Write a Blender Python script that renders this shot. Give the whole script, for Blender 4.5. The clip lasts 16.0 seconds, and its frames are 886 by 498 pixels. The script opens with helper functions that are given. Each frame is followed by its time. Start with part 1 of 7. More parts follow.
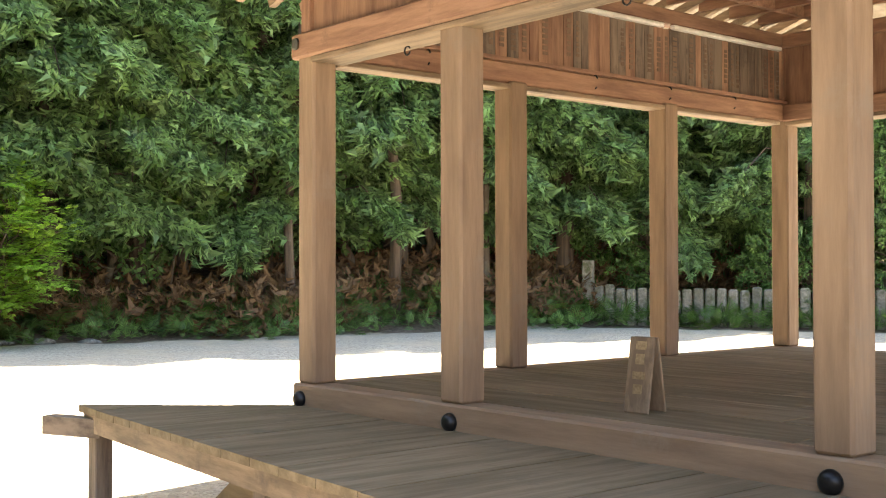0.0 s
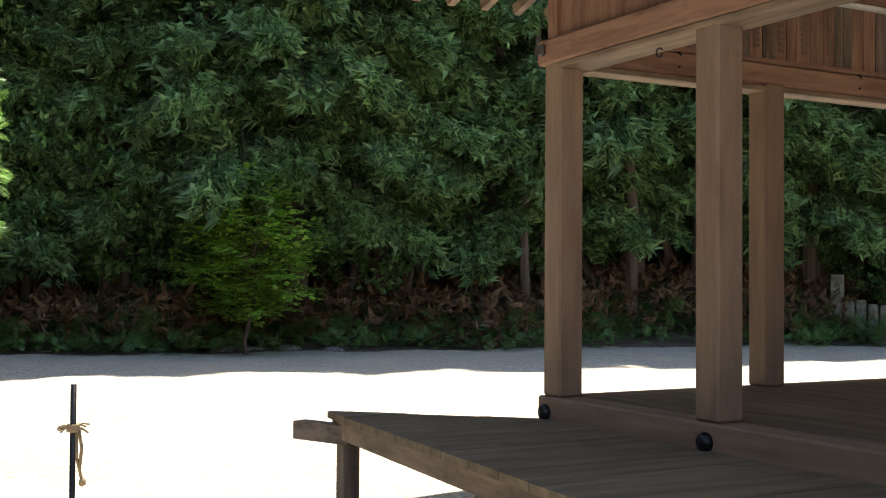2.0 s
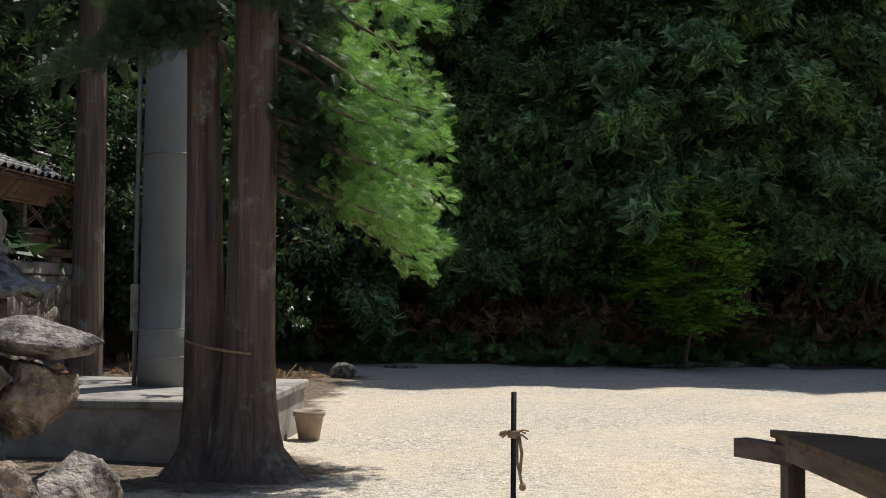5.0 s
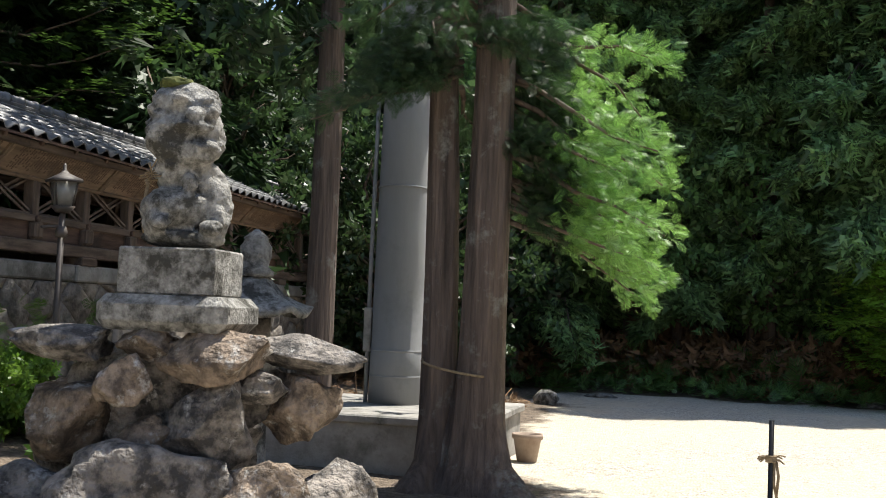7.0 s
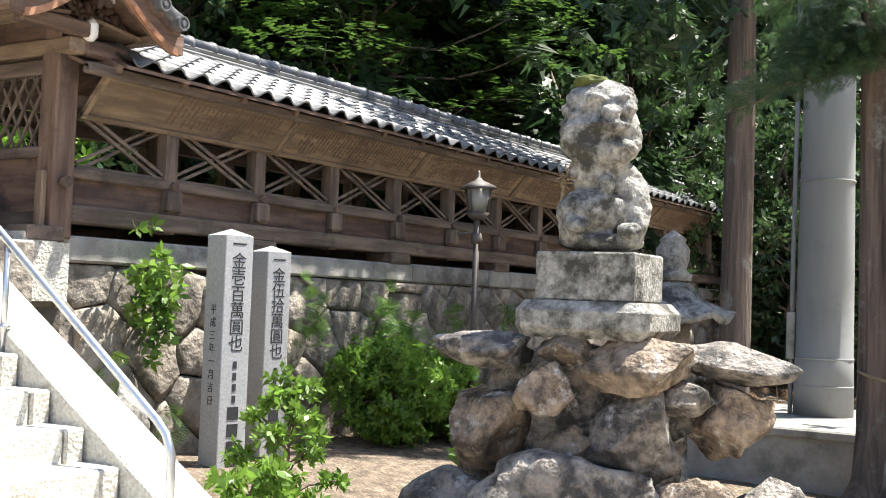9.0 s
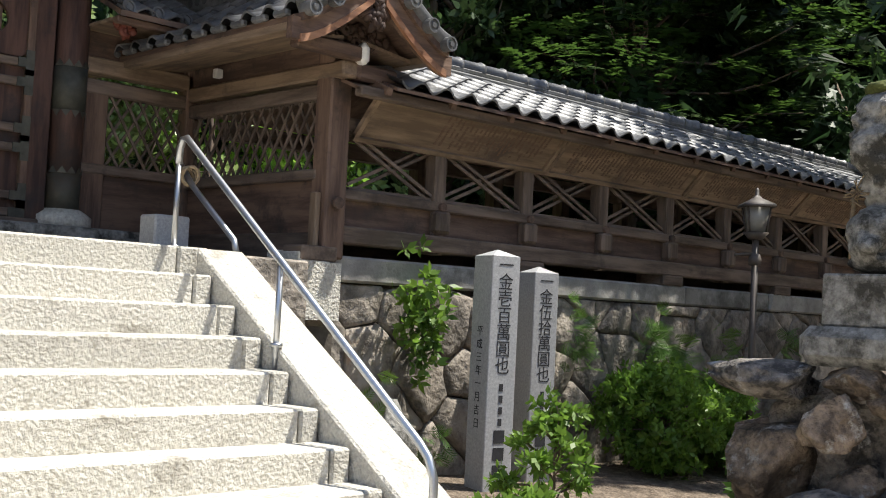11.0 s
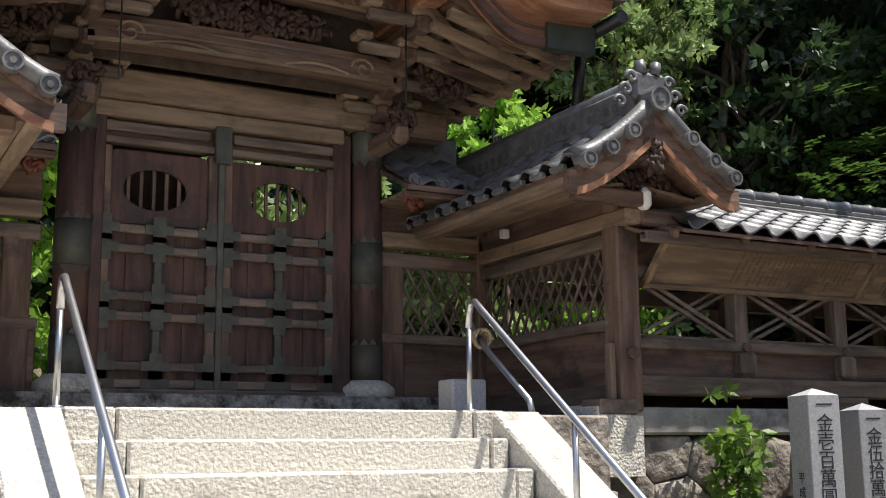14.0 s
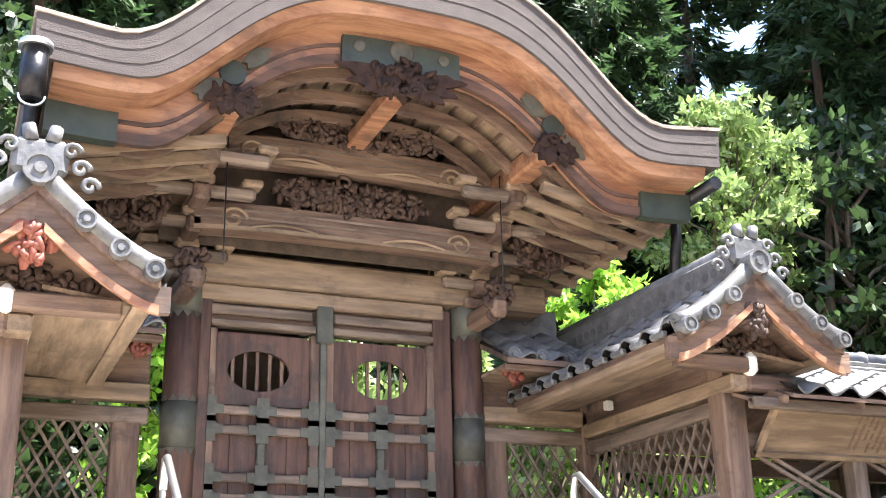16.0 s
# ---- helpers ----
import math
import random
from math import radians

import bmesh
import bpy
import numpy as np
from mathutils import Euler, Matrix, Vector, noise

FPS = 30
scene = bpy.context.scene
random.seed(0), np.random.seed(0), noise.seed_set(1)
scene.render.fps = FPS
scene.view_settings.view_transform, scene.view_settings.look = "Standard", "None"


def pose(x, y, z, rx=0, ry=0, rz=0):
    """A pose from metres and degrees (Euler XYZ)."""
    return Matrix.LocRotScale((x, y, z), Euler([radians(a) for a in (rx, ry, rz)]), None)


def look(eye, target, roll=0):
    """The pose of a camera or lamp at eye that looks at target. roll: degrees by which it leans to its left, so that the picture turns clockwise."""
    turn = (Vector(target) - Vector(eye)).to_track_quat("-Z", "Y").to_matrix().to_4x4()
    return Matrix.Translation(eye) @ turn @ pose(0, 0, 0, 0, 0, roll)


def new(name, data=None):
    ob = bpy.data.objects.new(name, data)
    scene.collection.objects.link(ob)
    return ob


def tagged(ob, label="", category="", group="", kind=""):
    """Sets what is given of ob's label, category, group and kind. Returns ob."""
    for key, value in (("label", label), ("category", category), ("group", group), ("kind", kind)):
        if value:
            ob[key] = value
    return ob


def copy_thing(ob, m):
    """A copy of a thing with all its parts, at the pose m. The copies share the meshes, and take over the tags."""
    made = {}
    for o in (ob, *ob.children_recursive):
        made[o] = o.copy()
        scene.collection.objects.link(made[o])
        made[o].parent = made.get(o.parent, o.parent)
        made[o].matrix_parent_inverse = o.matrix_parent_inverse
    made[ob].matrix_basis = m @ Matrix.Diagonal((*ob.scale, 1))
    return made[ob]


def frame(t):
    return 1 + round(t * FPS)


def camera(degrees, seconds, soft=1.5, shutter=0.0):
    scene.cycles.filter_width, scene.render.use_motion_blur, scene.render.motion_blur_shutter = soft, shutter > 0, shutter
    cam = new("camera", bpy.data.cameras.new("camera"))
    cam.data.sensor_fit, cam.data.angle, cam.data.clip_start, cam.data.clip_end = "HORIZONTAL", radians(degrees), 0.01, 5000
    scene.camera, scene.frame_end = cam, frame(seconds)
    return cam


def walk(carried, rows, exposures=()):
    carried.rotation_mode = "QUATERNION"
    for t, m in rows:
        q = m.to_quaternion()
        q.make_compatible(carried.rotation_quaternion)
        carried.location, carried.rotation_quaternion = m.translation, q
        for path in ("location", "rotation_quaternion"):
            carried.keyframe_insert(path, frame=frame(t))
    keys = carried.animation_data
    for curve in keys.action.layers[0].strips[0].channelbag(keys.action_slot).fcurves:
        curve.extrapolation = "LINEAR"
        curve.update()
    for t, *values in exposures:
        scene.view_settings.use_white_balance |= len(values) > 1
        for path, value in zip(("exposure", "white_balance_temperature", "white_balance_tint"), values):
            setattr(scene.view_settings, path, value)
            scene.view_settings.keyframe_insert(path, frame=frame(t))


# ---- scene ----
cam = camera(42.0, 16.0, soft=1.0)
PATH = [
    (0, (-0.112, 0.157, 1.484), (1.627, -0.83, 1.515), -0.1),
    (0.5, (-0.06, 0.166, 1.472), (1.72, -0.744, 1.504), 0.2),
    (1, (-0.022, 0.152, 1.468), (1.8, -0.671, 1.503), -0.1),
    (1.5, (0.043, 0.193, 1.46), (1.906, -0.534, 1.508), 0.3),
    (2, (0.08, 0.167, 1.47), (1.981, -0.455, 1.522), 0.4),
    (2.5, (0.108, 0.169, 1.457), (2.034, -0.364, 1.512), 0.3),
    (3, (0.068, 0.116, 1.467), (2.023, -0.301, 1.517), -0.4),
    (3.5, (0.086, 0.099, 1.461), (2.062, -0.207, 1.517), -0.3),
    (4, (0.139, 0.107, 1.457), (2.128, -0.09, 1.519), -0.1),
    (4.5, (0.214, 0.132, 1.455), (2.213, 0.087, 1.521), 0.1),
    (4.7, (0.19, 0.133, 1.459), (2.189, 0.162, 1.527), 0.2),
    (6.8, (-0.467, 0.349, 1.455), (1.488, 0.758, 1.564), 2.4),
    (7, (-0.46, 0.412, 1.46), (1.487, 0.853, 1.573), 2.3),
    (7.5, (-0.372, 0.482, 1.45), (1.54, 1.054, 1.573), 1.1),
    (8, (-0.342, 0.484, 1.469), (1.51, 1.23, 1.574), 2.0),
    (8.5, (-0.262, 0.602, 1.496), (1.515, 1.516, 1.576), 1.9),
    (9, (-0.161, 0.671, 1.48), (1.526, 1.741, 1.57), 2.1),
    (9.5, (-0.067, 0.69, 1.488), (1.515, 1.909, 1.596), 2.7),
    (9.7, (-0.122, 0.651, 1.491), (1.411, 1.93, 1.602), 2.9),
    (11.8, (0.22, 0.916, 1.487), (1.547, 2.407, 1.609), 1.9),
    (12, (0.264, 0.935, 1.486), (1.561, 2.451, 1.621), 1.5),
    (12.5, (0.303, 0.975, 1.49), (1.521, 2.555, 1.638), 0.5),
    (13, (0.286, 0.958, 1.514), (1.388, 2.618, 1.688), 0.2),
    (13.5, (0.269, 0.916, 1.531), (1.295, 2.612, 1.793), -0.8),
    (14, (0.222, 0.835, 1.543), (1.165, 2.564, 1.892), -0.6),
    (14.5, (0.254, 0.847, 1.517), (1.115, 2.6, 1.949), -0.2),
    (15, (0.267, 0.853, 1.517), (1.081, 2.608, 2.023), 0.8),
    (15.5, (0.27, 0.851, 1.51), (1.051, 2.604, 2.071), -0.7),
    (16, (0.274, 0.828, 1.502), (1.023, 2.564, 2.154), -1.2),
]
EXPOSURES = [(0, 2.8, 8100, 8), (1.0, 1.95, 7700, 8), (1.6, 1.4, 7000, 8), (2.0, 1.15, 6800, 9), (2.6, 0.9, 6500, 10), (3.1, 0.4, 6500, 10), (3.7, -0.1, 6500, 10), (4.7, -0.05, 6500, 10), (6.8, 0.6, 6500, 8),
             (8.5, 1.65, 6500, 8), (9.7, 1.68, 6500, 8), (11.8, 0.15, 6500, 8), (13.0, 0.05, 6500, 9), (13.5, 0.15, 6500, 10), (14.0, 0.65, 6500, 11), (15.0, 1.75, 6400, 12), (16.0, 2.6, 6400, 12)]
walk(cam, [(t, look(eye, aim, roll)) for t, eye, aim, roll in PATH], EXPOSURES)

# ---- light: a high clear sun from ahead and to the right of the gate ----
SUN_TO = Vector((0.33, -0.24, 0.91)).normalized()
sun_data = bpy.data.lights.new("sun", "SUN")
sun_data.energy, sun_data.angle, sun_data.color = 5.0, radians(0.53), (1.0, 0.95, 0.87)
sun = new("sun", sun_data)
sun.matrix_world = look(SUN_TO * 60, (0, 0, 0))
world = bpy.data.worlds.new("sky")
scene.world = world
world.use_nodes = True
wn = world.node_tree.nodes
sky = wn.new("ShaderNodeTexSky")
sky.sky_type, sky.sun_disc = "NISHITA", False
sky.sun_elevation = math.asin(SUN_TO.z)
sky.sun_rotation = math.atan2(SUN_TO.x, SUN_TO.y)
wn["Background"].inputs["Strength"].default_value = 0.125
world.node_tree.links.new(sky.outputs[0], wn["Background"].inputs["Color"])


# ---- materials ----
def material(name, dark, light, scale=4.0, stretch=(1, 1, 1), rough=0.7, metal=0.0, bump=0.3, fine=40.0, stain=None,
             stain_size=0.8, stain_at=0.55, leaf=0.0, space="Object", spread=0.12, distance=0.01, sharp=0.18, spec=0.5):
    """Two scales of noise between two colours, stains in a third, fine relief; alike pieces vary by Object Info's Random."""
    m = bpy.data.materials.new(name)
    m.use_nodes = True
    nt = m.node_tree
    n, link = nt.nodes, nt.links.new
    bsdf = n["Principled BSDF"]
    if space == "World":
        place = n.new("ShaderNodeNewGeometry").outputs["Position"]
    else:
        place = n.new("ShaderNodeTexCoord").outputs["Object"]
    info = n.new("ShaderNodeObjectInfo")
    shift = n.new("ShaderNodeVectorMath")
    shift.operation = "SCALE"
    shift.inputs[0].default_value = (37.0, 19.0, 53.0)
    link(info.outputs["Random"], shift.inputs["Scale"])
    add = n.new("ShaderNodeVectorMath")
    link(place, add.inputs[0])
    link(shift.outputs[0], add.inputs[1])
    mapped = n.new("ShaderNodeMapping")
    mapped.inputs["Scale"].default_value = stretch
    link(add.outputs[0], mapped.inputs["Vector"])
    noise1 = n.new("ShaderNodeTexNoise")
    noise1.inputs["Scale"].default_value, noise1.inputs["Detail"].default_value = scale, 6
    noise1.inputs["Roughness"].default_value = 0.65
    link(mapped.outputs[0], noise1.inputs["Vector"])
    ramp = n.new("ShaderNodeValToRGB")
    ramp.color_ramp.elements[0].position, ramp.color_ramp.elements[1].position = 0.5 - sharp, 0.5 + sharp
    ramp.color_ramp.elements[0].color, ramp.color_ramp.elements[1].color = (*dark, 1), (*light, 1)
    link(noise1.outputs["Fac"], ramp.inputs["Fac"])
    colour = ramp.outputs["Color"]
    if stain:
        big = n.new("ShaderNodeTexNoise")
        big.inputs["Scale"].default_value, big.inputs["Detail"].default_value = 1 / stain_size, 8
        big.inputs["Roughness"].default_value = 0.7
        link(add.outputs[0], big.inputs["Vector"])
        edge = n.new("ShaderNodeMapRange")
        edge.inputs["From Min"].default_value, edge.inputs["From Max"].default_value = stain_at, stain_at + 0.14
        link(big.outputs["Fac"], edge.inputs["Value"])
        mix = n.new("ShaderNodeMix")
        mix.data_type = "RGBA"
        link(edge.outputs[0], mix.inputs["Factor"])
        link(colour, mix.inputs["A"])
        mix.inputs["B"].default_value = (*stain, 1)
        colour = mix.outputs["Result"]
    vary = n.new("ShaderNodeHueSaturation")
    value = n.new("ShaderNodeMapRange")
    value.inputs["To Min"].default_value, value.inputs["To Max"].default_value = 1 - spread, 1 + spread
    if leaf:
        geo = n.new("ShaderNodeNewGeometry")
        link(geo.outputs["Random Per Island"], value.inputs["Value"])
    else:
        link(info.outputs["Random"], value.inputs["Value"])
    link(value.outputs[0], vary.inputs["Value"])
    link(colour, vary.inputs["Color"])
    link(vary.outputs[0], bsdf.inputs["Base Color"])
    bsdf.inputs["Roughness"].default_value, bsdf.inputs["Metallic"].default_value = rough, metal
    bsdf.inputs["Specular IOR Level"].default_value = spec
    if bump:
        fine_noise = n.new("ShaderNodeTexNoise")
        fine_noise.inputs["Scale"].default_value, fine_noise.inputs["Detail"].default_value = fine, 5
        link(mapped.outputs[0], fine_noise.inputs["Vector"])
        relief = n.new("ShaderNodeBump")
        relief.inputs["Strength"].default_value, relief.inputs["Distance"].default_value = bump, distance
        link(fine_noise.outputs["Fac"], relief.inputs["Height"])
        link(relief.outputs[0], bsdf.inputs["Normal"])
    if leaf:
        glow = n.new("ShaderNodeBsdfTranslucent")
        link(vary.outputs[0], glow.inputs["Color"])
        both = n.new("ShaderNodeMixShader")
        both.inputs[0].default_value = leaf
        link(bsdf.outputs[0], both.inputs[1])
        link(glow.outputs[0], both.inputs[2])
        link(both.outputs[0], n["Material Output"].inputs["Surface"])
    return m


GX, GY, GZ = (0.12, 1, 1), (1, 0.12, 1), (1, 1, 0.12)


def wood(name, dark, light, axis, **more):
    settings = dict(scale=11.0, rough=0.72, bump=0.6, fine=30.0, distance=0.008, stain_size=0.45, sharp=0.11)
    settings.update(more)
    return material(name, dark, light, stretch=axis, **settings)


M = {}
for key, axis in (("x", GX), ("y", GY), ("z", GZ)):
    M["stage_" + key] = wood("stage_timber_" + key, (0.195, 0.125, 0.082), (0.31, 0.208, 0.138), axis, stain=(0.25, 0.185, 0.135), stain_at=0.55, sharp=0.17)
    M["gate_" + key] = wood("gate_timber_" + key, (0.078, 0.046, 0.034), (0.185, 0.118, 0.083), axis, stain=(0.049, 0.035, 0.029), stain_at=0.53)
    M["pale_" + key] = wood("pale_timber_" + key, (0.144, 0.099, 0.065), (0.289, 0.205, 0.137), axis, stain=(0.091, 0.065, 0.049), stain_at=0.54)
    M["grey_" + key] = wood("weathered_timber_" + key, (0.091, 0.065, 0.049), (0.205, 0.152, 0.118), axis, stain=(0.061, 0.046, 0.038), stain_at=0.55)
    M["red_" + key] = wood("red_timber_" + key, (0.044, 0.022, 0.017), (0.112, 0.058, 0.042), axis, stain=(0.042, 0.030, 0.027), stain_at=0.5)
for key, axis in (("x", GX), ("y", GY), ("z", GZ)):
    M["upper_" + key] = wood("reddish_timber_" + key, (0.17, 0.085, 0.055), (0.31, 0.175, 0.115), axis, stain=(0.12, 0.07, 0.05), stain_at=0.57)
M["floor"] = wood("floor_plank", (0.165, 0.125, 0.080), (0.245, 0.190, 0.128), GX, spec=0.12, stain=(0.155, 0.125, 0.09), stain_at=0.56, spread=0.10)
M["floor_y"] = wood("platform_plank", (0.165, 0.125, 0.080), (0.245, 0.190, 0.128), GY, spec=0.12, stain=(0.155, 0.125, 0.09), stain_at=0.56, spread=0.10)
M["orange_x"] = wood("copper_brown_board", (0.20, 0.085, 0.045), (0.38, 0.20, 0.115), GX, rough=0.5, stain=(0.13, 0.07, 0.045), stain_at=0.52)
M["carved"] = material("carved_wood", (0.030, 0.015, 0.010), (0.080, 0.044, 0.030), scale=14, rough=0.75, bump=0.5, fine=60, stain=(0.042, 0.025, 0.021))
# brown carved wood, darkened further to carry the eave's shade in its colour
M["pendant"] = material("shaded_pendant_wood", (0.014, 0.008, 0.006), (0.048, 0.024, 0.017), scale=14, rough=0.8, bump=0.5, fine=60, spec=0.25)
M["bark_roof"] = material("bark_roof_edge", (0.062, 0.050, 0.048), (0.098, 0.082, 0.076), scale=5, stretch=(1, 1, 1.6), rough=0.9, bump=0.5, fine=80, stain=(0.05, 0.042, 0.04), stain_size=0.5, sharp=0.25)
M["bark_top"] = material("bark_roof_top", (0.16, 0.13, 0.11), (0.32, 0.28, 0.24), scale=8, rough=0.9, bump=0.6, fine=70)
M["tile"] = material("roof_tile_clay", (0.065, 0.065, 0.068), (0.176, 0.176, 0.179), scale=7, rough=0.42, bump=0.3, fine=50, stain=(0.111, 0.111, 0.098), spread=0.25)
M["patina"] = material("patina_metal", (0.055, 0.055, 0.045), (0.11, 0.108, 0.085), scale=8, rough=0.6, metal=0.25, bump=0.25, stain=(0.10, 0.075, 0.05))
M["verdigris"] = material("verdigris_metal", (0.028, 0.036, 0.030), (0.050, 0.062, 0.048), scale=6, rough=0.55, metal=0.3, bump=0.2)
M["granite"] = material("granite", (0.42, 0.395, 0.34), (0.70, 0.67, 0.595), scale=42, rough=0.85, bump=0.9, fine=48, stain=(0.25, 0.225, 0.18), stain_size=0.3, stain_at=0.555, distance=0.025, sharp=0.2)
M["granite_old"] = material("granite_old", (0.13, 0.125, 0.112), (0.40, 0.385, 0.35), scale=20, rough=0.9, bump=1.0, fine=45, stain=(0.045, 0.042, 0.034), stain_size=0.22, stain_at=0.47, distance=0.02, sharp=0.2)
M["mossy_stone"] = material("mossy_stone", (0.16, 0.145, 0.115), (0.34, 0.315, 0.26), scale=12, rough=0.9, bump=0.8, fine=40, stain=(0.10, 0.11, 0.05), stain_size=0.3, stain_at=0.5, spread=0.25)
M["granite_cut"] = material("granite_polished", (0.30, 0.30, 0.305), (0.46, 0.46, 0.46), scale=60, rough=0.55, bump=0.2, fine=120, stain=(0.25, 0.25, 0.24))
M["rock"] = material("rock_brown", (0.085, 0.064, 0.047), (0.32, 0.245, 0.18), scale=7, rough=0.9, bump=1.0, fine=26, stain=(0.52, 0.50, 0.46), stain_size=0.14, stain_at=0.56, distance=0.05, spread=0.25, sharp=0.1)
M["rock_dark"] = material("rock_dark", (0.055, 0.05, 0.046), (0.30, 0.265, 0.23), scale=7, rough=0.9, bump=1.0, fine=24, stain=(0.52, 0.50, 0.47), stain_size=0.13, stain_at=0.57, distance=0.05, spread=0.25, sharp=0.1)
M["wall_stone"] = material("wall_stone", (0.12, 0.105, 0.088), (0.34, 0.295, 0.245), scale=5, rough=0.9, bump=0.9, fine=20, stain=(0.36, 0.22, 0.12), stain_size=0.7, stain_at=0.58, distance=0.03, spread=0.22, sharp=0.1)
M["mortar"] = material("earth_joint", (0.06, 0.05, 0.04), (0.13, 0.11, 0.085), scale=12, rough=0.95, bump=0.6)
M["concrete"] = material("old_concrete", (0.20, 0.19, 0.175), (0.36, 0.345, 0.315), scale=4, rough=0.9, bump=0.4, fine=50, stain=(0.11, 0.105, 0.09), stain_size=0.6, stain_at=0.52)
M["pole"] = material("concrete_pole", (0.216, 0.220, 0.223), (0.274, 0.277, 0.281), scale=2, stretch=(1, 1, 0.25), rough=0.75, bump=0.12, fine=60, stain=(0.187, 0.191, 0.194))
M["soil"] = material("soil_litter", (0.092, 0.075, 0.058), (0.265, 0.215, 0.165), scale=9, rough=0.95, bump=1.0, fine=30, stain=(0.056, 0.075, 0.027), stain_size=1.6, space="World", distance=0.05)
M["steel"] = material("steel_pipe", (0.45, 0.46, 0.48), (0.58, 0.59, 0.60), scale=6, rough=0.32, metal=0.9, bump=0.05)
M["black_iron"] = material("black_iron", (0.015, 0.015, 0.017), (0.035, 0.035, 0.038), scale=10, rough=0.35, metal=0.7, bump=0.15)
M["ink"] = material("ink", (0.018, 0.018, 0.02), (0.04, 0.04, 0.045), scale=20, rough=0.8, bump=0)
M["faded_ink"] = material("faded_ink", (0.12, 0.075, 0.05), (0.17, 0.11, 0.075), scale=20, rough=0.8, bump=0)
M["white"] = material("white_paint", (0.62, 0.60, 0.57), (0.80, 0.78, 0.75), scale=9, rough=0.7, bump=0.1)
M["glass"] = material("frosted_glass", (0.20, 0.19, 0.17), (0.30, 0.29, 0.26), scale=5, rough=0.3, bump=0)
M["terracotta"] = material("plant_pot", (0.33, 0.24, 0.18), (0.46, 0.36, 0.28), scale=8, rough=0.8, bump=0.2)
M["rope"] = material("straw_rope", (0.20, 0.14, 0.08), (0.36, 0.27, 0.16), scale=40, rough=0.95, bump=0.6)
M["cedar"] = material("cedar_bark", (0.06, 0.046, 0.038), (0.21, 0.155, 0.122), scale=11, stretch=(1, 1, 0.07), rough=0.92, bump=1.0, fine=16, stain=(0.30, 0.295, 0.26), stain_size=0.35, stain_at=0.54, distance=0.06)
M["bark"] = material("forest_bark", (0.07, 0.05, 0.036), (0.20, 0.145, 0.105), scale=10, stretch=(1, 1, 0.08), rough=0.92, bump=0.9, fine=14, stain=(0.22, 0.20, 0.16), distance=0.04)
M["needle"] = material("cedar_needles", (0.060, 0.137, 0.042), (0.155, 0.299, 0.088), scale=1.3, rough=0.5, bump=0, leaf=0.5, spread=0.4)
# leaves paled so that the colour carries the sun's glare
M["leaf_sunlit"] = material("sunlit_leaves", (0.16, 0.25, 0.075), (0.34, 0.44, 0.17), scale=1.5, rough=0.35, bump=0, leaf=0.4, spread=0.4)
# one kind of needle twice: brightened as lit edge, darkened as shaded wood
M["needle_lit"] = material("lit_needles", (0.11, 0.21, 0.08), (0.34, 0.50, 0.20), scale=1.3, rough=0.4, bump=0, leaf=0.5, spread=0.7)
M["needle_shaded"] = material("shaded_needles", (0.022, 0.048, 0.018), (0.064, 0.118, 0.042), scale=1.3, rough=0.5, bump=0, leaf=0.4, spread=0.45)
# the evergreen leaves again, with the wood's shade put into the colour
M["leaf_shaded"] = material("shaded_leaves", (0.022, 0.046, 0.016), (0.062, 0.11, 0.036), scale=1.2, rough=0.38, bump=0, leaf=0.4, spread=0.5)
M["leaf_young"] = material("young_maple_leaves", (0.22, 0.40, 0.05), (0.38, 0.60, 0.10), scale=1.5, rough=0.45, bump=0, leaf=0.5, spread=0.35)
# twin cedar's bough ends: sunlight put into the needle colour
M["needle_tip_lit"] = material("lit_tip_needles", (0.10, 0.23, 0.05), (0.29, 0.50, 0.12), scale=1.3, rough=0.5, bump=0, leaf=0.38, spread=0.45)
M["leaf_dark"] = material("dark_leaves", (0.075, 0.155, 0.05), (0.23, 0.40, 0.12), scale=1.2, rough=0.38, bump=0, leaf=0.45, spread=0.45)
M["leaf"] = material("green_leaves", (0.055, 0.127, 0.022), (0.132, 0.237, 0.050), scale=1.5, rough=0.45, bump=0, leaf=0.4, spread=0.35)
M["leaf_bright"] = material("bright_leaves", (0.10, 0.20, 0.025), (0.19, 0.31, 0.05), scale=1.5, rough=0.45, bump=0, leaf=0.5, spread=0.3)
M["maple"] = material("maple_leaves", (0.038, 0.080, 0.014), (0.085, 0.155, 0.03), scale=0.8, rough=0.5, bump=0, leaf=0.5, spread=0.3)
M["dry"] = material("dry_leaves", (0.16, 0.085, 0.045), (0.30, 0.19, 0.10), scale=3, rough=0.9, bump=0, leaf=0.2, spread=0.4)
M["moss"] = material("moss", (0.06, 0.075, 0.018), (0.13, 0.14, 0.035), scale=20, rough=0.95, bump=0.8)
M["red_lacquer"] = material("red_lacquer", (0.14, 0.034, 0.02), (0.20, 0.058, 0.033), scale=8, rough=0.6, bump=0.2)
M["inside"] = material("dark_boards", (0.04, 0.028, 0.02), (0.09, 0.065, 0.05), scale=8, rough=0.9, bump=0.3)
M["brown_paint"] = material("brown_paint", (0.06, 0.048, 0.04), (0.10, 0.082, 0.07), scale=9, rough=0.6, bump=0.1)


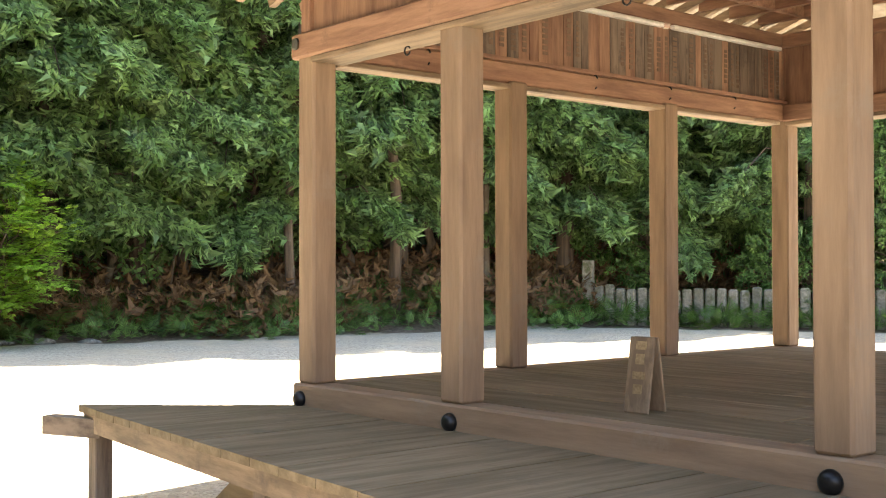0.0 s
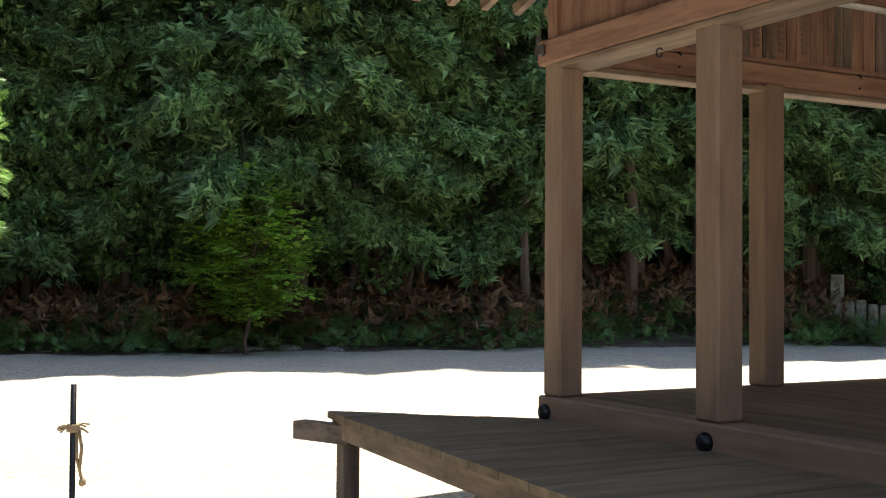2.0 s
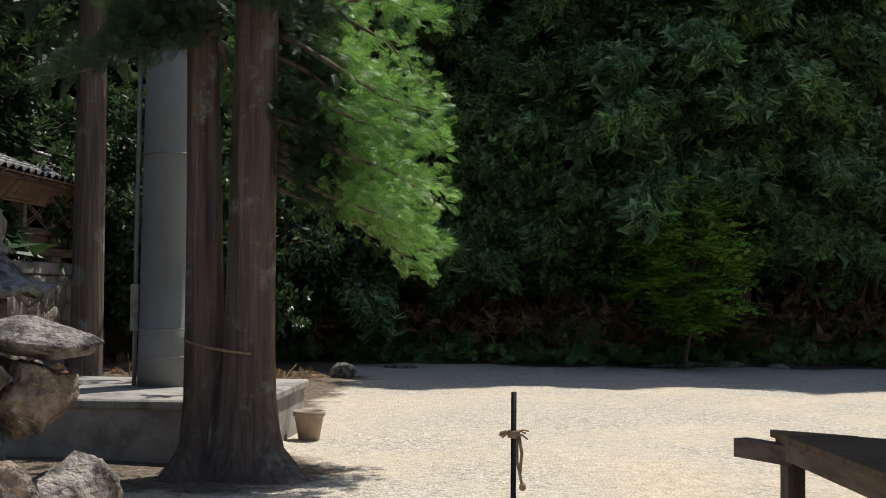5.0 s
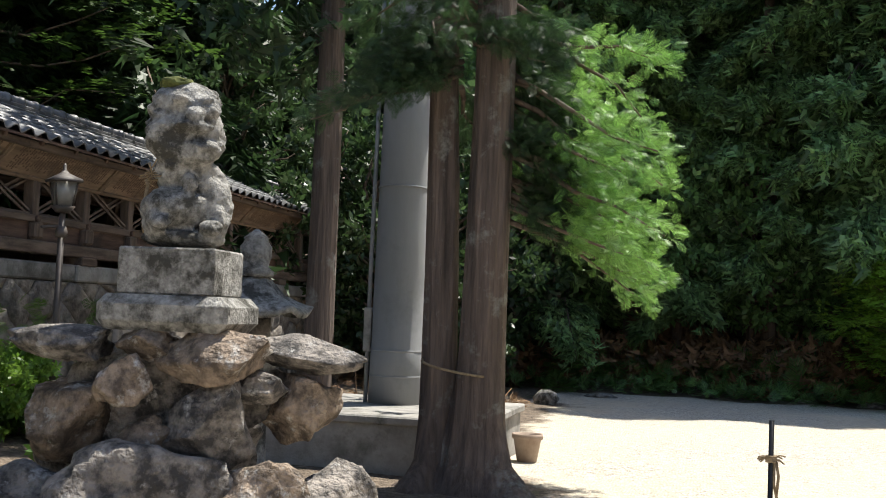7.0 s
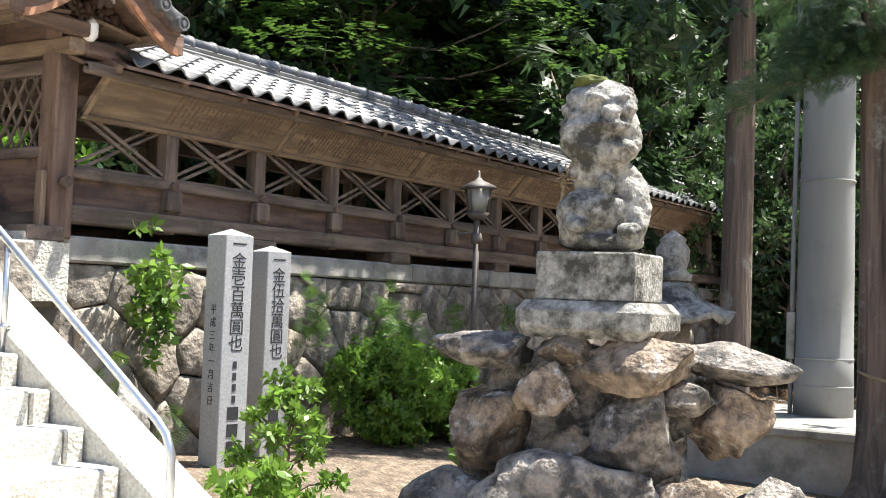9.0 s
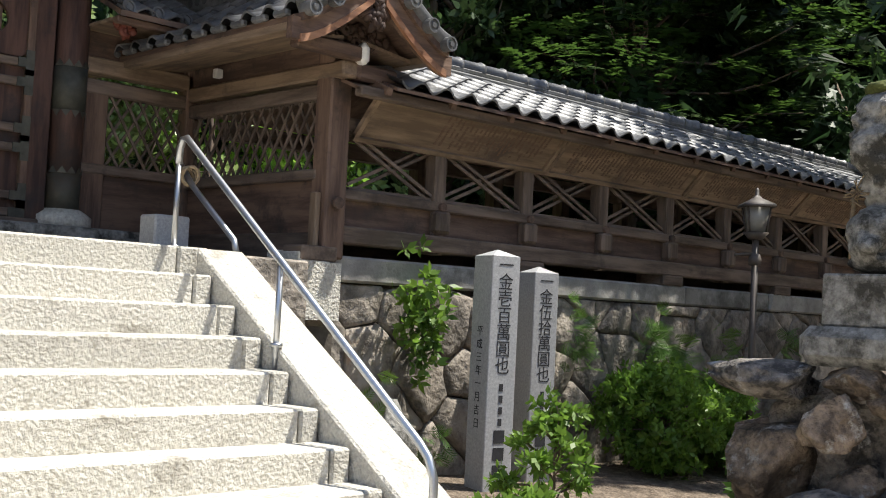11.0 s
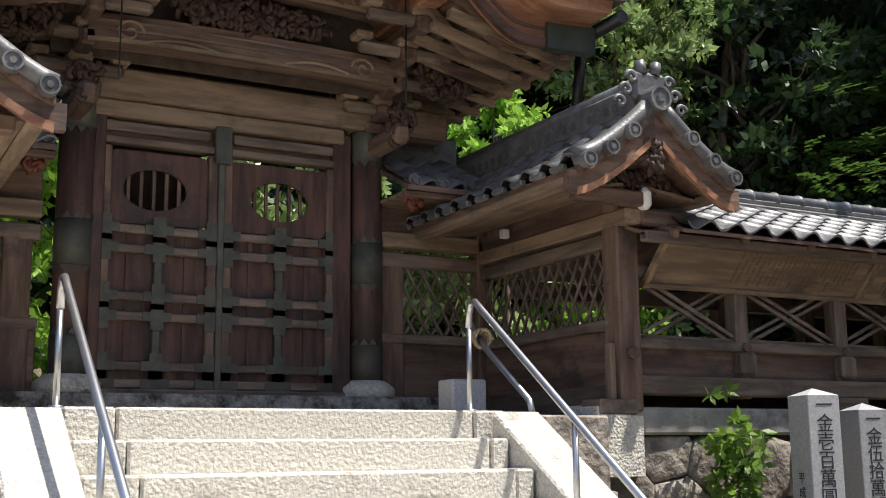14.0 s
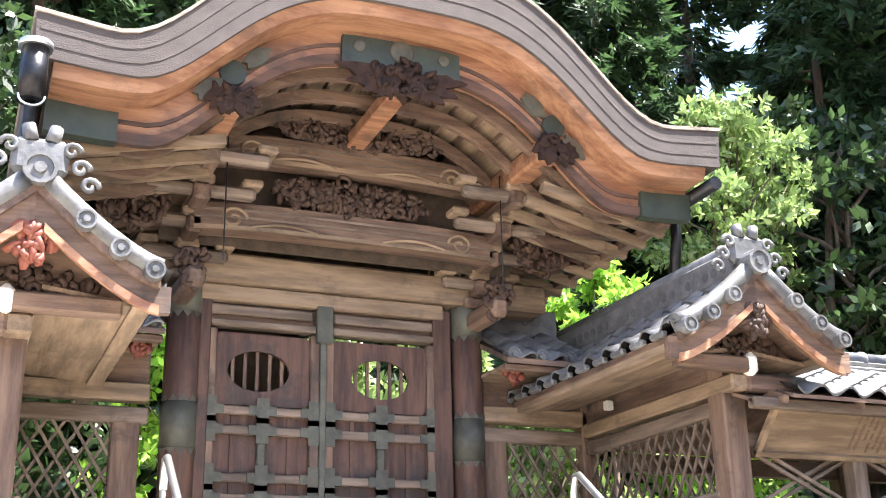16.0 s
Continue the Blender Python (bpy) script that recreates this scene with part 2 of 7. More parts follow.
def court_material(a, b):
    """Two ground materials in one, divided along the soil attribute with a ragged edge."""
    m = bpy.data.materials.new("court_ground")
    m.use_nodes = True
    nt = m.node_tree
    n, link = nt.nodes, nt.links.new
    bsdf = n["Principled BSDF"]
    bsdf.inputs["Roughness"].default_value = 0.95
    bsdf.inputs["Specular IOR Level"].default_value = 0.2
    place = n.new("ShaderNodeNewGeometry").outputs["Position"]

    def noise_at(scale, detail=6.0, rough=0.65):
        t = n.new("ShaderNodeTexNoise")
        t.inputs["Scale"].default_value, t.inputs["Detail"].default_value, t.inputs["Roughness"].default_value = scale, detail, rough
        link(place, t.inputs["Vector"])
        return t.outputs["Fac"]

    def ramp(fac, lo, hi, *stops):
        r = n.new("ShaderNodeValToRGB")
        els = r.color_ramp.elements
        els[0].position, els[1].position = lo, hi
        els[0].color, els[1].color = (*stops[0], 1), (*stops[-1], 1)
        if len(stops) == 3:
            els.new((lo + hi) / 2).color = (*stops[1], 1)
        link(fac, r.inputs["Fac"])
        return r.outputs["Color"]

    def mixed(fac, p, q):
        x = n.new("ShaderNodeMix")
        x.data_type = "RGBA"
        for sock, val in ((x.inputs["Factor"], fac), (x.inputs["A"], p), (x.inputs["B"], q)):
            link(val, sock)
        return x.outputs["Result"]

    def edged(fac, lo, hi):
        r = n.new("ShaderNodeMapRange")
        r.inputs["From Min"].default_value, r.inputs["From Max"].default_value = lo, hi
        link(fac, r.inputs["Value"])
        return r.outputs[0]

    grit = n.new("ShaderNodeTexVoronoi")
    grit.inputs["Scale"].default_value = 34.0
    link(place, grit.inputs["Vector"])
    pebbles = ramp(grit.outputs["Color"], 0.15, 0.95, a[0], a[1], a[2])
    worn = ramp(noise_at(9.0), 0.35, 0.65, a[3], a[4])
    gravel = mixed(edged(noise_at(0.35, 8.0, 0.7), 0.46, 0.60), pebbles, worn)
    litter = ramp(noise_at(11.0, 8.0, 0.75), 0.33, 0.68, b[0], b[1], b[2])
    soil = mixed(edged(noise_at(0.7, 6.0), 0.56, 0.68), litter, ramp(noise_at(16.0), 0.3, 0.7, b[3], b[4]))
    mask = n.new("ShaderNodeAttribute")
    mask.attribute_name = "soil"
    add = n.new("ShaderNodeMath")
    add.operation = "ADD"
    link(mask.outputs["Fac"], add.inputs[0])
    link(noise_at(1.6, 7.0, 0.7), add.inputs[1])
    link(mixed(edged(add.outputs[0], 0.92, 1.08), gravel, soil), bsdf.inputs["Base Color"])
    bump = n.new("ShaderNodeBump")
    bump.inputs["Strength"].default_value, bump.inputs["Distance"].default_value = 1.0, 0.02
    both = n.new("ShaderNodeMath")
    both.operation = "ADD"
    link(grit.outputs["Distance"], both.inputs[0])
    link(noise_at(6.0, 8.0), both.inputs[1])
    link(both.outputs[0], bump.inputs["Height"])
    link(bump.outputs[0], bsdf.inputs["Normal"])
    return m


M["court"] = court_material([(0.34, 0.31, 0.26), (0.52, 0.47, 0.39), (0.70, 0.65, 0.56), (0.50, 0.42, 0.32), (0.66, 0.58, 0.46)],
                            [(0.07, 0.055, 0.042), (0.16, 0.125, 0.095), (0.30, 0.24, 0.18), (0.04, 0.06, 0.02), (0.10, 0.11, 0.045)])


# ---- building helpers ----
def box(bm, x0, x1, y0, y1, z0, z1, bevel=0.0):
    m = Matrix.LocRotScale(((x0 + x1) / 2, (y0 + y1) / 2, (z0 + z1) / 2), None, (abs(x1 - x0), abs(y1 - y0), abs(z1 - z0)))
    made = bmesh.ops.create_cube(bm, size=1.0, matrix=m)["verts"]
    if bevel:
        edges = list({e for v in made for e in v.link_edges})
        bmesh.ops.bevel(bm, geom=edges, offset=bevel, segments=1, affect="EDGES")
    return bm


def beam(bm, p, q, wide, high, up=(0, 0, 1), bevel=0.0):
    """A squared timber from p to q; high is measured along up."""
    p, q = Vector(p), Vector(q)
    ax = (q - p).normalized()
    side = Vector(up).cross(ax)
    side = side.normalized() if side.length > 1e-4 else Vector((1, 0, 0))
    top = ax.cross(side)
    rot = Matrix((ax, side, top)).transposed().to_4x4()
    m = Matrix.Translation((p + q) / 2) @ rot @ Matrix.Diagonal(((q - p).length, wide, high, 1))
    made = bmesh.ops.create_cube(bm, size=1.0, matrix=m)["verts"]
    if bevel:
        edges = list({e for v in made for e in v.link_edges})
        bmesh.ops.bevel(bm, geom=edges, offset=bevel, segments=1, affect="EDGES")
    return bm


def tube(bm, points, radius, seg=8, cap=True):
    """A round bar along points; radius is one number or one per point."""
    pts = [Vector(p) for p in points]
    radii = radius if isinstance(radius, (list, tuple)) else [radius] * len(pts)
    rings = []
    last = Vector((1, 0, 0.1))
    for i, p in enumerate(pts):
        ax = (pts[min(i + 1, len(pts) - 1)] - pts[max(i - 1, 0)]).normalized()
        side = (last - ax * last.dot(ax))
        side = side.normalized() if side.length > 1e-3 else ax.orthogonal().normalized()
        last = side
        other = ax.cross(side)
        rings.append([bm.verts.new(p + (side * math.cos(a) + other * math.sin(a)) * radii[i])
                      for a in (2 * math.pi * k / seg for k in range(seg))])
    for a, b in zip(rings, rings[1:]):
        for k in range(seg):
            f = bm.faces.new((a[k], a[(k + 1) % seg], b[(k + 1) % seg], b[k]))
            f.smooth = True
    if cap:
        bm.faces.new(list(reversed(rings[0])))
        bm.faces.new(rings[-1])
    return bm


def lathe(bm, profile, at, seg=20, squared=0.0):
    """A turned body; profile holds (radius, height) pairs. squared pushes the rings towards a square."""
    rings = []
    for r, h in profile:
        ring = []
        for k in range(seg):
            a = 2 * math.pi * k / seg
            s = 1 / max(abs(math.cos(a)), abs(math.sin(a)))
            rr = r * (1 + (s - 1) * squared)
            ring.append(bm.verts.new((at[0] + rr * math.cos(a), at[1] + rr * math.sin(a), at[2] + h)))
        rings.append(ring)
    for a, b in zip(rings, rings[1:]):
        for k in range(seg):
            f = bm.faces.new((a[k], a[(k + 1) % seg], b[(k + 1) % seg], b[k]))
            f.smooth = True
    bm.faces.new(list(reversed(rings[0])))
    bm.faces.new(rings[-1])
    return bm


def slab(bm, outline, lift):
    """A closed plate: outline points (3D), pushed by the vector lift."""
    lift = Vector(lift)
    a = [bm.verts.new(Vector(p)) for p in outline]
    b = [bm.verts.new(Vector(p) + lift) for p in outline]
    n = len(a)
    bm.faces.new(a)
    bm.faces.new(list(reversed(b)))
    for k in range(n):
        bm.faces.new((a[k], b[k], b[(k + 1) % n], a[(k + 1) % n]))
    bmesh.ops.recalc_face_normals(bm, faces=bm.faces[:])
    return bm


def ribbon(bm, lower, upper, lift):
    """A curved plate between two lines of points, pushed by the vector lift."""
    lift = Vector(lift)
    rows = [[bm.verts.new(Vector(p) + d) for p in line] for line, d in
            ((lower, lift * 0), (upper, lift * 0), (upper, lift), (lower, lift))]
    n = len(lower)
    for r in range(4):
        a, b = rows[r], rows[(r + 1) % 4]
        for k in range(n - 1):
            bm.faces.new((a[k], a[k + 1], b[k + 1], b[k]))
    bm.faces.new([row[0] for row in rows])
    bm.faces.new([row[-1] for row in reversed(rows)])
    bmesh.ops.recalc_face_normals(bm, faces=bm.faces[:])
    return bm


def boulder(bm, at, size, seed, turn=0.0, rough=0.16, cuts=6, detail=3):
    """An uneven rock: a ball cut by flat facets, then roughened."""
    rnd = random.Random(seed)
    made = bmesh.ops.create_icosphere(bm, subdivisions=detail, radius=1.0)["verts"]
    planes = [(Vector((rnd.gauss(0, 1), rnd.gauss(0, 1), rnd.gauss(0, 1))).normalized(), rnd.uniform(0.55, 0.82)) for _ in range(cuts)]
    rot = Matrix.Rotation(radians(turn), 4, "Z")
    for v in made:
        p = v.co.copy()
        for nrm, d in planes:
            over = p.dot(nrm) - d
            if over > 0:
                p -= nrm * over * 0.97
        q = p * 1.7 + Vector((seed * 3.1, seed * 1.7, seed * 0.9))
        p *= 1 + rough * noise.noise(q) + rough * 0.45 * noise.noise(q * 3) + rough * 0.3 * abs(noise.noise(q * 6)) + rough * 0.15 * noise.noise(q * 13)
        v.co = rot @ Vector((p.x * size[0], p.y * size[1], p.z * size[2])) + Vector(at)
    for f in {f for v in made for f in v.link_faces}:
        f.smooth = True
    return bm


def bm_new():
    return bmesh.new()


def thing(name, at, label, category, group="", kind=""):
    ob = new(name)
    ob.location = at
    ob.empty_display_size = 0.1
    return tagged(ob, label, category, group, kind)


def foot_of(ob):
    at = Vector((0, 0, 0))
    while ob:
        at += ob.location
        ob = ob.parent
    return at


def part(name, bm, mat, parent=None, label=""):
    """One mesh object out of bm, whose points are places in the world, under a thing or a part."""
    mesh = bpy.data.meshes.new(name)
    if parent is not None:
        bmesh.ops.translate(bm, verts=bm.verts[:], vec=-foot_of(parent))
    bm.normal_update()
    bm.to_mesh(mesh)
    bm.free()
    mesh.materials.append(M[mat])
    ob = new(name, mesh)
    if parent is not None:
        ob.parent = parent
    return tagged(ob, label) if label else ob


def piece(name, mesh, parent, at=(0, 0, 0), turn=(0, 0, 0), scale=(1, 1, 1)):
    """One more object on a shared mesh."""
    ob = new(name, mesh)
    ob.parent = parent
    ob.location = Vector(at) - foot_of(parent)
    ob.rotation_euler = [radians(a) for a in turn]
    ob.scale = scale
    return ob


def mesh_of(name, bm, mat):
    mesh = bpy.data.meshes.new(name)
    bm.normal_update()
    bm.to_mesh(mesh)
    bm.free()
    mesh.materials.append(M[mat])
    return mesh


def raw_mesh(name, points, quads, mat):
    """A mesh from arrays: points (n, 3), faces (m, k)."""
    mesh = bpy.data.meshes.new(name)
    mesh.from_pydata(np.asarray(points).tolist(), [], np.asarray(quads).tolist())
    mesh.materials.append(M[mat])
    mesh.update()
    return mesh


def structure(name, bm, mat, label, category):
    return tagged(part(name, bm, mat), label, category, kind="structure")


# ---- ground: gravel court, earth under the trees, wooded slopes all round ----
TERRACE = 1.72


def ease(a, b, v):
    s = np.clip((v - a) / (b - a), 0, 1)
    return s * s * (3 - 2 * s)


def ground_height(x, y):
    x, y = np.asarray(x, float), np.asarray(y, float)
    h = 0.26 * ease(4.0, 6.4, y) * ease(4.2, 5.2, x)
    h = np.where(y > 7.2, TERRACE, h)
    h = h + 0.42 * np.clip(y - 13.5, 0, 60) * (y > 7.2)
    wave = 1.2 * np.sin(y * 0.13 + 1.0)
    edge = 24.5 + wave
    h = np.maximum(h, 0.02 + 0.40 * np.clip(x - edge, 0, 60))
    h = h + 0.22 * ease(22.9, 24.3, x - wave * 0.4) * (y < 7.2)
    h = np.maximum(h, 0.42 * np.clip(-y - 34, 0, 60))
    h = np.maximum(h, 0.35 * np.clip(-x - 30, 0, 60))
    bumps = 0.02 * np.sin(x * 1.9 + np.sin(y * 1.3)) * np.cos(y * 2.3)
    return h + bumps * (y < 7.2)


def build_ground():
    xs = np.concatenate([np.arange(-1500, -100, 200), np.arange(-100, -6, 6), np.arange(-6, 34, 0.25), np.arange(34, 106, 6), np.arange(300, 1600, 200)])
    ys = np.concatenate([np.arange(-1500, -100, 200), np.arange(-100, -28, 6), np.arange(-28, 6.9, 0.25), [7.19, 7.21], np.arange(8, 18, 0.5), np.arange(20, 106, 6), np.arange(300, 1600, 200)])
    gx, gy = np.meshgrid(xs, ys)
    pts = np.stack([gx, gy, ground_height(gx, gy)], -1).reshape(-1, 3)
    w = len(xs)
    i, j = np.meshgrid(np.arange(w - 1), np.arange(len(ys) - 1))
    a = (j * w + i).ravel()
    quads = np.stack([a, a + 1, a + w + 1, a + w], -1)
    mesh = raw_mesh("ground", pts, quads, "court")
    x, y = pts[:, 0], pts[:, 1]
    wob = 0.5 * np.sin(y * 1.1) + 0.3 * np.sin(y * 2.7)
    # metres into the soil, negative on the gravel
    depth = np.maximum.reduce([x - 22.6 - wob * 0.6, 1.2 + (-17.4 - y) * 0.794 - (23.4 - x) * 0.607, y - 7.2, np.minimum(y - 3.2 - wob * 0.4, x - 4.2), -30 - y, -20 - x, 1.15 - np.hypot(x - 9.2, y - 2.7),
                               np.minimum(np.minimum(x - 12.3, 19.5 - x), y - 2.5 - wob * 0.3)])
    mask = mesh.attributes.new("soil", "FLOAT", "POINT")
    mask.data.foreach_set("value", np.clip(0.5 + depth / 1.6, 0, 1).astype(np.float32))
    mesh.polygons.foreach_set("use_smooth", np.ones(len(quads), bool))
    tagged(new("ground", mesh), "pale gravel court with bare earth under the trees", "ground", kind="structure")


build_ground()

# ---- stone stair up to the gate ----
STEP, TREAD, STAIR_TOP, LANDING = 0.162, 0.257, 6.61, 1.785
STAIR_L, STAIR_R = 1.40, 3.64
stair = thing("stone_stair", (2.3, 5.4, 0), "weathered granite steps with rough faces, sunlit", "stair", kind="structure")
rnd = random.Random(4)
for k in range(11):
    top = LANDING - k * STEP
    front = STAIR_TOP - k * TREAD
    cuts = [STAIR_L - 0.12, STAIR_L + 0.14, STAIR_R - 0.12, STAIR_R]
    if k == 0:
        cuts = [STAIR_L - 0.12, STAIR_L + 0.14, STAIR_R - 0.08, STAIR_R + 0.13]
    for a, b in zip(cuts, cuts[1:]):
        bm = bm_new()
        box(bm, a + 0.004, b - 0.004, front + rnd.uniform(-0.008, 0.008), front + TREAD + 0.06, max(top - STEP - 0.02, -0.1), top - 0.002 * rnd.random(), 0.012)
        part("step", bm, "granite", stair)
bm = bm_new()
box(bm, -1.6, 5.0, STAIR_TOP + 0.28, 9.6, LANDING - 0.4, LANDING - 0.012)
structure("landing", bm, "granite", "stone paved landing before the gate", "landing")
bm = bm_new()
box(bm, STAIR_L + 0.05, STAIR_R - 0.05, 5.3, 7.05, -0.1, 0.45)
box(bm, STAIR_L + 0.05, STAIR_R - 0.05, 6.2, 7.05, 0.3, 1.2)
box(bm, -1.6, 5.0, 6.95, 7.19, -0.1, 1.34)
structure("stair_core", bm, "mortar", "packed earth and stone under the stair", "foundation")


def cheek(x0, x1):
    top = lambda y: 1.745 - 0.632 * (6.5 - y)
    outline = [(x0, 6.56, top(6.56)), (x0, 6.56, top(6.56) - 0.6), (x0, 4.6, -0.1), (x0, 3.62, -0.1), (x0, 3.62, top(3.86)), (x0, 3.86, top(3.86))]
    bm = slab(bm_new(), outline, (x1 - x0, 0, 0))
    bmesh.ops.bevel(bm, geom=bm.edges[:], offset=0.012, segments=1, affect="EDGES")
    return bm


for name, x0, x1 in (("stair_cheek_right", STAIR_R + 0.01, STAIR_R + 0.33), ("stair_cheek_left", STAIR_L - 0.46, STAIR_L - 0.13)):
    structure(name, cheek(x0, x1), "granite", "sloping granite slab beside the steps", "stair cheek")
bm = bm_new()
box(bm, STAIR_R + 0.24, 4.66, 6.80, 6.94, 1.30, 1.77, 0.015)
# darker wall stone here paints in the shade beside the stair cheek
structure("landing_edge", bm, "wall_stone", "old granite kerb of the landing", "kerb")
bm = bm_new()
box(bm, STAIR_R + 0.36, 4.74, 6.90, 7.0, -0.1, 1.29, 0.015)
LANDING_WALL = structure("landing_wall", bm, "mortar", "rough stone wall below the landing", "wall")


def handrail(x, upper_foot):
    rail = thing("handrail", (x, 5.4, 0), "bare steel pipe handrail beside the stone steps", "handrail", "stair handrails")
    top, low = Vector((x, 6.74, 2.44)), Vector((x, 4.55, 0.85))
    way = (low - top).normalized()
    pts = [(x, 6.80, 2.28), (x, 6.795, 2.37), (x, 6.77, 2.425), top + way * 0.02, top + way * 0.1, low - way * 0.06, low + Vector((0, -0.01, -0.02)), (x, 4.50, 0.74), (x, 4.495, -0.02)]
    part("pipe", tube(bm_new(), pts, 0.021, 12), "steel", rail)
    part("upper_post", tube(bm_new(), [(x, 6.80, upper_foot), (x, 6.80, 2.29)], 0.017, 10), "steel", rail)
    part("middle_post", tube(bm_new(), [(x, 5.73, 1.1), (x, 5.73, 1.70)], 0.017, 10), "steel", rail)
    for y, z in ((6.80, upper_foot), (5.73, 1.265)):
        part("foot_plate", tube(bm_new(), [(x, y, z - 0.01), (x, y, z + 0.012)], 0.035, 12), "steel", rail)
    return rail


handrail(3.645, 1.785)
handrail(1.286, 1.785)
side_rail = thing("side_rail", (4.0, 6.9, 1.75), "grey pipe rail with a white knotted rope", "handrail")
part("pipe", tube(bm_new(), [(4.0, 7.42, 2.40), (4.0, 7.2, 2.2), (4.0, 6.70, 1.85), (4.0, 6.66, 1.74)], 0.02, 10), "steel", side_rail)
knot = bm_new()
for k in range(3):
    tube(knot, [(4.0 + 0.045 * math.cos(a + k), 7.28 + 0.03 * math.sin(a) - 0.02 * k, 2.27 + 0.06 * math.sin(a + k)) for a in np.linspace(0, 6.2, 12)], 0.012, 6)
part("knot", knot, "rope", side_rail, "knotted pale rope")
block = thing("stone_block", (4.0, 7.5, 1.75), "small squared grey stone standing on the landing", "stone block")
part("body", box(bm_new(), 3.86, 4.12, 7.4, 7.6, LANDING - 0.02, 2.02, 0.012), "granite_cut", block)

# ---- retaining wall of fieldstone with a capstone course ----
WALL_Y = 7.0


def stone_cells(x0, x1, z0, z1, size, seed):
    """Irregular many-sided stones that fill a stretch of wall: each seed keeps the ground nearer to it than to its neighbours."""
    rnd = random.Random(seed)
    seeds, z, row = [], z0 - size, 0
    while z < z1 + size:
        x = x0 - size + (row % 2) * size * 0.6
        while x < x1 + size:
            seeds.append((x + rnd.uniform(-0.34, 0.34) * size, z + rnd.uniform(-0.30, 0.30) * size))
            x += size * rnd.uniform(0.85, 1.5)
        z += size * 0.82
        row += 1
    cells = []
    for p in seeds:
        poly = [(p[0] - 1, p[1] - 1), (p[0] + 1, p[1] - 1), (p[0] + 1, p[1] + 1), (p[0] - 1, p[1] + 1)]
        planes = [(q[0] - p[0], q[1] - p[1], ((q[0] ** 2 - p[0] ** 2) + (q[1] ** 2 - p[1] ** 2)) / 2) for q in seeds if q != p and abs(q[0] - p[0]) + abs(q[1] - p[1]) < 2.2]
        planes += [(-1, 0, -x0), (1, 0, x1), (0, -1, -z0), (0, 1, z1)]
        for a, b, c in planes:
            out = []
            for u, v in zip(poly, poly[1:] + poly[:1]):
                du, dv = a * u[0] + b * u[1] - c, a * v[0] + b * v[1] - c
                if du <= 0:
                    out.append(u)
                if (du < 0) != (dv < 0) and abs(du - dv) > 1e-9:
                    f = du / (du - dv)
                    out.append((u[0] + (v[0] - u[0]) * f, u[1] + (v[1] - u[1]) * f))
            poly = out
            if len(poly) < 3:
                break
        if len(poly) >= 3 and max(u[0] for u in poly) - min(u[0] for u in poly) > 0.08 and max(u[1] for u in poly) - min(u[1] for u in poly) > 0.06:
            cells.append(poly)
    return cells


def field_stone(poly, y, bulge, seed):
    """One rough-faced stone with the given outline in the wall's face."""
    bm = bm_new()
    c = Vector((sum(p[0] for p in poly) / len(poly), sum(p[1] for p in poly) / len(poly)))
    rim = []
    for u, v in zip(poly, poly[1:] + poly[:1]):
        for f in (0.0, 0.33, 0.67):
            rim.append(Vector((u[0] + (v[0] - u[0]) * f, u[1] + (v[1] - u[1]) * f)))
    tilt_x, tilt_z = 0.18 * noise.noise((seed, 0, 0)), 0.18 * noise.noise((0, seed, 0))
    rings = []
    for shrink, out in ((0.99, -0.12), (0.985, -0.01), (0.945, 0.6), (0.78, 0.9), (0.42, 1.0)):
        ring = []
        for p in rim:
            q = c + (p - c) * (shrink - 0.02 * abs(noise.noise((p.x * 4, p.y * 4, seed))))
            d = q - c
            rough = 0.030 * noise.noise((q.x * 5, q.y * 5, seed)) + 0.016 * noise.noise((q.x * 13, q.y * 13, seed)) if out > 0 else 0
            ring.append(bm.verts.new((q.x, y - (bulge * out if out > 0 else out) - rough - (d.x * tilt_x + d.y * tilt_z) * (out > 0), q.y)))
        rings.append(ring)
    n = len(rim)
    for a, b in zip(rings, rings[1:]):
        for k in range(n):
            bm.faces.new((a[k], a[(k + 1) % n], b[(k + 1) % n], b[k])).smooth = True
    mid = bm.verts.new((c.x, y - bulge * 1.02, c.y))
    for k in range(n):
        bm.faces.new((rings[-1][k], rings[-1][(k + 1) % n], mid)).smooth = True
    return bm


for k, cell in enumerate(stone_cells(STAIR_R + 0.36, 4.76, 0.0, 1.30, 0.40, 5)):
    part("stone", field_stone(cell, 6.89, 0.05, 90 + k * 1.7), "wall_stone", LANDING_WALL)
wall = thing("wall_retaining", (9.5, WALL_Y, 0), "old dry fieldstone retaining wall with patches of fern", "retaining wall", kind="structure")
part("core", box(bm_new(), 4.75, 19.0, WALL_Y + 0.06, WALL_Y + 0.5, -0.1, 1.78), "mortar", wall)
rnd = random.Random(11)
for k, cell in enumerate(stone_cells(4.78, 18.9, 0.0, 1.645, 0.46, 11)):
    part("stone", field_stone(cell, WALL_Y, rnd.uniform(0.015, 0.06), k * 1.37), "wall_stone", wall)
x = 4.95
while x < 18.9:
    b = min(x + rnd.uniform(1.5, 2.3), 19.0)
    part("capstone", box(bm_new(), x + 0.006, b - 0.006, WALL_Y - 0.05 + rnd.uniform(-0.01, 0.01), WALL_Y + 0.4, 1.65, 1.835 + rnd.uniform(-0.012, 0.0), 0.018), "concrete", wall, "long grey capstone")
    x = b
bm = bm_new()
box(bm, 4.66, 4.93, WALL_Y - 0.09, WALL_Y + 0.3, 1.60, 1.845, 0.02)
part("corner_stone", bm, "granite", wall)
bm = bm_new()
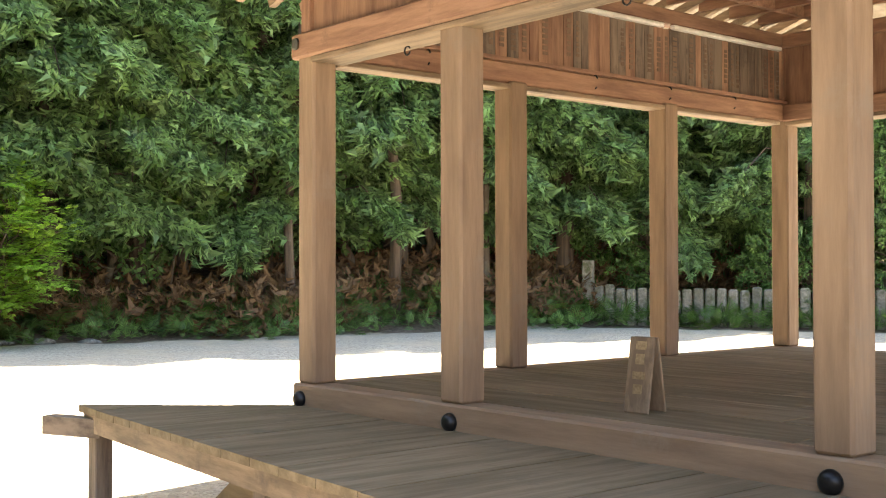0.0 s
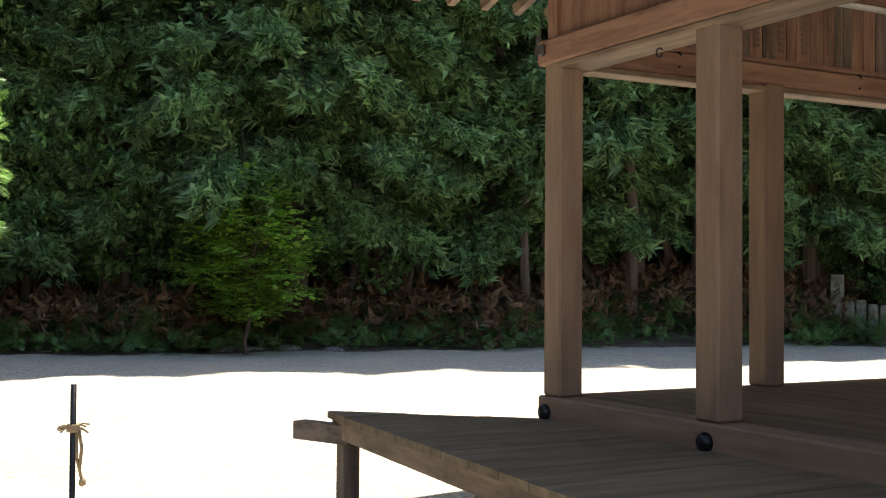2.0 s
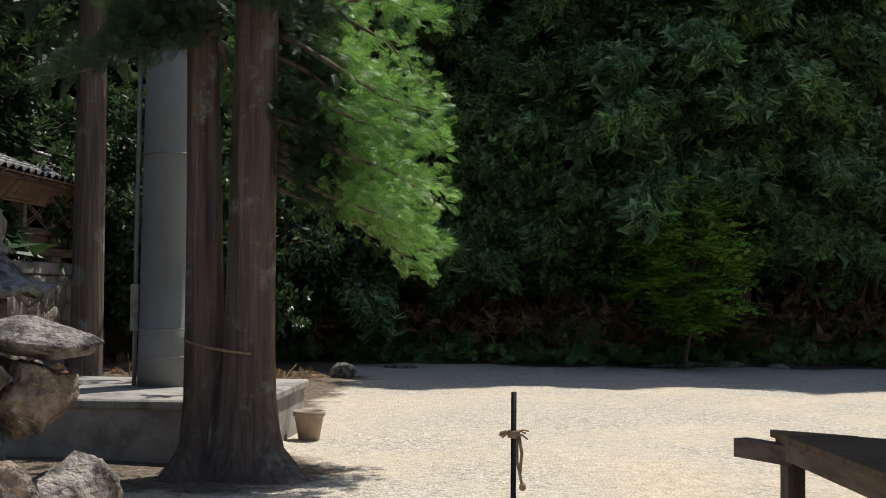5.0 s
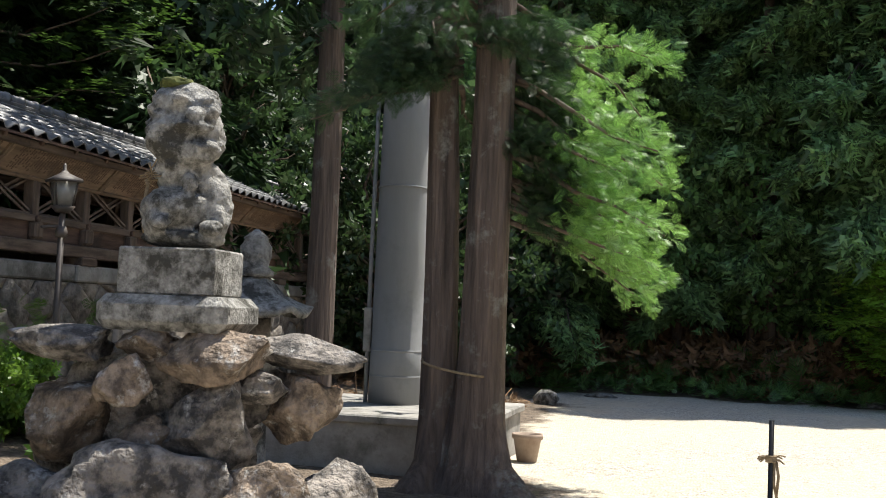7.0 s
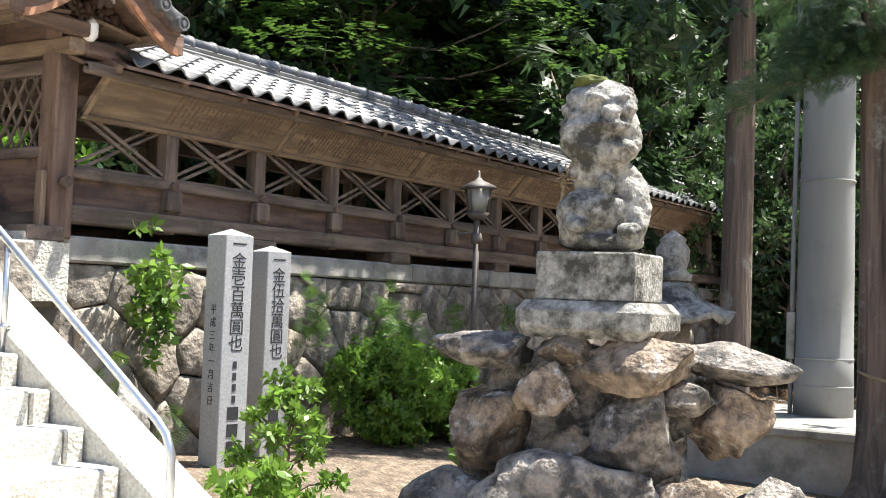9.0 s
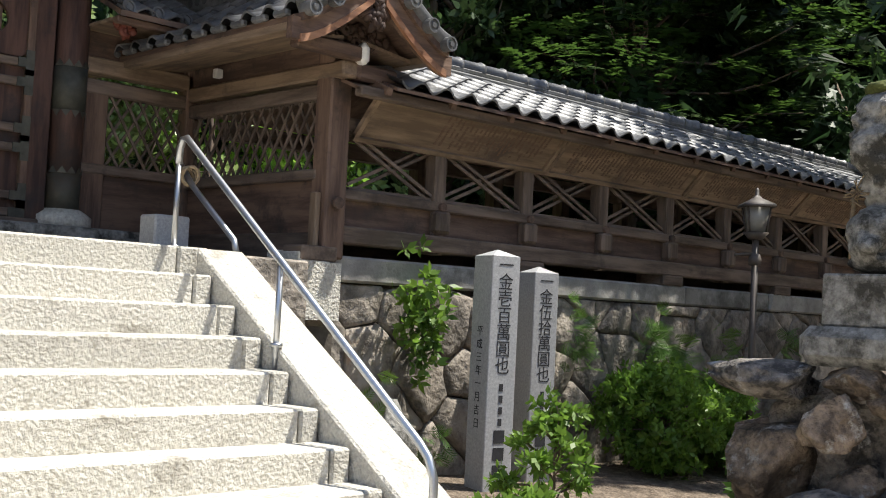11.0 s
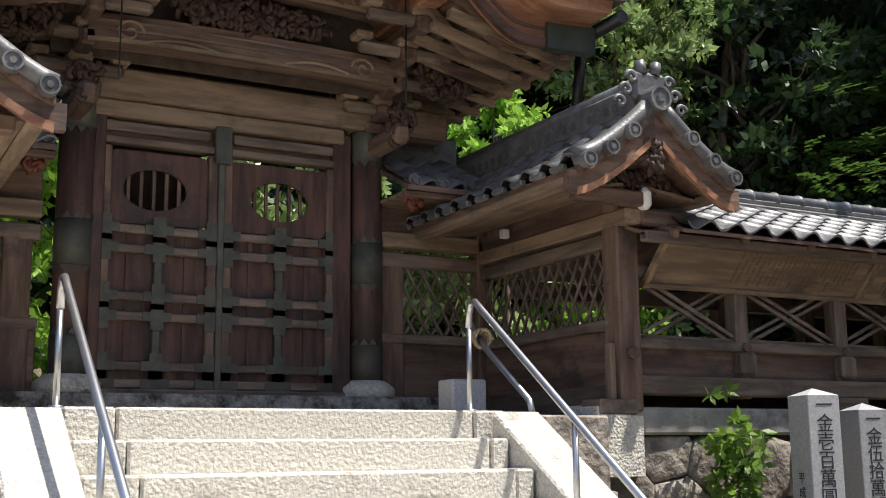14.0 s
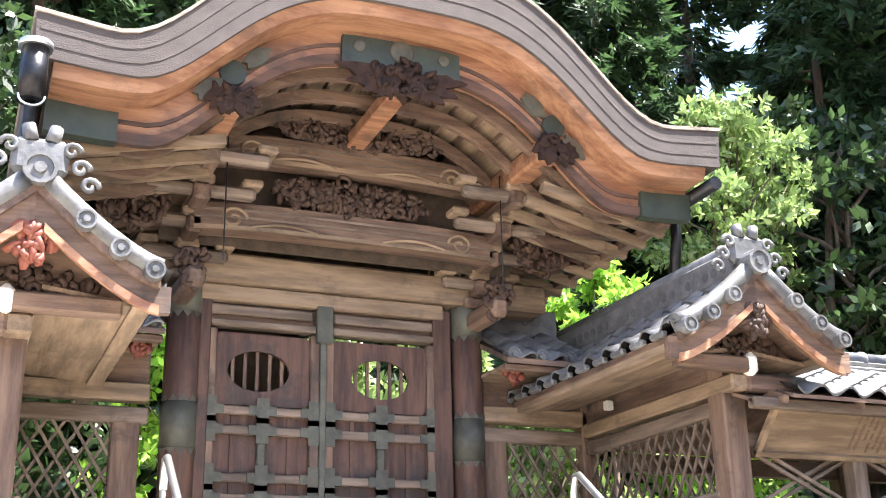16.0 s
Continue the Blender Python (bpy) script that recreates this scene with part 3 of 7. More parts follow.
box(bm, -14, 1.05 - 0.5, WALL_Y, WALL_Y + 0.4, -0.1, 1.74)
structure("wall_left", bm, "wall_stone", "fieldstone wall on the far side of the stair", "wall")

# ---- tiled roofs ----
def pantile_mesh(width, length, material_key="tile"):
    """A wavy clay tile lying along +y (down the slope), at z = 0."""
    bm = bm_new()
    n = 9
    rows = []
    for y, lift in ((0.0, 0.0), (length, 0.018)):
        up = [bm.verts.new((width * (i / (n - 1) - 0.5), y, lift + 0.030 * math.sin(2 * math.pi * i / (n - 1) + 0.4))) for i in range(n)]
        dn = [bm.verts.new((width * (i / (n - 1) - 0.5), y, lift - 0.016 + 0.030 * math.sin(2 * math.pi * i / (n - 1) + 0.4))) for i in range(n)]
        rows.append((up, dn))
    for i in range(n - 1):
        f = bm.faces.new((rows[0][0][i], rows[1][0][i], rows[1][0][i + 1], rows[0][0][i + 1]))
        f.smooth = True
        bm.faces.new((rows[1][0][i], rows[1][1][i], rows[1][1][i + 1], rows[1][0][i + 1]))
    return mesh_of("roof_tile", bm, material_key)


def tile_field(parent, u0, u1, ridge, eave, along, mesh, width=0.235, length=0.27):
    """Rows of tiles on a slope. along 'x': the slope runs in y at places u0..u1 of x; along 'y': the other way about."""
    (rc, rz), (ec, ez) = ridge, eave
    run = math.hypot(ec - rc, ez - rz)
    pitch = math.degrees(math.atan2(rz - ez, abs(ec - rc)))
    rows = max(1, round(run / (length * 0.82)))
    count = max(1, round((u1 - u0) / width))
    for r in range(rows):
        s = r / rows
        c, z = rc + (ec - rc) * s, rz + (ez - rz) * s
        for k in range(count):
            u = u0 + (k + 0.5) * (u1 - u0) / count
            if along == "x":
                turn = (-pitch, 0, 0 if ec > rc else 180)
                piece("roof_tile", mesh, parent, (u, c, z), turn)
            else:
                piece("roof_tile", mesh, parent, (c, u, z), (-pitch, 0, -90 if ec > rc else 90))


TILE = pantile_mesh(0.238, 0.30)


def end_cap(bm, at, radius=0.055, depth=0.05, axis="y"):
    """A round eave tile end with a rim and a raised boss."""
    x, y, z = at
    def ring(off, r):
        return [(x + r * math.cos(a), y + off, z + r * math.sin(a)) if axis == "y" else (x + off, y + r * math.cos(a), z + r * math.sin(a)) for a in np.linspace(0, 2 * math.pi, 17)[:-1]]
    loops = [ring(depth, radius), ring(0, radius), ring(0, radius * 0.78), ring(0.012, radius * 0.76), ring(0.012, radius * 0.4), ring(-0.004, radius * 0.34)]
    vs = [[bm.verts.new(p) for p in loop] for loop in loops]
    for a, b in zip(vs, vs[1:]):
        for k in range(16):
            bm.faces.new((a[k], a[(k + 1) % 16], b[(k + 1) % 16], b[k]))
    bm.faces.new(vs[-1])
    bmesh.ops.recalc_face_normals(bm, faces=bm.faces[:])
    return bm


# ---- the long roofed gallery on the wall ----
GALLERY_Y, G0, G1 = 7.05, 4.93, 18.4
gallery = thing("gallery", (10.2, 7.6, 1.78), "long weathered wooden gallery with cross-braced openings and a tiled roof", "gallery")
part("floor_beam", box(bm_new(), G0, G1, GALLERY_Y - 0.10, GALLERY_Y + 0.08, 1.915, 2.04, 0.012), "grey_x", gallery)
part("lower_panel", box(bm_new(), G0, G1, GALLERY_Y - 0.01, GALLERY_Y + 0.03, 2.04, 2.23), "gate_x", gallery)
part("rail", box(bm_new(), G0, G1, GALLERY_Y - 0.06, GALLERY_Y + 0.06, 2.225, 2.30, 0.01), "grey_x", gallery)
part("head_beam", box(bm_new(), G0, G1, GALLERY_Y - 0.05, GALLERY_Y + 0.07, 2.70, 2.80, 0.01), "grey_x", gallery)
part("eave_beam", box(bm_new(), G0, G1, GALLERY_Y - 0.36, GALLERY_Y - 0.28, 2.90, 2.97, 0.01), "grey_x", gallery)
part("floor", box(bm_new(), G0, G1, GALLERY_Y + 0.1, GALLERY_Y + 1.3, 1.98, 2.02), "grey_x", gallery)
part("ceiling", slab(bm_new(), [(G0, 6.72, 2.96), (G0, 7.72, 3.35), (G0, 7.72, 3.33), (G0, 6.72, 2.935)], (G1 - G0, 0, 0)), "gate_y", gallery)
part("back_ceiling", slab(bm_new(), [(G0, 7.72, 3.35), (G0, 8.7, 2.96), (G0, 8.7, 2.935), (G0, 7.72, 3.33)], (G1 - G0, 0, 0)), "gate_y", gallery)
part("back_rail", box(bm_new(), G0, G1, 8.28, 8.36, 2.22, 2.30), "grey_x", gallery)
part("back_head_beam", box(bm_new(), G0, G1, 8.28, 8.38, 2.72, 2.85), "grey_x", gallery)
part("back_floor_beam", box(bm_new(), G0, G1, 8.26, 8.40, 1.86, 2.01), "grey_x", gallery)
posts = [6.0 + 0.99 * k for k in range(13)]
for x in posts:
    part("post", box(bm_new(), x - 0.06, x + 0.06, GALLERY_Y - 0.055, GALLERY_Y + 0.065, 1.9, 2.72, 0.01), "grey_z", gallery)
    bm = box(bm_new(), x - 0.075, x + 0.075, GALLERY_Y - 0.115, GALLERY_Y - 0.02, 2.06, 2.225, 0.02)
    part("bracket", bm, "grey_z", gallery)
    part("rail_peg", tube(bm_new(), [(x + 0.01, GALLERY_Y - 0.09, 2.26), (x + 0.01, GALLERY_Y - 0.02, 2.26)], 0.034, 10), "gate_y", gallery)
    part("back_post", box(bm_new(), x - 0.06, x + 0.06, 8.26, 8.38, 1.9, 2.80), "grey_z", gallery)
    if round((x - 6.0) / 0.99) % 2 == 1:
        part("sleeper", box(bm_new(), x - 0.16, x + 0.16, GALLERY_Y - 0.12, GALLERY_Y + 0.2, 1.825, 1.917, 0.01), "grey_x", gallery)
bays = [G0 + 0.16] + posts
for a, b in zip(bays, bays[1:]):
    lo, hi = 2.31, 2.69
    for da in (-0.028, 0.028):
        for up in (1, -1):
            z0, z1 = (lo, hi) if up > 0 else (hi, lo)
            p, q = Vector((a + 0.06, GALLERY_Y + 0.012 * up, z0 + da)), Vector((b - 0.06, GALLERY_Y + 0.012 * up, z1 + da))
            part("brace", beam(bm_new(), p, q, 0.018, 0.024), "grey_x", gallery)
    part("bottom_bead", box(bm_new(), a + 0.05, b - 0.05, GALLERY_Y - 0.02, GALLERY_Y + 0.02, 2.30, 2.322), "grey_x", gallery)
for x in np.arange(5.15, G1, 0.62):
    part("rafter", beam(bm_new(), (x, 6.66, 2.955), (x, 7.7, 3.365), 0.05, 0.055), "gate_y", gallery)
roof = part("roof", slab(bm_new(), [(G0 + 0.25, 6.62, 2.985), (G0 + 0.25, 7.72, 3.41), (G0 + 0.25, 8.8, 2.985), (G0 + 0.25, 8.8, 2.96), (G0 + 0.25, 7.72, 3.365), (G0 + 0.25, 6.62, 2.96)], (G1 - G0, 0, 0)), "gate_x", gallery, "boards carrying grey clay tiles")
tile_field(roof, G0 + 0.28, G1, (7.62, 3.445), (6.70, 3.05), "x", TILE)
part("back_tiles", slab(bm_new(), [(G0 + 0.25, 7.74, 3.46), (G0 + 0.25, 8.85, 3.03), (G0 + 0.25, 8.85, 3.0), (G0 + 0.25, 7.74, 3.42)], (G1 - G0, 0, 0)), "tile", roof)
part("ridge_course", box(bm_new(), G0 + 0.5, G1, 7.62, 7.80, 3.41, 3.50, 0.015), "tile", roof)
part("ridge_course", box(bm_new(), G0 + 0.5, G1, 7.645, 7.775, 3.50, 3.545, 0.01), "tile", roof)
bm = bm_new()
tube(bm, [(0, 0, 0), (0.255, 0, 0.004), (0.258, 0, 0.004), (0.29, 0, 0.0)], [0.062, 0.062, 0.073, 0.073], 12)
RIDGE_TILE = mesh_of("ridge_tile", bm, "tile")
for x in np.arange(G0 + 0.5, G1 - 0.1, 0.275):
    piece("ridge_tile", RIDGE_TILE, roof, (x, 7.71, 3.565))

# inscribed boards leaning under the eave
rnd = random.Random(7)
board_lo, board_hi = Vector((0, 7.0, 2.665)), Vector((0, 6.735, 2.95))
lean = (board_hi - board_lo).normalized()
face = lean.cross(Vector((1, 0, 0))).normalized()
if face.y > 0:
    face = -face
edges = [5.12, 7.16, 9.16, 11.16, 13.16, 15.16, 17.16]
for k, (a, b) in enumerate(zip(edges, edges[1:])):
    board = thing("inscribed_board", ((a + b) / 2, 6.87, 2.67), "pale wooden board with columns of faded brush writing, under the eave", "inscribed board", "boards along the gallery")
    high = (board_hi - board_lo).length
    def at(u, s, out=0.0):
        return Vector((u, 0, 0)) + board_lo + lean * (s * high) + face * out
    part("panel", slab(bm_new(), [at(a + 0.03, 0), at(b - 0.03, 0), at(b - 0.03, 1), at(a + 0.03, 1)], -face * 0.02), "pale_x", board)
    part("lower_frame", beam(bm_new(), at(a, 0.01, 0.005), at(b, 0.01, 0.005), 0.035, 0.045, face), "pale_x", board)
    part("upper_frame", beam(bm_new(), at(a, 0.99, 0.005), at(b, 0.99, 0.005), 0.035, 0.04, face), "pale_x", board)
    for u in (a + 0.02, b - 0.025):
        part("end_frame", beam(bm_new(), at(u, 0, 0.005), at(u, 1, 0.005), 0.04, 0.035, face), "pale_y", board)
    bm = bm_new()
    start = a + (0.75 if k == 0 else 0.2)
    u = start
    while u < b - 0.15:
        s = 0.90
        end = rnd.uniform(0.12, 0.35)
        while s > end:
            d = rnd.uniform(0.035, 0.06)
            if rnd.random() < 0.86:
                beam(bm, at(u, s, 0.002), at(u, s - d * 0.8, 0.002), 0.016 + 0.008 * rnd.random(), 0.003, face)
            s -= d
        u += rnd.uniform(0.042, 0.055)
    tagged(part("writing", bm, "faded_ink", board, "faded brush writing"), kind="stuff")

# ---- the gate ----
XC, RC, GATE_Y, ROOF_Y, BARK_Y = 2.72, 2.775, 8.8, 7.2, 6.98
gate = thing("shrine_gate", (XC, GATE_Y, LANDING), "old carved wooden gate with closed doors under a curved bark roof", "gate")
kerb = bm_new()
box(kerb, 1.062, 4.536, GATE_Y - 0.32, GATE_Y + 0.6, LANDING - 0.02, LANDING + 0.17, 0.015)
part("stone_sill", kerb, "granite_old", gate)
for x in (1.70, 3.88):
    column = part("column", lathe(bm_new(), [(0.12, 0.28), (0.124, 1.2), (0.12, 2.35)], (x, GATE_Y - 0.02, LANDING), 24), "red_z", gate)
    part("base_stone", lathe(bm_new(), [(0.20, 0.16), (0.22, 0.18), (0.22, 0.245), (0.18, 0.275), (0.14, 0.30)], (x, GATE_Y - 0.02, LANDING), 28), "granite", column)
    for z0, z1 in ((LANDING + 0.29, LANDING + 0.56), (LANDING + 1.02, LANDING + 1.34), (LANDING + 1.98, LANDING + 2.34)):
        sleeve = lathe(bm_new(), [(0.127, z0 - LANDING), (0.127, z1 - LANDING)], (x, GATE_Y - 0.02, LANDING), 24)
        part("metal_sleeve", sleeve, "patina", column, "grey-green metal sleeve with pointed edges")
        for zz, s in ((z0, -1), (z1, 1)):
            if zz > LANDING + 0.3 and zz < LANDING + 2.2:
                for a in (-150, -120, -90, -60, -30):
                    ca, sa = math.cos(radians(a)), math.sin(radians(a))
                    p = Vector((x + 0.1285 * ca, GATE_Y - 0.02 + 0.1285 * sa, zz))
                    t = Vector((-sa, ca, 0)) * 0.034
                    part("sleeve_point", slab(bm_new(), [p - t, p + t, p + Vector((0, 0, 0.05 * s))], Vector((ca, sa, 0)) * 0.004), "patina", column)
for x0, x1 in ((1.81, 1.885), (3.595, 3.73)):
    part("door_post", box(bm_new(), x0 - 0.01, x1, GATE_Y - 0.08, GATE_Y + 0.06, LANDING + 0.17, 3.96, 0.01), "red_z", gate)
part("threshold", box(bm_new(), 1.795, 3.716, GATE_Y - 0.10, GATE_Y + 0.06, LANDING + 0.165, LANDING + 0.21, 0.01), "grey_x", gate)
part("lintel", box(bm_new(), 1.081, 4.536, GATE_Y - 0.16, GATE_Y + 0.14, 4.00, 4.22, 0.02), "pale_x", gate)
part("lower_lintel", box(bm_new(), 1.795, 3.668, GATE_Y - 0.10, GATE_Y + 0.06, 3.88, 3.998, 0.012), "pale_x", gate)
part("head_rail", box(bm_new(), 1.824, 3.629, GATE_Y - 0.07, GATE_Y + 0.05, 3.70, 3.75, 0.01), "grey_x", gate)
part("transom_panel", box(bm_new(), 1.824, 3.629, GATE_Y - 0.01, GATE_Y + 0.02, 3.75, 3.88), "gate_x", gate)
part("transom_bead", box(bm_new(), 1.853, 2.635, GATE_Y - 0.06, GATE_Y - 0.005, 3.79, 3.86, 0.01), "grey_x", gate)
part("transom_bead", box(bm_new(), 2.799, 3.59, GATE_Y - 0.06, GATE_Y - 0.005, 3.79, 3.86, 0.01), "grey_x", gate)
part("centre_strap", box(bm_new(), 2.654, 2.78, GATE_Y - 0.105, GATE_Y - 0.02, 3.62, 3.90, 0.008), "patina", gate, "grey-green metal strap")


def door_leaf(x0, x1, hole_x, name):
    leaf = part(name, box(bm_new(), x0, x1, GATE_Y - 0.012, GATE_Y + 0.012, LANDING + 0.20, 3.12), "red_z", gate, "closed panelled door leaf with a round barred opening")
    r, hz, y = 0.225, 3.39, GATE_Y - 0.02
    # upper panel with a round hole
    n = 48
    bm = bm_new()
    lo, hi, a0, a1 = 3.14, 3.66, x0 + 0.05, x1 - 0.05
    ring, frame_pts = [], []
    for k in range(n):
        a = 2 * math.pi * k / n
        c, s = math.cos(a), math.sin(a)
        ring.append((hole_x + r * c, hz + r * 0.66 * s))
        reach = min((a1 - hole_x) / c if c > 1e-6 else (a0 - hole_x) / c if c < -1e-6 else 9, (hi - hz) / s if s > 1e-6 else (lo - hz) / s if s < -1e-6 else 9)
        frame_pts.append((hole_x + reach * c, hz + reach * s))
    loops = [[bm.verts.new((px, yy, pz)) for px, pz in pts] for pts, yy in ((frame_pts, y - 0.012), (ring, y - 0.012), (ring, y + 0.02), (frame_pts, y + 0.02))]
    for a, b in zip(loops, loops[1:]):
        for k in range(n):
            bm.faces.new((a[k], a[(k + 1) % n], b[(k + 1) % n], b[k]))
    bmesh.ops.recalc_face_normals(bm, faces=bm.faces[:])
    part("upper_panel", bm, "red_z", leaf)
    for k in range(5):
        bx = hole_x - 0.18 + 0.09 * k
        part("bar", box(bm_new(), bx - 0.012, bx + 0.012, y + 0.025, y + 0.045, 3.16, 3.64), "gate_z", leaf)
    mid = (x0 + x1) / 2
    for sx in (x0 + 0.03, x1 - 0.03):
        part("stile", box(bm_new(), sx - 0.035, sx + 0.035, y - 0.045, y + 0.03, LANDING + 0.20, 3.68, 0.008), "gate_z", leaf)
    part("mid_stile", box(bm_new(), mid - 0.03, mid + 0.03, y - 0.035, y + 0.02, LANDING + 0.20, 3.11, 0.008), "patina", leaf)
    for z in (3.10, 2.96, 2.63, 2.49, 2.15, 2.03):
        part("rail", box(bm_new(), x0 + 0.065, x1 - 0.065, y - 0.040, y + 0.02, z - 0.03, z + 0.03, 0.008), "grey_x", leaf)
        for sx in (x0 + 0.03, mid, x1 - 0.03):
            bm = bm_new()
            box(bm, sx - 0.10, sx + 0.10, y - 0.050, y - 0.038, z - 0.033, z + 0.033)
            box(bm, sx - 0.045, sx + 0.045, y - 0.052, y - 0.040, z - 0.09, z + 0.09)
            part("metal_fitting", bm, "patina", leaf)
    for cx in ((x0 + mid) / 2, (x1 + mid) / 2):
        for z0, z1 in ((2.99, 3.07), (2.66, 2.93), (2.52, 2.60), (2.18, 2.46)):
            part("panel_bead", box(bm_new(), cx - 0.015, cx + 0.015, y - 0.005, y + 0.012, z0, z1), "red_z", leaf)


door_leaf(1.87, 2.685, 2.245, "door_leaf")
door_leaf(2.735, 3.60, 3.17, "door_leaf")
part("meeting_strip", box(bm_new(), 2.688, 2.736, GATE_Y - 0.085, GATE_Y, LANDING + 0.20, 3.68, 0.006), "patina", gate)
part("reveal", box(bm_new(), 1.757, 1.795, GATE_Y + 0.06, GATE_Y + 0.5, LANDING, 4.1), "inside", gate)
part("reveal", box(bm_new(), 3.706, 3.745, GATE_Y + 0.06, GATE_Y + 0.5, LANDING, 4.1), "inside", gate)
# backing added only to keep the first opening dark
part("inner_screen", box(bm_new(), 1.805, 2.664, GATE_Y + 0.42, GATE_Y + 0.45, 3.0, 4.1), "inside", gate, "added dark backing that closes the view behind the first barred opening")


def hump(dx, wide, power=1.7):
    s = min(abs(dx) / wide, 1.0)
    return 0.5 * (1 + math.cos(math.pi * s ** power))


def roof_top(dx):
    return 4.90 + 0.93 * hump(dx, 1.85) + 0.05 * max(0, abs(dx) - 1.9) / 0.42


def bark_low(dx):
    return 4.625 + 0.82 * hump(dx, 1.75) + 0.03 * max(0, abs(dx) - 1.9) / 0.42


def barge_low(dx):
    return 4.36 + 0.80 * hump(dx, 1.65) + 0.02 * max(0, abs(dx) - 1.9) / 0.42


def line(fn, y, a, b, n=49, lift=0.0):
    return [(RC + dx, y, fn(dx) + lift) for dx in np.linspace(a, b, n)]


ROOF_BACK = 10.3
bark = part("bark_roof", ribbon(bm_new(), line(lambda d: bark_low(d) + 0.02, BARK_Y, -2.30, 2.30), line(roof_top, BARK_Y, -2.32, 2.32), (0, ROOF_BACK - BARK_Y, 0)), "bark_roof", gate, "thick layered bark roof with a curved front edge")
part("roof_skin", ribbon(bm_new(), line(lambda d: roof_top(d) + 0.004, BARK_Y - 0.012, -2.33, 2.33), line(lambda d: roof_top(d) + 0.03, BARK_Y - 0.012, -2.33, 2.33), (0, ROOF_BACK - BARK_Y, 0)), "bark_top", bark, "paler top layer")
for s in (0.33, 0.68):
    mixline = lambda d, s=s: bark_low(d) + 0.02 + (roof_top(d) - bark_low(d) - 0.02) * s
    part("bark_layer", ribbon(bm_new(), line(lambda d: mixline(d) - 0.012, BARK_Y - 0.004, -2.29, 2.29), line(lambda d: mixline(d) + 0.012, BARK_Y - 0.004, -2.29, 2.29), (0, 0.03, 0)), "bark_roof", bark)
mould = part("eave_moulding", ribbon(bm_new(), line(lambda d: bark_low(d) - 0.06, BARK_Y + 0.06, -2.20, 2.20), line(lambda d: bark_low(d) + 0.02, BARK_Y + 0.03, -2.20, 2.20), (0, 0.24, 0)), "orange_x", gate, "weathered orange-brown moulding")
barge = part("bargeboard", ribbon(bm_new(), line(barge_low, ROOF_Y + 0.10, -2.20, 2.20), line(lambda d: bark_low(d) - 0.05, ROOF_Y + 0.07, -2.20, 2.20), (0, 0.07, 0)), "orange_x", gate, "curved orange-brown bargeboard")
part("lower_bead", ribbon(bm_new(), line(lambda d: barge_low(d) - 0.01, ROOF_Y + 0.085, -2.12, 2.12), line(lambda d: barge_low(d) + 0.055, ROOF_Y + 0.07, -2.12, 2.12), (0, 0.05, 0)), "red_x", barge)
part("upper_bead", ribbon(bm_new(), line(lambda d: barge_low(d) + 0.11, ROOF_Y + 0.075, -2.06, 2.06), line(lambda d: barge_low(d) + 0.135, ROOF_Y + 0.07, -2.06, 2.06), (0, 0.05, 0)), "red_x", barge)
for a, b in ((-2.21, -1.80), (1.80, 2.21), (-0.42, 0.42)):
    plate = part("metal_plate", ribbon(bm_new(), line(lambda d: barge_low(d) - 0.02, ROOF_Y + 0.052, a, b, 13), line(lambda d: bark_low(d) - 0.10, ROOF_Y + 0.045, a, b, 13), (0, 0.09, 0)), "verdigris", barge, "green-grey metal plate")
    c = (a + b) / 2
    if abs(c) < 1:
        for ox, rr in ((-0.30, 0.045), (0.0, 0.085), (0.30, 0.04)):
            zz = (barge_low(ox) + bark_low(ox)) / 2 - 0.03
            part("boss", tube(bm_new(), [(RC + ox, ROOF_Y + d, zz) for d in (0.06, 0.040, 0.034, 0.031)], [rr, rr, rr * 0.85, rr * 0.35], 20), "patina", plate)


def carving(bm, at, wide, high, deep, count, seed, curl=0.6):
    """Carved flowers, leaves and scrolls in high relief, packed in an oval patch."""
    rnd = random.Random(seed)
    for k in range(count):
        while True:
            u, v = rnd.uniform(-1, 1), rnd.uniform(-1, 1)
            if u * u + v * v < 1:
                break
        c = Vector((at[0] + u * wide, at[1] - rnd.uniform(0, deep), at[2] + v * high))
        if rnd.random() < curl:
            r0, turns, ph, s = rnd.uniform(0.03, 0.06), rnd.uniform(0.6, 1.1), rnd.uniform(0, 6.28), rnd.choice((-1, 1))
            pts, radii = [], []
            for i in range(9):
                f = i / 8
                a = ph + s * f * turns * 2 * math.pi
                pts.append(c + Vector((math.cos(a), -0.25 * f, math.sin(a))) * r0 * (1 - 0.75 * f))
                radii.append(0.024 * (1 - 0.5 * f))
            tube(bm, pts, radii, 6)
        else:
            m = Matrix.Translation(c) @ Euler((rnd.uniform(0, 6), rnd.uniform(0, 6), rnd.uniform(0, 6))).to_matrix().to_4x4() @ Matrix.Diagonal((rnd.uniform(0.03, 0.075), 0.022, rnd.uniform(0.018, 0.04), 1))
            made = bmesh.ops.create_icosphere(bm, subdivisions=1, radius=1.0, matrix=m)["verts"]
            for f in {f for v in made for f in v.link_faces}:
                f.smooth = True
    return bm


def relief(name, *more):
    return tagged(part(name, *more), kind="stuff")


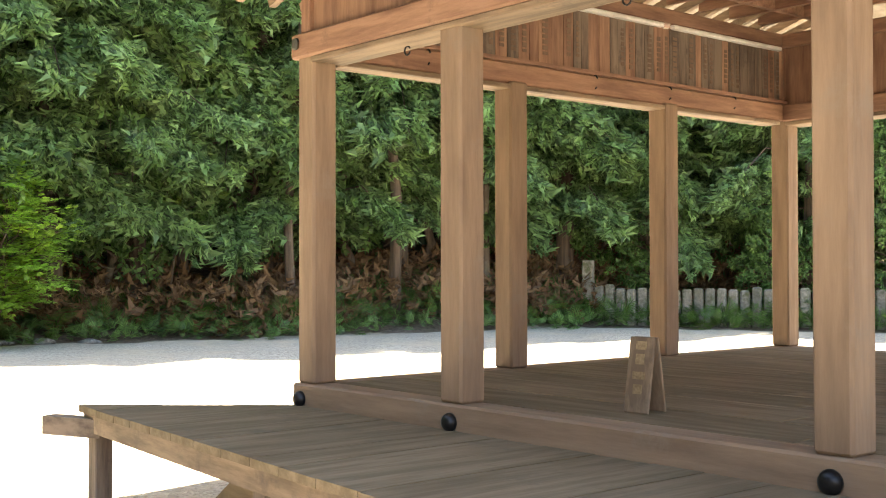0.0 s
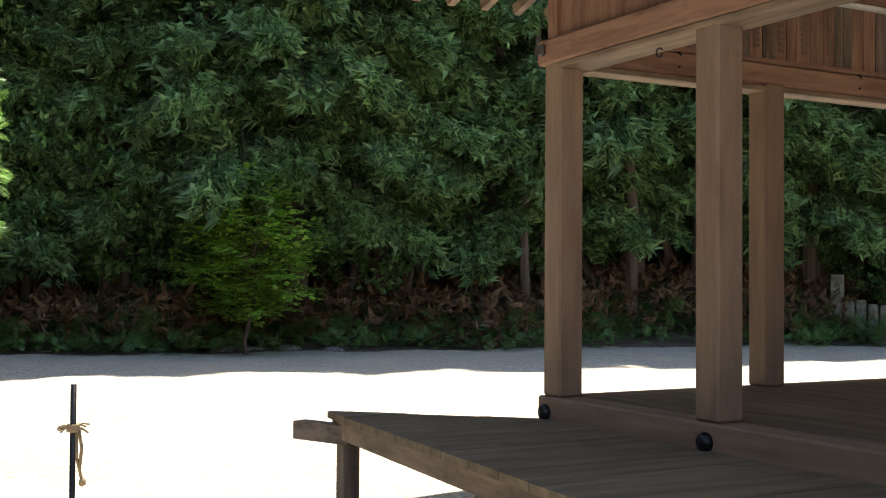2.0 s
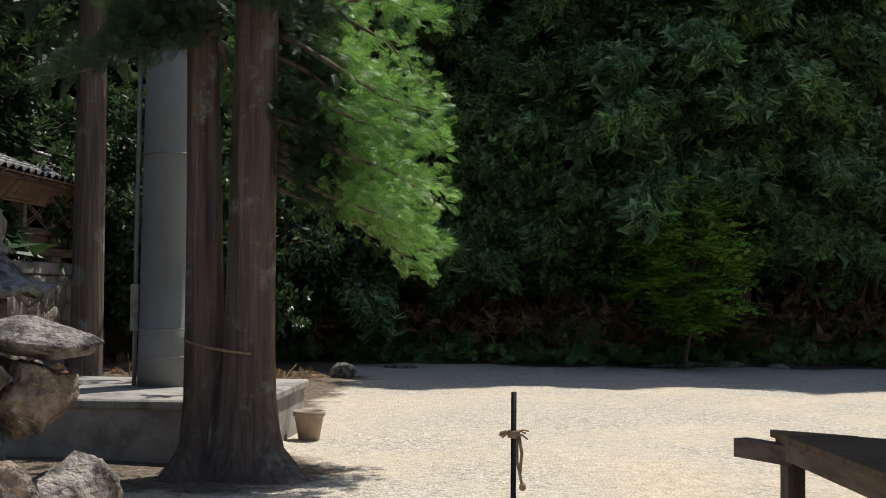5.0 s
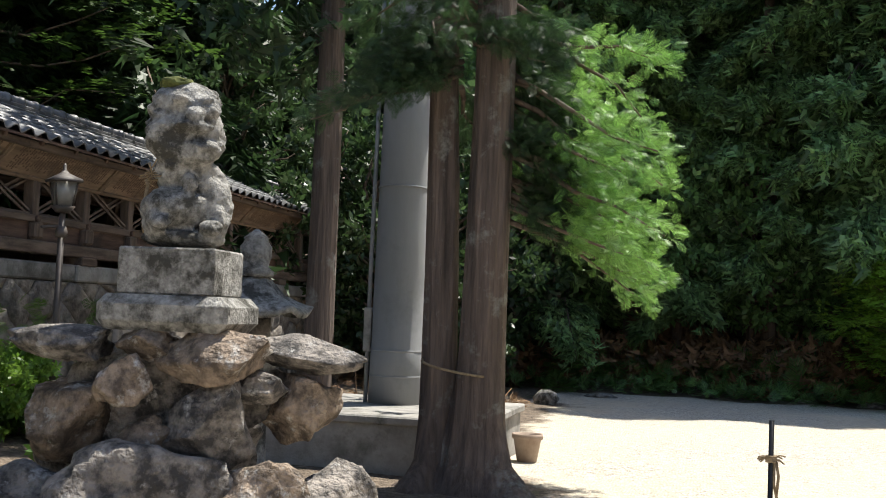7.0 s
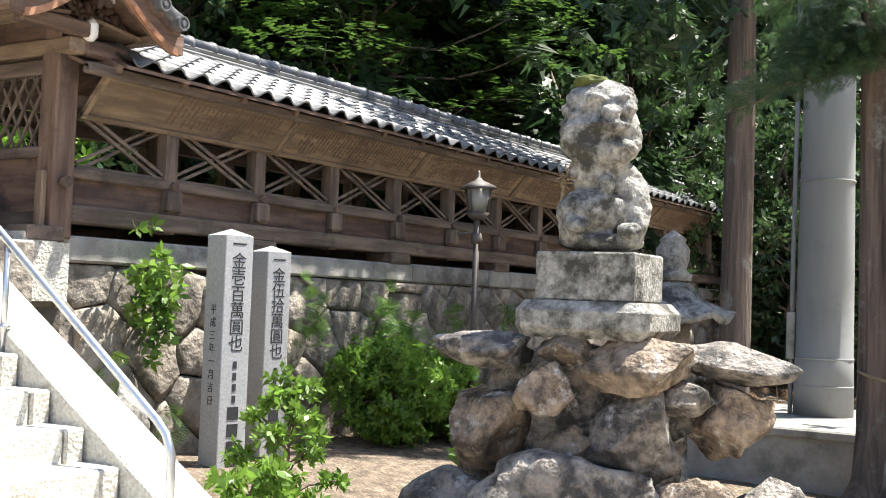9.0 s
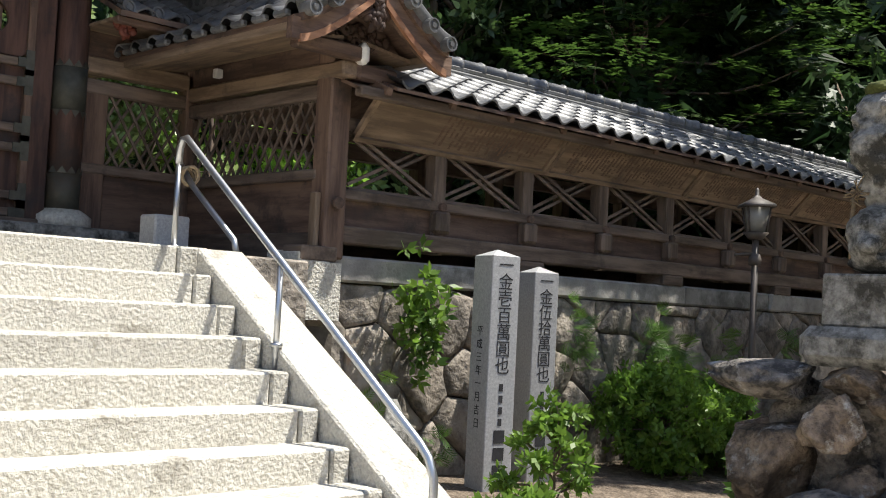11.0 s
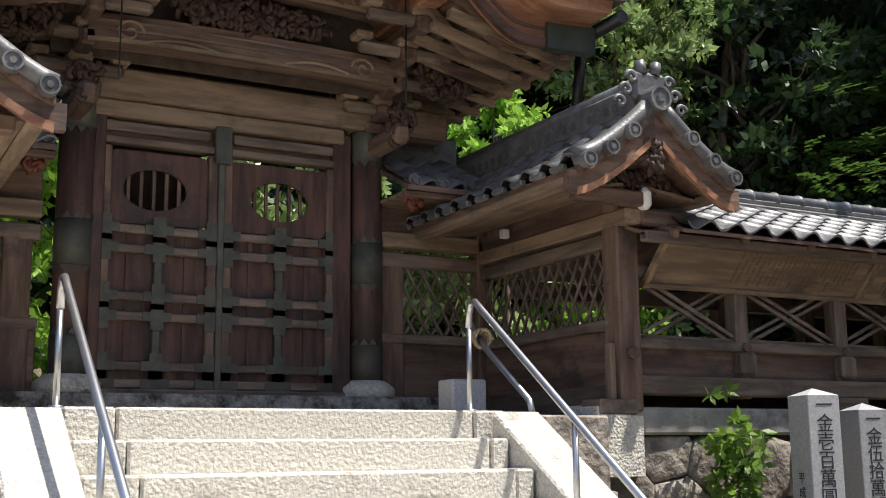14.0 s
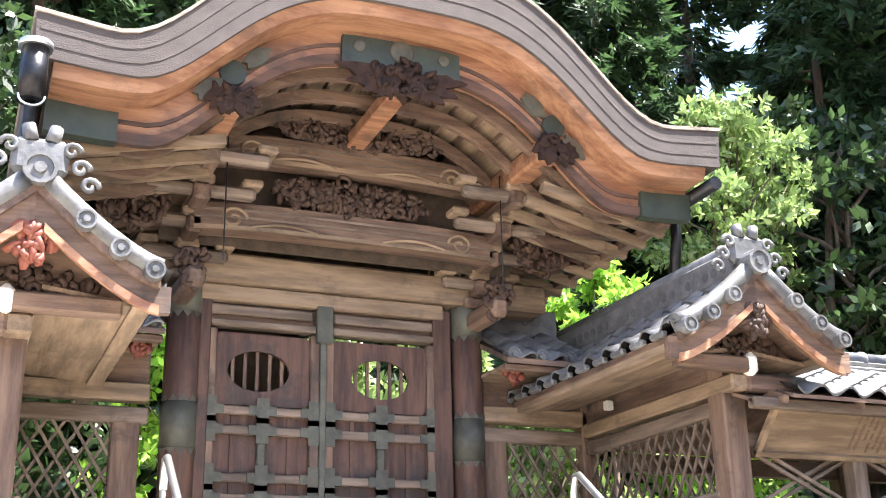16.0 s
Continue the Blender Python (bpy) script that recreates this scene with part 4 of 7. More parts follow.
# ornaments hung from the bargeboard
relief("hanging_ornament", carving(bm_new(), (RC, ROOF_Y + 0.08, 5.07), 0.24, 0.12, 0.07, 70, 3, 0.3), "pendant", barge, "dark carved flower pendant")
for s in (-1, 1):
    dx = s * 1.13
    z = barge_low(dx)
    orn = relief("hanging_ornament", carving(bm_new(), (RC + dx, ROOF_Y + 0.07, z + 0.02), 0.12, 0.09, 0.05, 30, 8 + s, 0.3), "pendant", barge, "dark carved leaf pendant")
    t = Vector((1, 0, -s * 0.9)).normalized() if s > 0 else Vector((1, 0, 0.9)).normalized()
    up = Vector((-t.z, 0, t.x))
    c = Vector((RC + dx, ROOF_Y + 0.045, z + 0.19))
    part("metal_disc", slab(bm_new(), [c + t * 0.085 * math.cos(a) + up * 0.085 * math.sin(a) for a in np.linspace(0, 6.2832, 21)[:-1]], (0, 0.03, 0)), "verdigris", orn)
    for q in (-0.2, 0.2):
        cc = c + t * q
        part("pierced_leaf", slab(bm_new(), [cc + t * (0.10 + 0.02 * math.cos(5 * a)) * math.cos(a) + up * 0.055 * math.sin(a) for a in np.linspace(0, 6.2832, 25)[:-1]], (0, 0.03, 0)), "patina", orn)

# leaf-shaped wings of the pendants
for cx, cz, n, long in ((RC, 5.07, 4, 0.33), (RC - 1.13, barge_low(-1.13) + 0.04, 3, 0.15), (RC + 1.13, barge_low(1.13) + 0.04, 3, 0.15)):
    for s in (-1, 1):
        for k in range(n):
            a = radians(6 - 17 * k) if n == 4 else radians(-22 - 27 * k)
            w = Vector((s * math.cos(a), 0, math.sin(a)))
            v = Vector((-w.z, 0, w.x))
            o = Vector((cx + s * 0.03, ROOF_Y + 0.03 - 0.006 * k, cz))
            ln = long * (1.35 - 0.22 * k if n == 4 else 1.1)
            rim = [o + w * ln * f + v * 0.06 * math.sin(math.pi * f ** 0.8) * (1 + 0.25 * math.sin(f * 22)) for f in np.linspace(0, 1, 10)]
            rim += [o + w * ln * f - v * 0.05 * math.sin(math.pi * f ** 0.8) for f in np.linspace(0.9, 0.1, 8)]
            part("pendant_leaf", slab(bm_new(), rim, (0, 0.03, 0)), "pendant", barge, "dark carved leaf")

# curved ceiling ribs and boards under the roof
for k in range(6):
    y = 7.44 + 0.34 * k
    part("ceiling_rib", ribbon(bm_new(), line(lambda d: barge_low(d) + 0.01 - 0.05 * hump(d, 2.3), y, -2.0, 2.0, 37), line(lambda d: barge_low(d) + 0.09 - 0.05 * hump(d, 2.3), y, -2.0, 2.0, 37), (0, 0.065, 0)), "gate_x", gate)
n_strips = 26
for k in range(n_strips):
    a = -2.06 + 4.12 * k / n_strips
    b = a + 4.12 / n_strips - 0.004
    m = a - 0.012
    part("ceiling_slat", beam(bm_new(), (RC + m, 7.3, barge_low(m) + 0.105), (RC + m, 9.7, barge_low(m) + 0.105), 0.028, 0.04), "gate_y", gate)
    z0, z1 = barge_low(a) + 0.13, barge_low(b) + 0.13
    part("ceiling_board", slab(bm_new(), [(RC + a, 7.3, z0), (RC + b, 7.3, z1), (RC + b, 7.3, z1 + 0.02), (RC + a, 7.3, z0 + 0.02)], (0, 2.4, 0)), "pale_y", gate)
part("ceiling_lining", ribbon(bm_new(), line(lambda d: barge_low(d) + 0.165, 7.30, -2.14, 2.14), line(lambda d: barge_low(d) + 0.185, 7.30, -2.14, 2.14), (0, 2.4, 0)), "gate_y", gate)

# beams, brackets and carved panels in the gable
def bent_beam(y, z, x0, x1, high, deep, sag, mat, label):
    n = 25
    xs = np.linspace(x0, x1, n)
    arch = [sag * (1 - (2 * (x - x0) / (x1 - x0) - 1) ** 4) for x in xs]
    b = part("rainbow_beam", ribbon(bm_new(), [(x, y, z + a * 0.7) for x, a in zip(xs, arch)], [(x, y, z + high + a) for x, a in zip(xs, arch)], (0, deep, 0)), mat, gate, label)
    for lo, hi, mt in ((0.0, 0.03, "pale_x"), (0.085, 0.10, "grey_x"), (high - 0.05, high - 0.035, "grey_x")):
        part("edge_bead", ribbon(bm_new(), [(x, y - 0.010, z + lo + a * 0.7) for x, a in zip(xs, arch)], [(x, y - 0.010, z + hi + a * 0.7) for x, a in zip(xs, arch)], (0, 0.02, 0)), mt, b)
    for s in (0.12, 0.88):
        cx = x0 + (x1 - x0) * s
        sg = 1 if s < 0.5 else -1
        pts = [(cx + sg * 0.10 * (1 - f * 0.85) * math.cos(f * 9), y - 0.006, z + high * 0.55 + 0.085 * (1 - f * 0.85) * math.sin(f * 9)) for f in np.linspace(0, 1, 26)]
        part("scroll", tube(bm_new(), pts, 0.012, 6), "pale_x", b)
        pts = [(cx + sg * (0.12 + 0.5 * f), y - 0.006, z + 0.05 + 0.04 * math.sin(f * 3.1)) for f in np.linspace(0, 1, 10)]
        part("scroll", tube(bm_new(), pts, 0.011, 6), "pale_x", b)
    return b


bent_beam(8.28, 4.24, 1.64, 3.90, 0.19, 0.16, 0.04, "gate_x", "lower curved beam with carved scrolls")
bent_beam(8.20, 4.73, 1.76, 3.79, 0.19, 0.15, 0.05, "gate_x", "upper curved beam with carved scrolls")
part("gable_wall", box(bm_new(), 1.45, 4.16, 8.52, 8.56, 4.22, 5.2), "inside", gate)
relief("carved_panel", carving(bm_new(), (RC, 8.34, 4.60), 0.62, 0.11, 0.08, 300, 21, 0.2), "carved", gate, "carved peony panel")
relief("carved_panel", carving(bm_new(), (RC + 0.05, 8.22, 5.08), 0.66, 0.11, 0.08, 260, 22, 0.2), "carved", gate, "carved crest panel")
part("gable_strut", box(bm_new(), RC - 0.08, RC + 0.06, 7.32, 8.2, 4.96, 5.06, 0.01), "orange_x", gate)


def bracket_set(x, s):
    b = part("bracket_set", box(bm_new(), x - 0.10, x + 0.10, GATE_Y - 0.20, GATE_Y + 0.08, 3.98, 4.06, 0.015), "gate_y", gate, "stacked carved bracket blocks with an animal-head nosing")
    tiers = ((4.06, 0.30, 0.10), (4.22, 0.52, 0.11), (4.38, 0.74, 0.12), (4.54, 0.98, 0.12))
    for i, (z, reach, w) in enumerate(tiers):
        part("arm", box(bm_new(), x - w / 2, x + w / 2, GATE_Y - reach, GATE_Y, z, z + 0.12, 0.02), "gate_y", b)
        part("bearing_block", box(bm_new(), x - 0.085, x + 0.085, GATE_Y - reach + 0.01, GATE_Y - reach + 0.17, z + 0.12, z + 0.20, 0.02), "pale_x", b)
        part("cross_arm", box(bm_new(), x - 0.30 - 0.04 * i, x + 0.30 + 0.04 * i, GATE_Y - reach + 0.05, GATE_Y - reach + 0.14, z + 0.05, z + 0.14, 0.025), "grey_x", b)
        for q in (-0.27 - 0.04 * i, 0.27 + 0.04 * i):
            part("bearing_block", box(bm_new(), x + q - 0.07, x + q + 0.07, GATE_Y - reach + 0.02, GATE_Y - reach + 0.17, z + 0.14, z + 0.20, 0.015), "pale_x", b)
    relief("nosing_carving", carving(bm_new(), (x, GATE_Y - 0.5, 3.95), 0.09, 0.14, 0.10, 26, int(x * 10)), "carved", b)
    part("nosing", box(bm_new(), x - 0.07, x + 0.07, GATE_Y - 0.62, GATE_Y - 0.1, 3.80, 3.95, 0.035), "gate_y", b)
    relief("wing_carving", carving(bm_new(), (x + s * 0.42, GATE_Y - 0.42, 4.42), 0.24, 0.20, 0.12, 170, int(x * 20), 0.15), "carved", b)
    part("purlin", box(bm_new(), x - 0.085, x + 0.085, 7.36, GATE_Y, 4.70, 4.86, 0.02), "orange_x", b)
    part("wire", tube(bm_new(), [(x + s * -0.12, 7.9, 4.78), (x + s * -0.12, 7.9, 3.9)], 0.006, 5), "black_iron", b)


bracket_set(1.65, -1)
bracket_set(3.91, 1)
# side rafters running out to the low eaves
for s in (-1, 1):
    for k in range(10):
        y = 7.45 + 0.26 * k
        part("side_rafter", beam(bm_new(), (RC + s * 1.12, y, 4.54), (RC + s * 2.10, y, 4.31), 0.06, 0.07), "pale_x", gate)
    part("eave_strip", box(bm_new(), RC + s * 2.02, RC + s * 2.10, 7.35, 10.2, 4.33, 4.40), "gate_y", gate)
    ex = RC + s * 2.27
    gutter = part("gutter", tube(bm_new(), [(ex, 7.0, 4.56), (ex, 10.2, 4.50)], 0.05, 10), "black_iron", gate, "dark metal half-round gutter")
down = thing("downpipe", (0.47, 6.95, 4.2), "dark metal downpipe hung at the roof corner", "downpipe")
part("pipe", tube(bm_new(), [(0.47, 6.92, 4.70), (0.47, 6.92, 4.36)], 0.075, 14), "black_iron", down)
part("collar", tube(bm_new(), [(0.47, 6.92, 4.68), (0.47, 6.92, 4.715)], 0.095, 14), "steel", down)
part("chain", tube(bm_new(), [(0.47 + 0.07 * math.cos(a), 6.85 - 0.01, 4.36 + 0.06 * math.sin(a)) for a in np.linspace(math.pi, 2 * math.pi, 9)], 0.007, 5), "steel", down)
part("spout", tube(bm_new(), [(0.47, 6.92, 4.36), (0.47, 7.4, 3.9), (0.47, 7.5, 1.75)], 0.03, 8), "black_iron", down)
pipe2 = thing("downpipe", (5.05, 8.3, 1.75), "thin dark downpipe behind the wing roof", "downpipe")
part("pipe", tube(bm_new(), [(5.02, 7.5, 4.52), (5.02, 7.5, 4.3), (5.0, 7.62, 3.6)], 0.04, 10), "black_iron", pipe2)
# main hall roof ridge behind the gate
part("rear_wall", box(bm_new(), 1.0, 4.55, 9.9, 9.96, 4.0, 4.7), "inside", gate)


# ---- latticed wings beside the gate ----
def lattice(parent, a, b, z0, z1, place, gap=0.118):
    """Crossed diagonal slats between a and b, z0 and z1; place(u, z, out) gives a point."""
    high = z1 - z0
    slope = 0.62
    for s in (1, -1):
        u = a - high * slope
        while u < b + high * slope:
            lo_u, hi_u = (u, u + high * slope) if s > 0 else (u + high * slope, u)
            # clip to the frame
            t0, t1 = 0.0, 1.0
            d = hi_u - lo_u
            lo_t, hi_t = sorted(((a - lo_u) / d, (b - lo_u) / d))
            t0, t1 = max(t0, lo_t), min(t1, hi_t)
            if t1 - t0 > 0.03:
                p = place(lo_u + d * t0, z0 + high * t0, 0.008 * s)
                q = place(lo_u + d * t1, z0 + high * t1, 0.008 * s)
                part("slat", beam(bm_new(), p, q, 0.014, 0.02, up=(place(0, 0, 1) - place(0, 0, 0)).cross(q - p)), "grey_z", parent)
            u += gap


def wing(side):
    """side 1: the wing towards the gallery; -1: its twin."""
    X = lambda x: x - 0.03 if side > 0 else 5.47 - x
    w = thing("gate_wing", (X(4.97), 7.9, LANDING), "latticed wooden wing with a small tiled gable roof beside the gate", "gate wing", "gate wings")
    def bx(name, x0, x1, y0, y1, z0, z1, mat, bevel=0.01, label=""):
        a, b = sorted((X(x0), X(x1)))
        return part(name, box(bm_new(), a, b, y0, y1, z0, z1, bevel), mat, w, label)
    # front bay beside the column
    bx("front_lower_board", 3.98, 4.92, 8.78, 8.82, LANDING, 2.40, "gate_x")
    bx("front_sill", 3.98, 4.92, 8.74, 8.84, 2.375, 2.45, "grey_x")
    bx("front_head", 3.98, 4.92, 8.74, 8.84, 2.97, 3.08, "grey_x")
    bx("front_beam", 3.98, 4.92, 8.72, 8.86, 3.12, 3.24, "pale_x")
    bx("front_board", 3.98, 4.92, 8.79, 8.82, 3.24, 3.52, "gate_x")
    bx("side_stile", 4.03, 4.22, 8.75, 8.83, LANDING, 3.0, "gate_z")
    lattice(w, min(X(4.22), X(4.86)), max(X(4.22), X(4.86)), 2.45, 2.98, lambda u, z, out: Vector((u, 8.79 + out, z)))
    # inner corner post, outer corner post
    bx("corner_post", 4.87, 5.0, 8.72, 8.85, LANDING, 3.30, "gate_z")
    bx("outer_post", 4.89, 5.07, 6.92, 7.10, 1.80, 3.24, "gate_z", 0.014)
    bx("outer_trim", 4.845, 4.89, 6.97, 7.05, 1.86, 2.25, "pale_z")
    bx("post_foot", 4.70, 5.0, 6.90, 7.12, 1.78, 1.88, "grey_y")
    # return bay running to the front
    bx("return_base", 4.90, 5.0, 7.08, 8.74, LANDING + 0.02, 1.98, "grey_y")
    bx("return_board", 4.93, 4.96, 7.08, 8.74, 1.95, 2.35, "gate_y")
    bx("return_rail", 4.88, 5.0, 7.05, 8.76, 2.34, 2.415, "grey_y")
    bx("return_head", 4.89, 5.0, 7.05, 8.76, 2.90, 3.00, "grey_y")
    bx("return_beam", 4.88, 5.02, 6.80, 8.9, 3.03, 3.14, "pale_y", 0.015)
    bx("return_panel", 4.92, 4.95, 7.0, 8.8, 3.14, 3.36, "gate_y")
    lattice(w, 7.12, 8.72, 2.415, 2.90, lambda u, z, out: Vector((X(4.94) + out, u, z)))
    part("round_peg", tube(bm_new(), [(X(4.96), 6.90, 2.18), (X(4.96), 6.86, 2.18)], 0.04, 12), "gate_y", w)
    part("round_peg", tube(bm_new(), [(X(5.0), 6.90, 3.22), (X(5.0), 6.84, 3.22)], 0.045, 12), "gate_y", w)
    part("white_tip", box(bm_new(), X(5.02) - 0.045, X(5.02) + 0.045, 6.72, 6.90, 3.12, 3.27, 0.035), "white", w, "white painted beam end")
    bx("cross_nosing", 4.45, 5.0, 6.74, 6.84, 3.14, 3.24, "gate_x", 0.015)
    bx("nosing", 5.0, 5.36, 6.78, 6.9, 3.02, 3.14, "gate_x", 0.02)
    # gable roof: ridge towards the court
    RZ, EZ, HALF, F, B = 3.74, 3.29, 0.63, 6.48, 9.6
    rise = lambda d: EZ + (RZ - EZ) * max(0.0, 1 - abs(d) / HALF) ** 1.35
    ds = np.linspace(-HALF, HALF, 25)
    CX = X(4.935)
    shell = part("roof", ribbon(bm_new(), [(CX + d, F + 0.02, rise(d) - 0.05) for d in ds], [(CX + d, F + 0.02, rise(d)) for d in ds], (0, B - F, 0)), "gate_y", w, "small gable roof of grey clay tiles")
    for s in (-1, 1):
        for j in range(4):
            d0, d1 = HALF * (j + 0.02) / 4, HALF * (j + 1.12) / 4
            zc = lambda d: EZ + (RZ - EZ) * (1 - min(d, HALF) / HALF) ** 1.35 - max(0, d - HALF) * 0.2
            pitch = math.degrees(math.atan2(zc(d0) - zc(d1), d1 - d0))
            for k in range(13):
                y = F + 0.16 + 0.238 * k
                piece("roof_tile", TILE_SHORT, shell, (CX + s * d0, y, zc(d0) + 0.045), (-pitch, 0, -90 * s))
        # verge: barrel tiles with round ends down the gable edge
        pts = [(CX + s * d, F + 0.05, EZ + (RZ - EZ) * (1 - d / HALF) ** 1.35 + 0.06) for d in np.linspace(0.06, HALF, 9)]
        part("verge_tile", tube(bm_new(), pts, 0.058, 10), "tile", shell)
        for j in range(3):
            d = 0.24 + 0.175 * j
            part("round_end_tile", end_cap(bm_new(), (CX + s * d, F - 0.05, EZ + (RZ - EZ) * (1 - d / HALF) ** 1.35 + 0.02), 0.052, 0.12), "tile", shell)
        # concave bargeboards
        part("bargeboard", ribbon(bm_new(), [(CX + s * d, F + 0.05, rise(d) - 0.20 + 0.05 * d) for d in np.linspace(0.0, HALF + 0.06, 13)], [(CX + s * d, F + 0.05, (rise(d) if d < HALF else EZ) - 0.03) for d in np.linspace(0.0, HALF + 0.06, 13)], (0, 0.06, 0)), "gate_x", w, "curved dark bargeboard")
        part("bargeboard_bead", ribbon(bm_new(), [(CX + s * d, F + 0.035, rise(d) - 0.215 + 0.05 * d) for d in np.linspace(0.05, HALF, 13)], [(CX + s * d, F + 0.035, rise(d) - 0.165 + 0.05 * d) for d in np.linspace(0.05, HALF, 13)], (0, 0.03, 0)), "orange_x", w)
        # round eave ends along the side
        for k in range(12):
            y = F + 0.22 + 0.238 * k
            part("eave_tile", box(bm_new(), CX + s * (HALF + 0.0), CX + s * (HALF + 0.05), y - 0.08, y + 0.07, EZ - 0.01, EZ + 0.035, 0.012), "tile", shell)
        part("eave_board", box(bm_new(), CX + s * (HALF - 0.10), CX + s * HALF, F + 0.1, B, EZ - 0.09, EZ - 0.04), "pale_y", w)
        part("soffit", slab(bm_new(), [(CX + s * 0.08, F + 0.3, 3.29), (CX + s * (HALF - 0.05), F + 0.3, EZ - 0.06), (CX + s * (HALF - 0.05), F + 0.3, EZ - 0.085), (CX + s * 0.08, F + 0.3, 3.265)], (0, 2.2, 0)), "pale_y", w)
    part("gable_board", slab(bm_new(), [(CX - 0.5, F + 0.36, 3.24), (CX + 0.5, F + 0.36, 3.24), (CX, F + 0.36, 3.67)], (0, 0.03, 0)), "gate_x", w)
    relief("gable_pendant", carving(bm_new(), (CX, F + 0.10, 3.42), 0.10, 0.09, 0.05, 34, 5, 0.3), "red_lacquer" if side < 0 else "carved", w, "red carved pendant" if side < 0 else "dark carved pendant")
    relief("gable_carving", carving(bm_new(), (CX, F + 0.36, 3.31), 0.34, 0.05, 0.05, 40, 9), "carved", w)
    # ridge with end ornament
    part("ridge", box(bm_new(), CX - 0.085, CX + 0.085, F + 0.16, B, 3.73, 3.92, 0.015), "tile", shell)
    for q in range(30):
        part("ridge_scallop", tube(bm_new(), [(CX - s2 * 0.09, F + 0.25 + 0.1 * q, 3.81) for s2 in (-1, 1)], 0.035, 8), "tile", shell)
    part("ridge_cap", tube(bm_new(), [(CX, F + 0.14, 3.94), (CX, B, 3.94)], 0.06, 10), "tile", shell)
    part("ridge_end", end_cap(bm_new(), (CX, F - 0.03, 3.795), 0.085, 0.16), "tile", shell, "round end tile with a crest")
    demon = part("ridge_ornament", box(bm_new(), CX - 0.14, CX + 0.14, F + 0.07, F + 0.15, 3.80, 4.00, 0.03), "tile", shell, "grey clay ridge-end ornament with scrolls")
    for s in (-1, 1):
        for j in range(3):
            pts = [(CX + s * (0.15 + 0.05 * j) + 0.05 * (1 - f) * math.cos(f * 8) * s, F + 0.08, 3.94 - 0.09 * j + 0.05 * (1 - f) * math.sin(f * 8)) for f in np.linspace(0, 0.85, 14)]
            part("scroll", tube(bm_new(), pts, 0.016, 6), "tile", demon)
        part("horn", tube(bm_new(), [(CX + s * 0.05, F + 0.1, 3.98), (CX + s * 0.07, F + 0.1, 4.07)], [0.04, 0.035], 10), "tile", demon)
    # small surveillance camera under the wing roof
    part("junction_box", box(bm_new(), X(4.86) - 0.03, X(4.86) + 0.03, 8.26, 8.32, 3.17, 3.24, 0.006), "white", w, "small white surveillance camera box")
    # roof over the front bay, joining the gate to the wing
    lo, hi = sorted((X(3.99), X(4.75)))
    fr = part("front_roof", slab(bm_new(), [(lo, 8.22, 3.50), (lo, 9.1, 3.90), (lo, 9.1, 3.86), (lo, 8.22, 3.46)], (hi - lo, 0, 0)), "gate_x", w, "short dark roof between gate and wing")
    tile_field(fr, lo, hi, (9.05, 3.93), (8.30, 3.55), "x", TILE)
    bx("front_ridge", 3.97, 4.85, 9.0, 9.16, 3.90, 4.13, "tile", 0.015)
    for q in range(8):
        part("ridge_scallop", tube(bm_new(), [(lo + 0.06 + 0.1 * q, y, 4.02) for y in (8.985, 9.17)], 0.038, 8), "tile", fr)
    part("front_ridge_cap", tube(bm_new(), [(lo, 9.08, 4.15), (hi, 9.08, 4.15)], 0.055, 10), "tile", fr)
    for q in range(3):
        part("end_tile", end_cap(bm_new(), (X(4.06 + 0.235 * q), 8.24, 3.535), 0.055, 0.1), "tile", fr)
    bx("front_eave_board", 3.99, 4.80, 8.26, 8.34, 3.42, 3.47, "gate_x")
    bx("front_soffit", 3.99, 4.85, 8.34, 8.80, 3.44, 3.47, "pale_x")
    relief("eave_nosing", carving(bm_new(), (X(4.12), 8.40, 3.44), 0.06, 0.10, 0.08, 22, 13, 0.3), "red_lacquer", w, "faded red carved nosing")
    return w


TILE_SHORT = pantile_mesh(0.238, 0.22)
wing(1)
wing(-1)
# small blocks on the far landing
tagged(part("stone_block", box(bm_new(), 0.55, 0.82, 8.0, 8.2, LANDING - 0.02, 2.0, 0.012), "granite_cut"), "small squared grey stone by the far wing", "stone block")

# ---- open dance stage with its lower boarded walk ----
STAGE_AT, STAGE_TURN = (6.428, -2.548, 0.0), 190.5
stage = thing("shrine_stage", STAGE_AT, "open wooden dance stage with square posts and plank floor", "stage")
stage.rotation_euler = (0, 0, radians(STAGE_TURN))


def local(name, bm, mat, parent=stage, label=""):
    """As part(), for a bm in the stage's own axes: x along the front, y to the back."""
    bmesh.ops.translate(bm, verts=bm.verts[:], vec=foot_of(parent))
    return part(name, bm, mat, parent, label)


FLOOR_Z, WALK_Z, BEAM_Z = 0.785, 0.65, 2.75
US, VS = (0.08, 1.42, 3.595, 4.93), (0.08, 1.70, 3.36, 5.03)
W, D = 5.0, 5.1
for u in US:
    for v in VS:
        if u in (US[0], US[3]) or v in (VS[0], VS[3]):
            post = local("post", box(bm_new(), u - 0.085, u + 0.085, v - 0.085, v + 0.085, FLOOR_Z - 0.002, BEAM_Z + 0.02, 0.014), "stage_z")
            local("stub", box(bm_new(), u - 0.07, u + 0.07, v - 0.07, v + 0.07, -0.05, FLOOR_Z - 0.16, 0.01), "grey_z")
